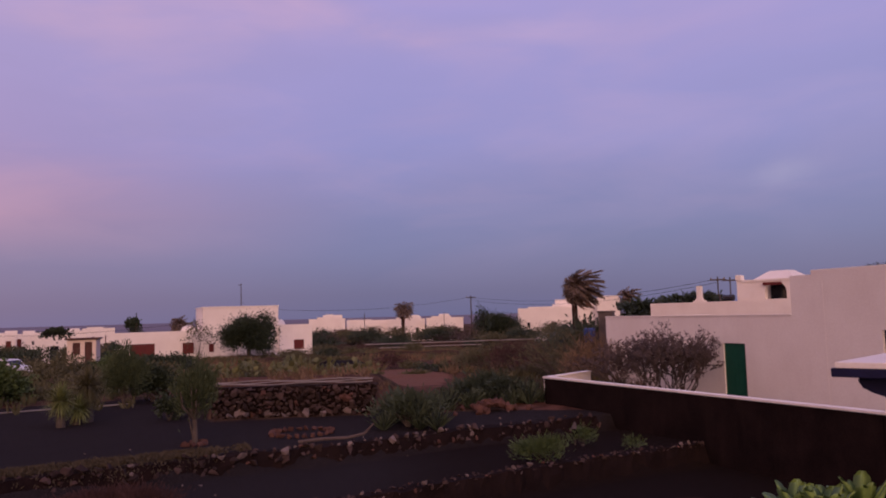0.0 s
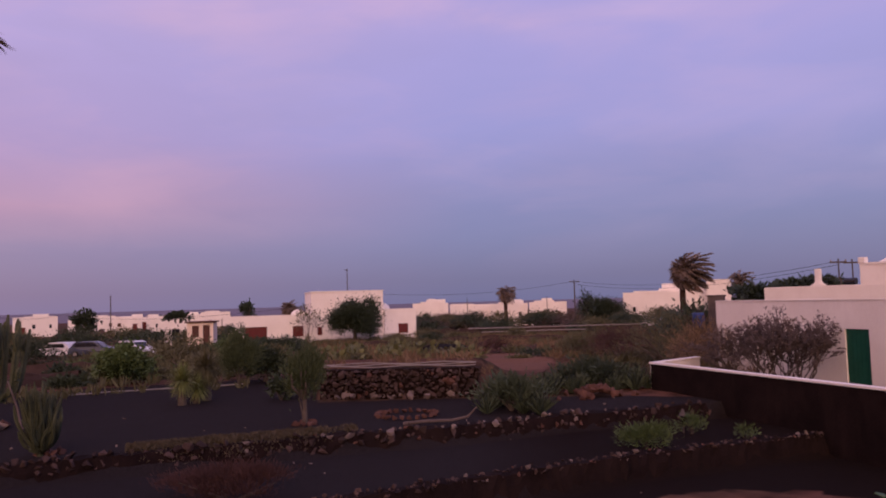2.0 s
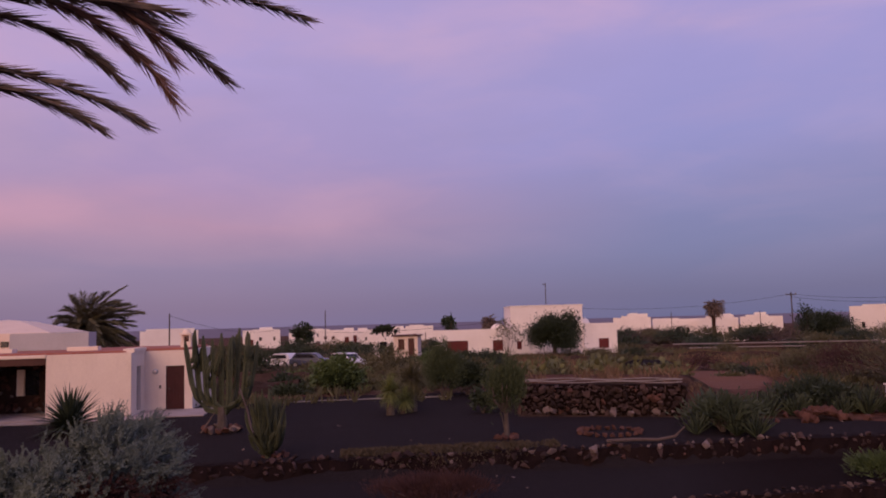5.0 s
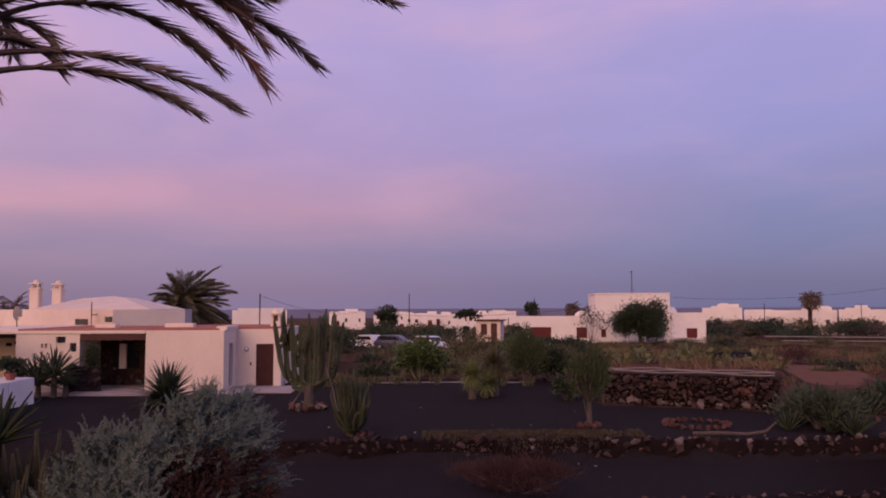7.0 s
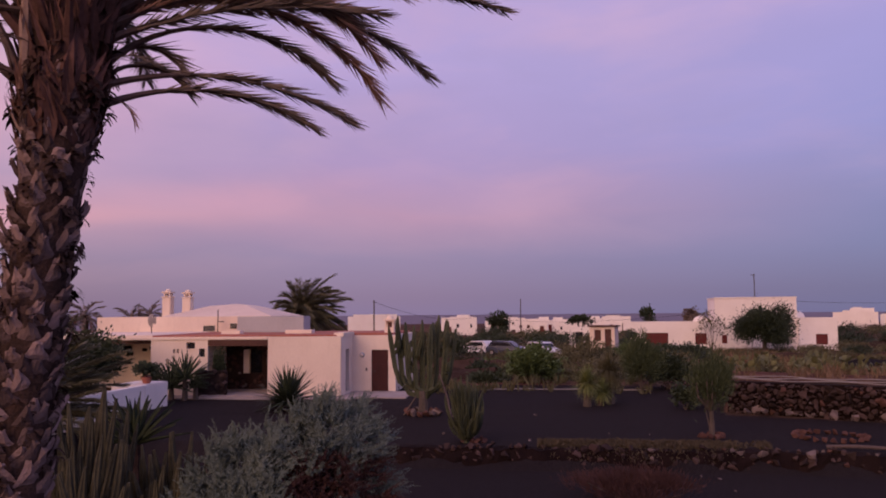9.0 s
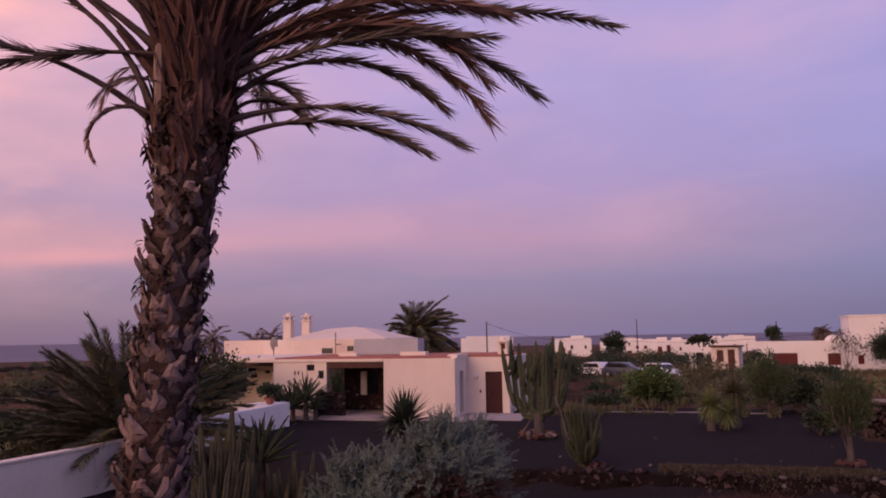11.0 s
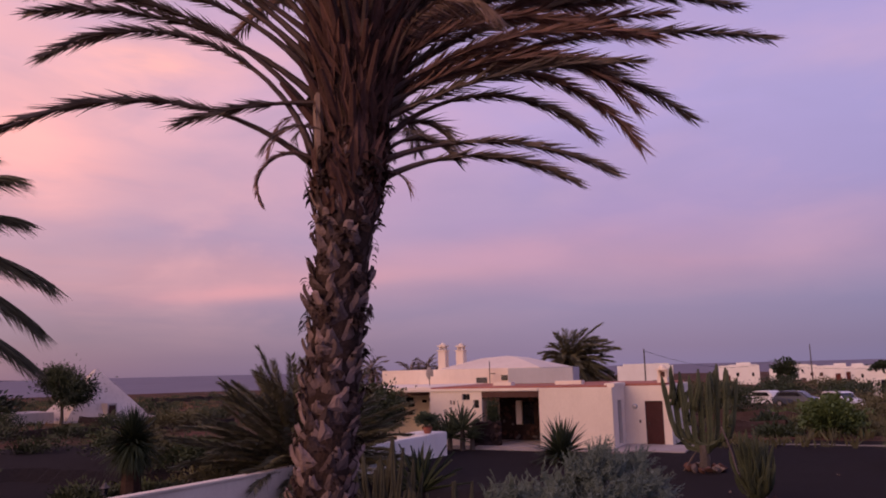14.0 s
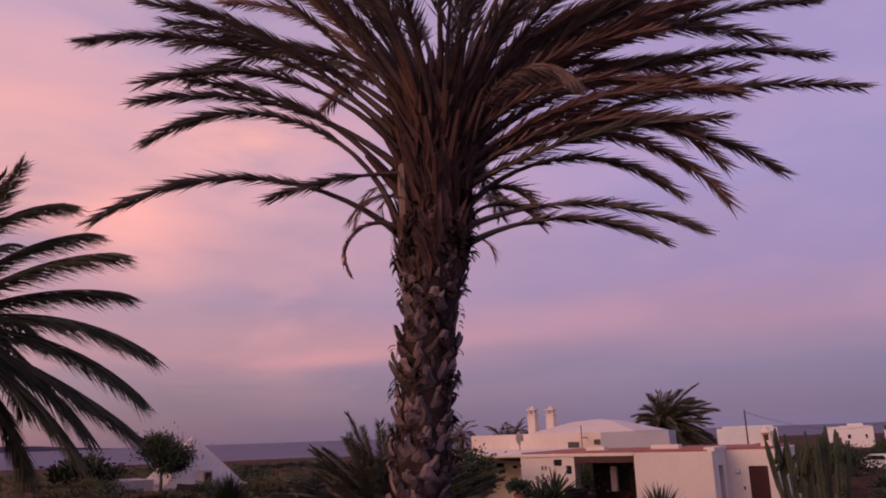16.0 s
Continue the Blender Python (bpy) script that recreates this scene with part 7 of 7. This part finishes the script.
# ---- cars ----
CARWHITE = material("white_car_paint", (0.6, 0.6, 0.62), (0.66, 0.66, 0.68), 0.25, 2, 20, 0.0, spec=0.6)
CARDARK = material("dark_car_paint", (0.03, 0.035, 0.06), (0.04, 0.05, 0.08), 0.25, 2, 20, 0.0, spec=0.6)
TYRE = material("tyre_rubber", (0.012, 0.012, 0.012), (0.02, 0.02, 0.02), 0.8)


def car(az, d, turn, paint, label):
    p = at(az, d)
    t = thing("car", pose(p.x, p.y, height(p.x, p.y), 0, 0, turn), label, "car", "parked cars")

    def extrude(prof, y0, y1, inset=0.0):
        bm = bmesh.new()
        a = [bm.verts.new((x, y0 + inset * (z > 0.95), z)) for x, z in prof]
        b = [bm.verts.new((x, y1 - inset * (z > 0.95), z)) for x, z in prof]
        bm.faces.new(a), bm.faces.new(b[::-1])
        for i in range(len(prof)):
            j = (i + 1) % len(prof)
            bm.faces.new((a[j], a[i], b[i], b[j]))
        bmesh.ops.recalc_face_normals(bm, faces=bm.faces)
        return bm

    part("body", extrude([(-2.0, 0.3), (-2.05, 0.6), (-1.95, 0.9), (-1.85, 0.96), (-1.5, 1.42), (-1.2, 1.5), (0.4, 1.5), (0.7, 1.42), (1.25, 0.98), (1.95, 0.85), (2.1, 0.62), (2.1, 0.3)], -0.85, 0.85, 0.14), paint, t)
    part("windscreen", extrude([(0.72, 1.38), (1.22, 1.0), (1.27, 1.0), (0.77, 1.4)], -0.62, 0.62), DARKGLASS, t)
    for y in (-0.86, 0.8):
        part("side_window", extrude([(-1.5, 1.02), (-1.3, 1.38), (0.4, 1.38), (0.9, 1.02)], y + 0.05, y + 0.06) if y > 0 else extrude([(-1.5, 1.02), (-1.3, 1.38), (0.4, 1.38), (0.9, 1.02)], y + 0.09, y + 0.1), DARKGLASS, t)
        for x in (-1.3, 1.35):
            bm = bmesh.new()
            bmesh.ops.create_cone(bm, cap_ends=True, segments=18, radius1=0.32, radius2=0.32, depth=0.2, matrix=Matrix.Translation((x, y + 0.03, 0.32)) @ Matrix.Rotation(radians(90), 4, "X"))
            w = part("wheel", bm, TYRE, t)
            bm = bmesh.new()
            bmesh.ops.create_cone(bm, cap_ends=True, segments=14, radius1=0.18, radius2=0.18, depth=0.22, matrix=Matrix.Translation((x, y + 0.03, 0.32)) @ Matrix.Rotation(radians(90), 4, "X"))
            part("rim", bm, PIPE, w)
    for y in (-0.6, 0.6):
        part("headlight", boxed(2.0, 2.09, y - 0.16, y + 0.16, 0.62, 0.78), PIPE, t)


car(29.3, 80, -25, CARWHITE, "white hatchback parked behind the hedge")
car(31.9, 84, 10, CARDARK, "dark blue car parked behind the hedge")
car(33.9, 86, 170, CARWHITE, "white car half hidden by the hedge")


# ---- small lanterns ----
def lantern(p, label, h=0.45):
    t = thing("lantern", Matrix.Translation(p), label, "lantern", "garden lanterns")
    part("post", tube(bmesh.new(), [(0, 0, 0), (0, 0, h * 0.35)], 0.03, 6), POLE, t)
    part("glass", tube(bmesh.new(), [(0, 0, h * 0.35), (0, 0, h * 0.72)], [0.07, 0.1], 6), DARKGLASS, t)
    part("hood", tube(bmesh.new(), [(0, 0, h * 0.72), (0, 0, h * 0.85), (0, 0, h)], [0.14, 0.07, 0.02], 6), POLE, t)


lantern(at(78.8, 21.55, 0.9), "small dark lantern on the white wall")
lantern(at(-9.0, 26.2, -0.5), "small dark garden lantern beside a shrub", 0.75)
# satellite dish on the bungalow roof
dish = thing("satellite_dish", Matrix.Translation(at(56.9, 47.0, 2.9)) @ Matrix.Rotation(radians(-5), 4, "Z"), "small white satellite dish on a roof stand", "satellite dish")
bm = bmesh.new()
bmesh.ops.create_uvsphere(bm, u_segments=16, v_segments=10, radius=0.62, matrix=Matrix.Identity(4))
bmesh.ops.delete(bm, geom=[v for v in bm.verts if v.co.y > -0.4], context="VERTS")
bmesh.ops.translate(bm, verts=bm.verts, vec=(0, 0.5, 0.75))
part("bowl", bm, PIPE, dish)
part("mast", tube(bmesh.new(), [(0, 0.05, 0), (0, 0, 0.75)], 0.03, 6), POLE, dish)
# far headland across the water
head = bmesh.new()
top = []
for i in range(30):
    a = 104 - i * 0.7
    hgt = 34 * soft_step((a - 83) / 8) * (0.8 + 0.25 * noise.noise((i * 0.4, 0, 0)))
    top.append((head.verts.new(at(a, 4200, -8)), head.verts.new(at(a, 4200, -6 + hgt)), head.verts.new(at(a, 4600, -8))))
for (a, b, c), (d, e, f) in zip(top, top[1:]):
    head.faces.new((a, d, e, b)), head.faces.new((b, e, f, c))
tagged(part("backdrop", head, material("hazy_headland", (0.1, 0.08, 0.11), (0.13, 0.1, 0.13), 0.95, 0.01, 0.1, 0)), "low hazy headland across the water", "headland", kind="structure")

# rubble facing of the porch
rnd = random.Random(29)
house = bpy.data.objects["bungalow"]
back = bpy.data.objects["porch_back"]
for i in range(120):
    x, z = 22.0 - 7.6 + rnd.random() * 3.9, 0.25 + rnd.random() * 2.3
    if 22.0 - 5.75 < x < 22.0 - 4.55 and 0.85 < z < 2.2:
        continue
    stone(back, (x, 2.4, z), rnd.uniform(0.2, 0.36), rnd, RED_STONES if rnd.random() < 0.8 else PALE_STONES)
low_wall = bpy.data.objects["porch_low_wall"]
for i in range(50):
    stone(low_wall, (22.0 - 6.9 + rnd.random() * 1.4, -0.5, rnd.random() * 1.25), rnd.uniform(0.18, 0.32), rnd, LAVA_STONES)
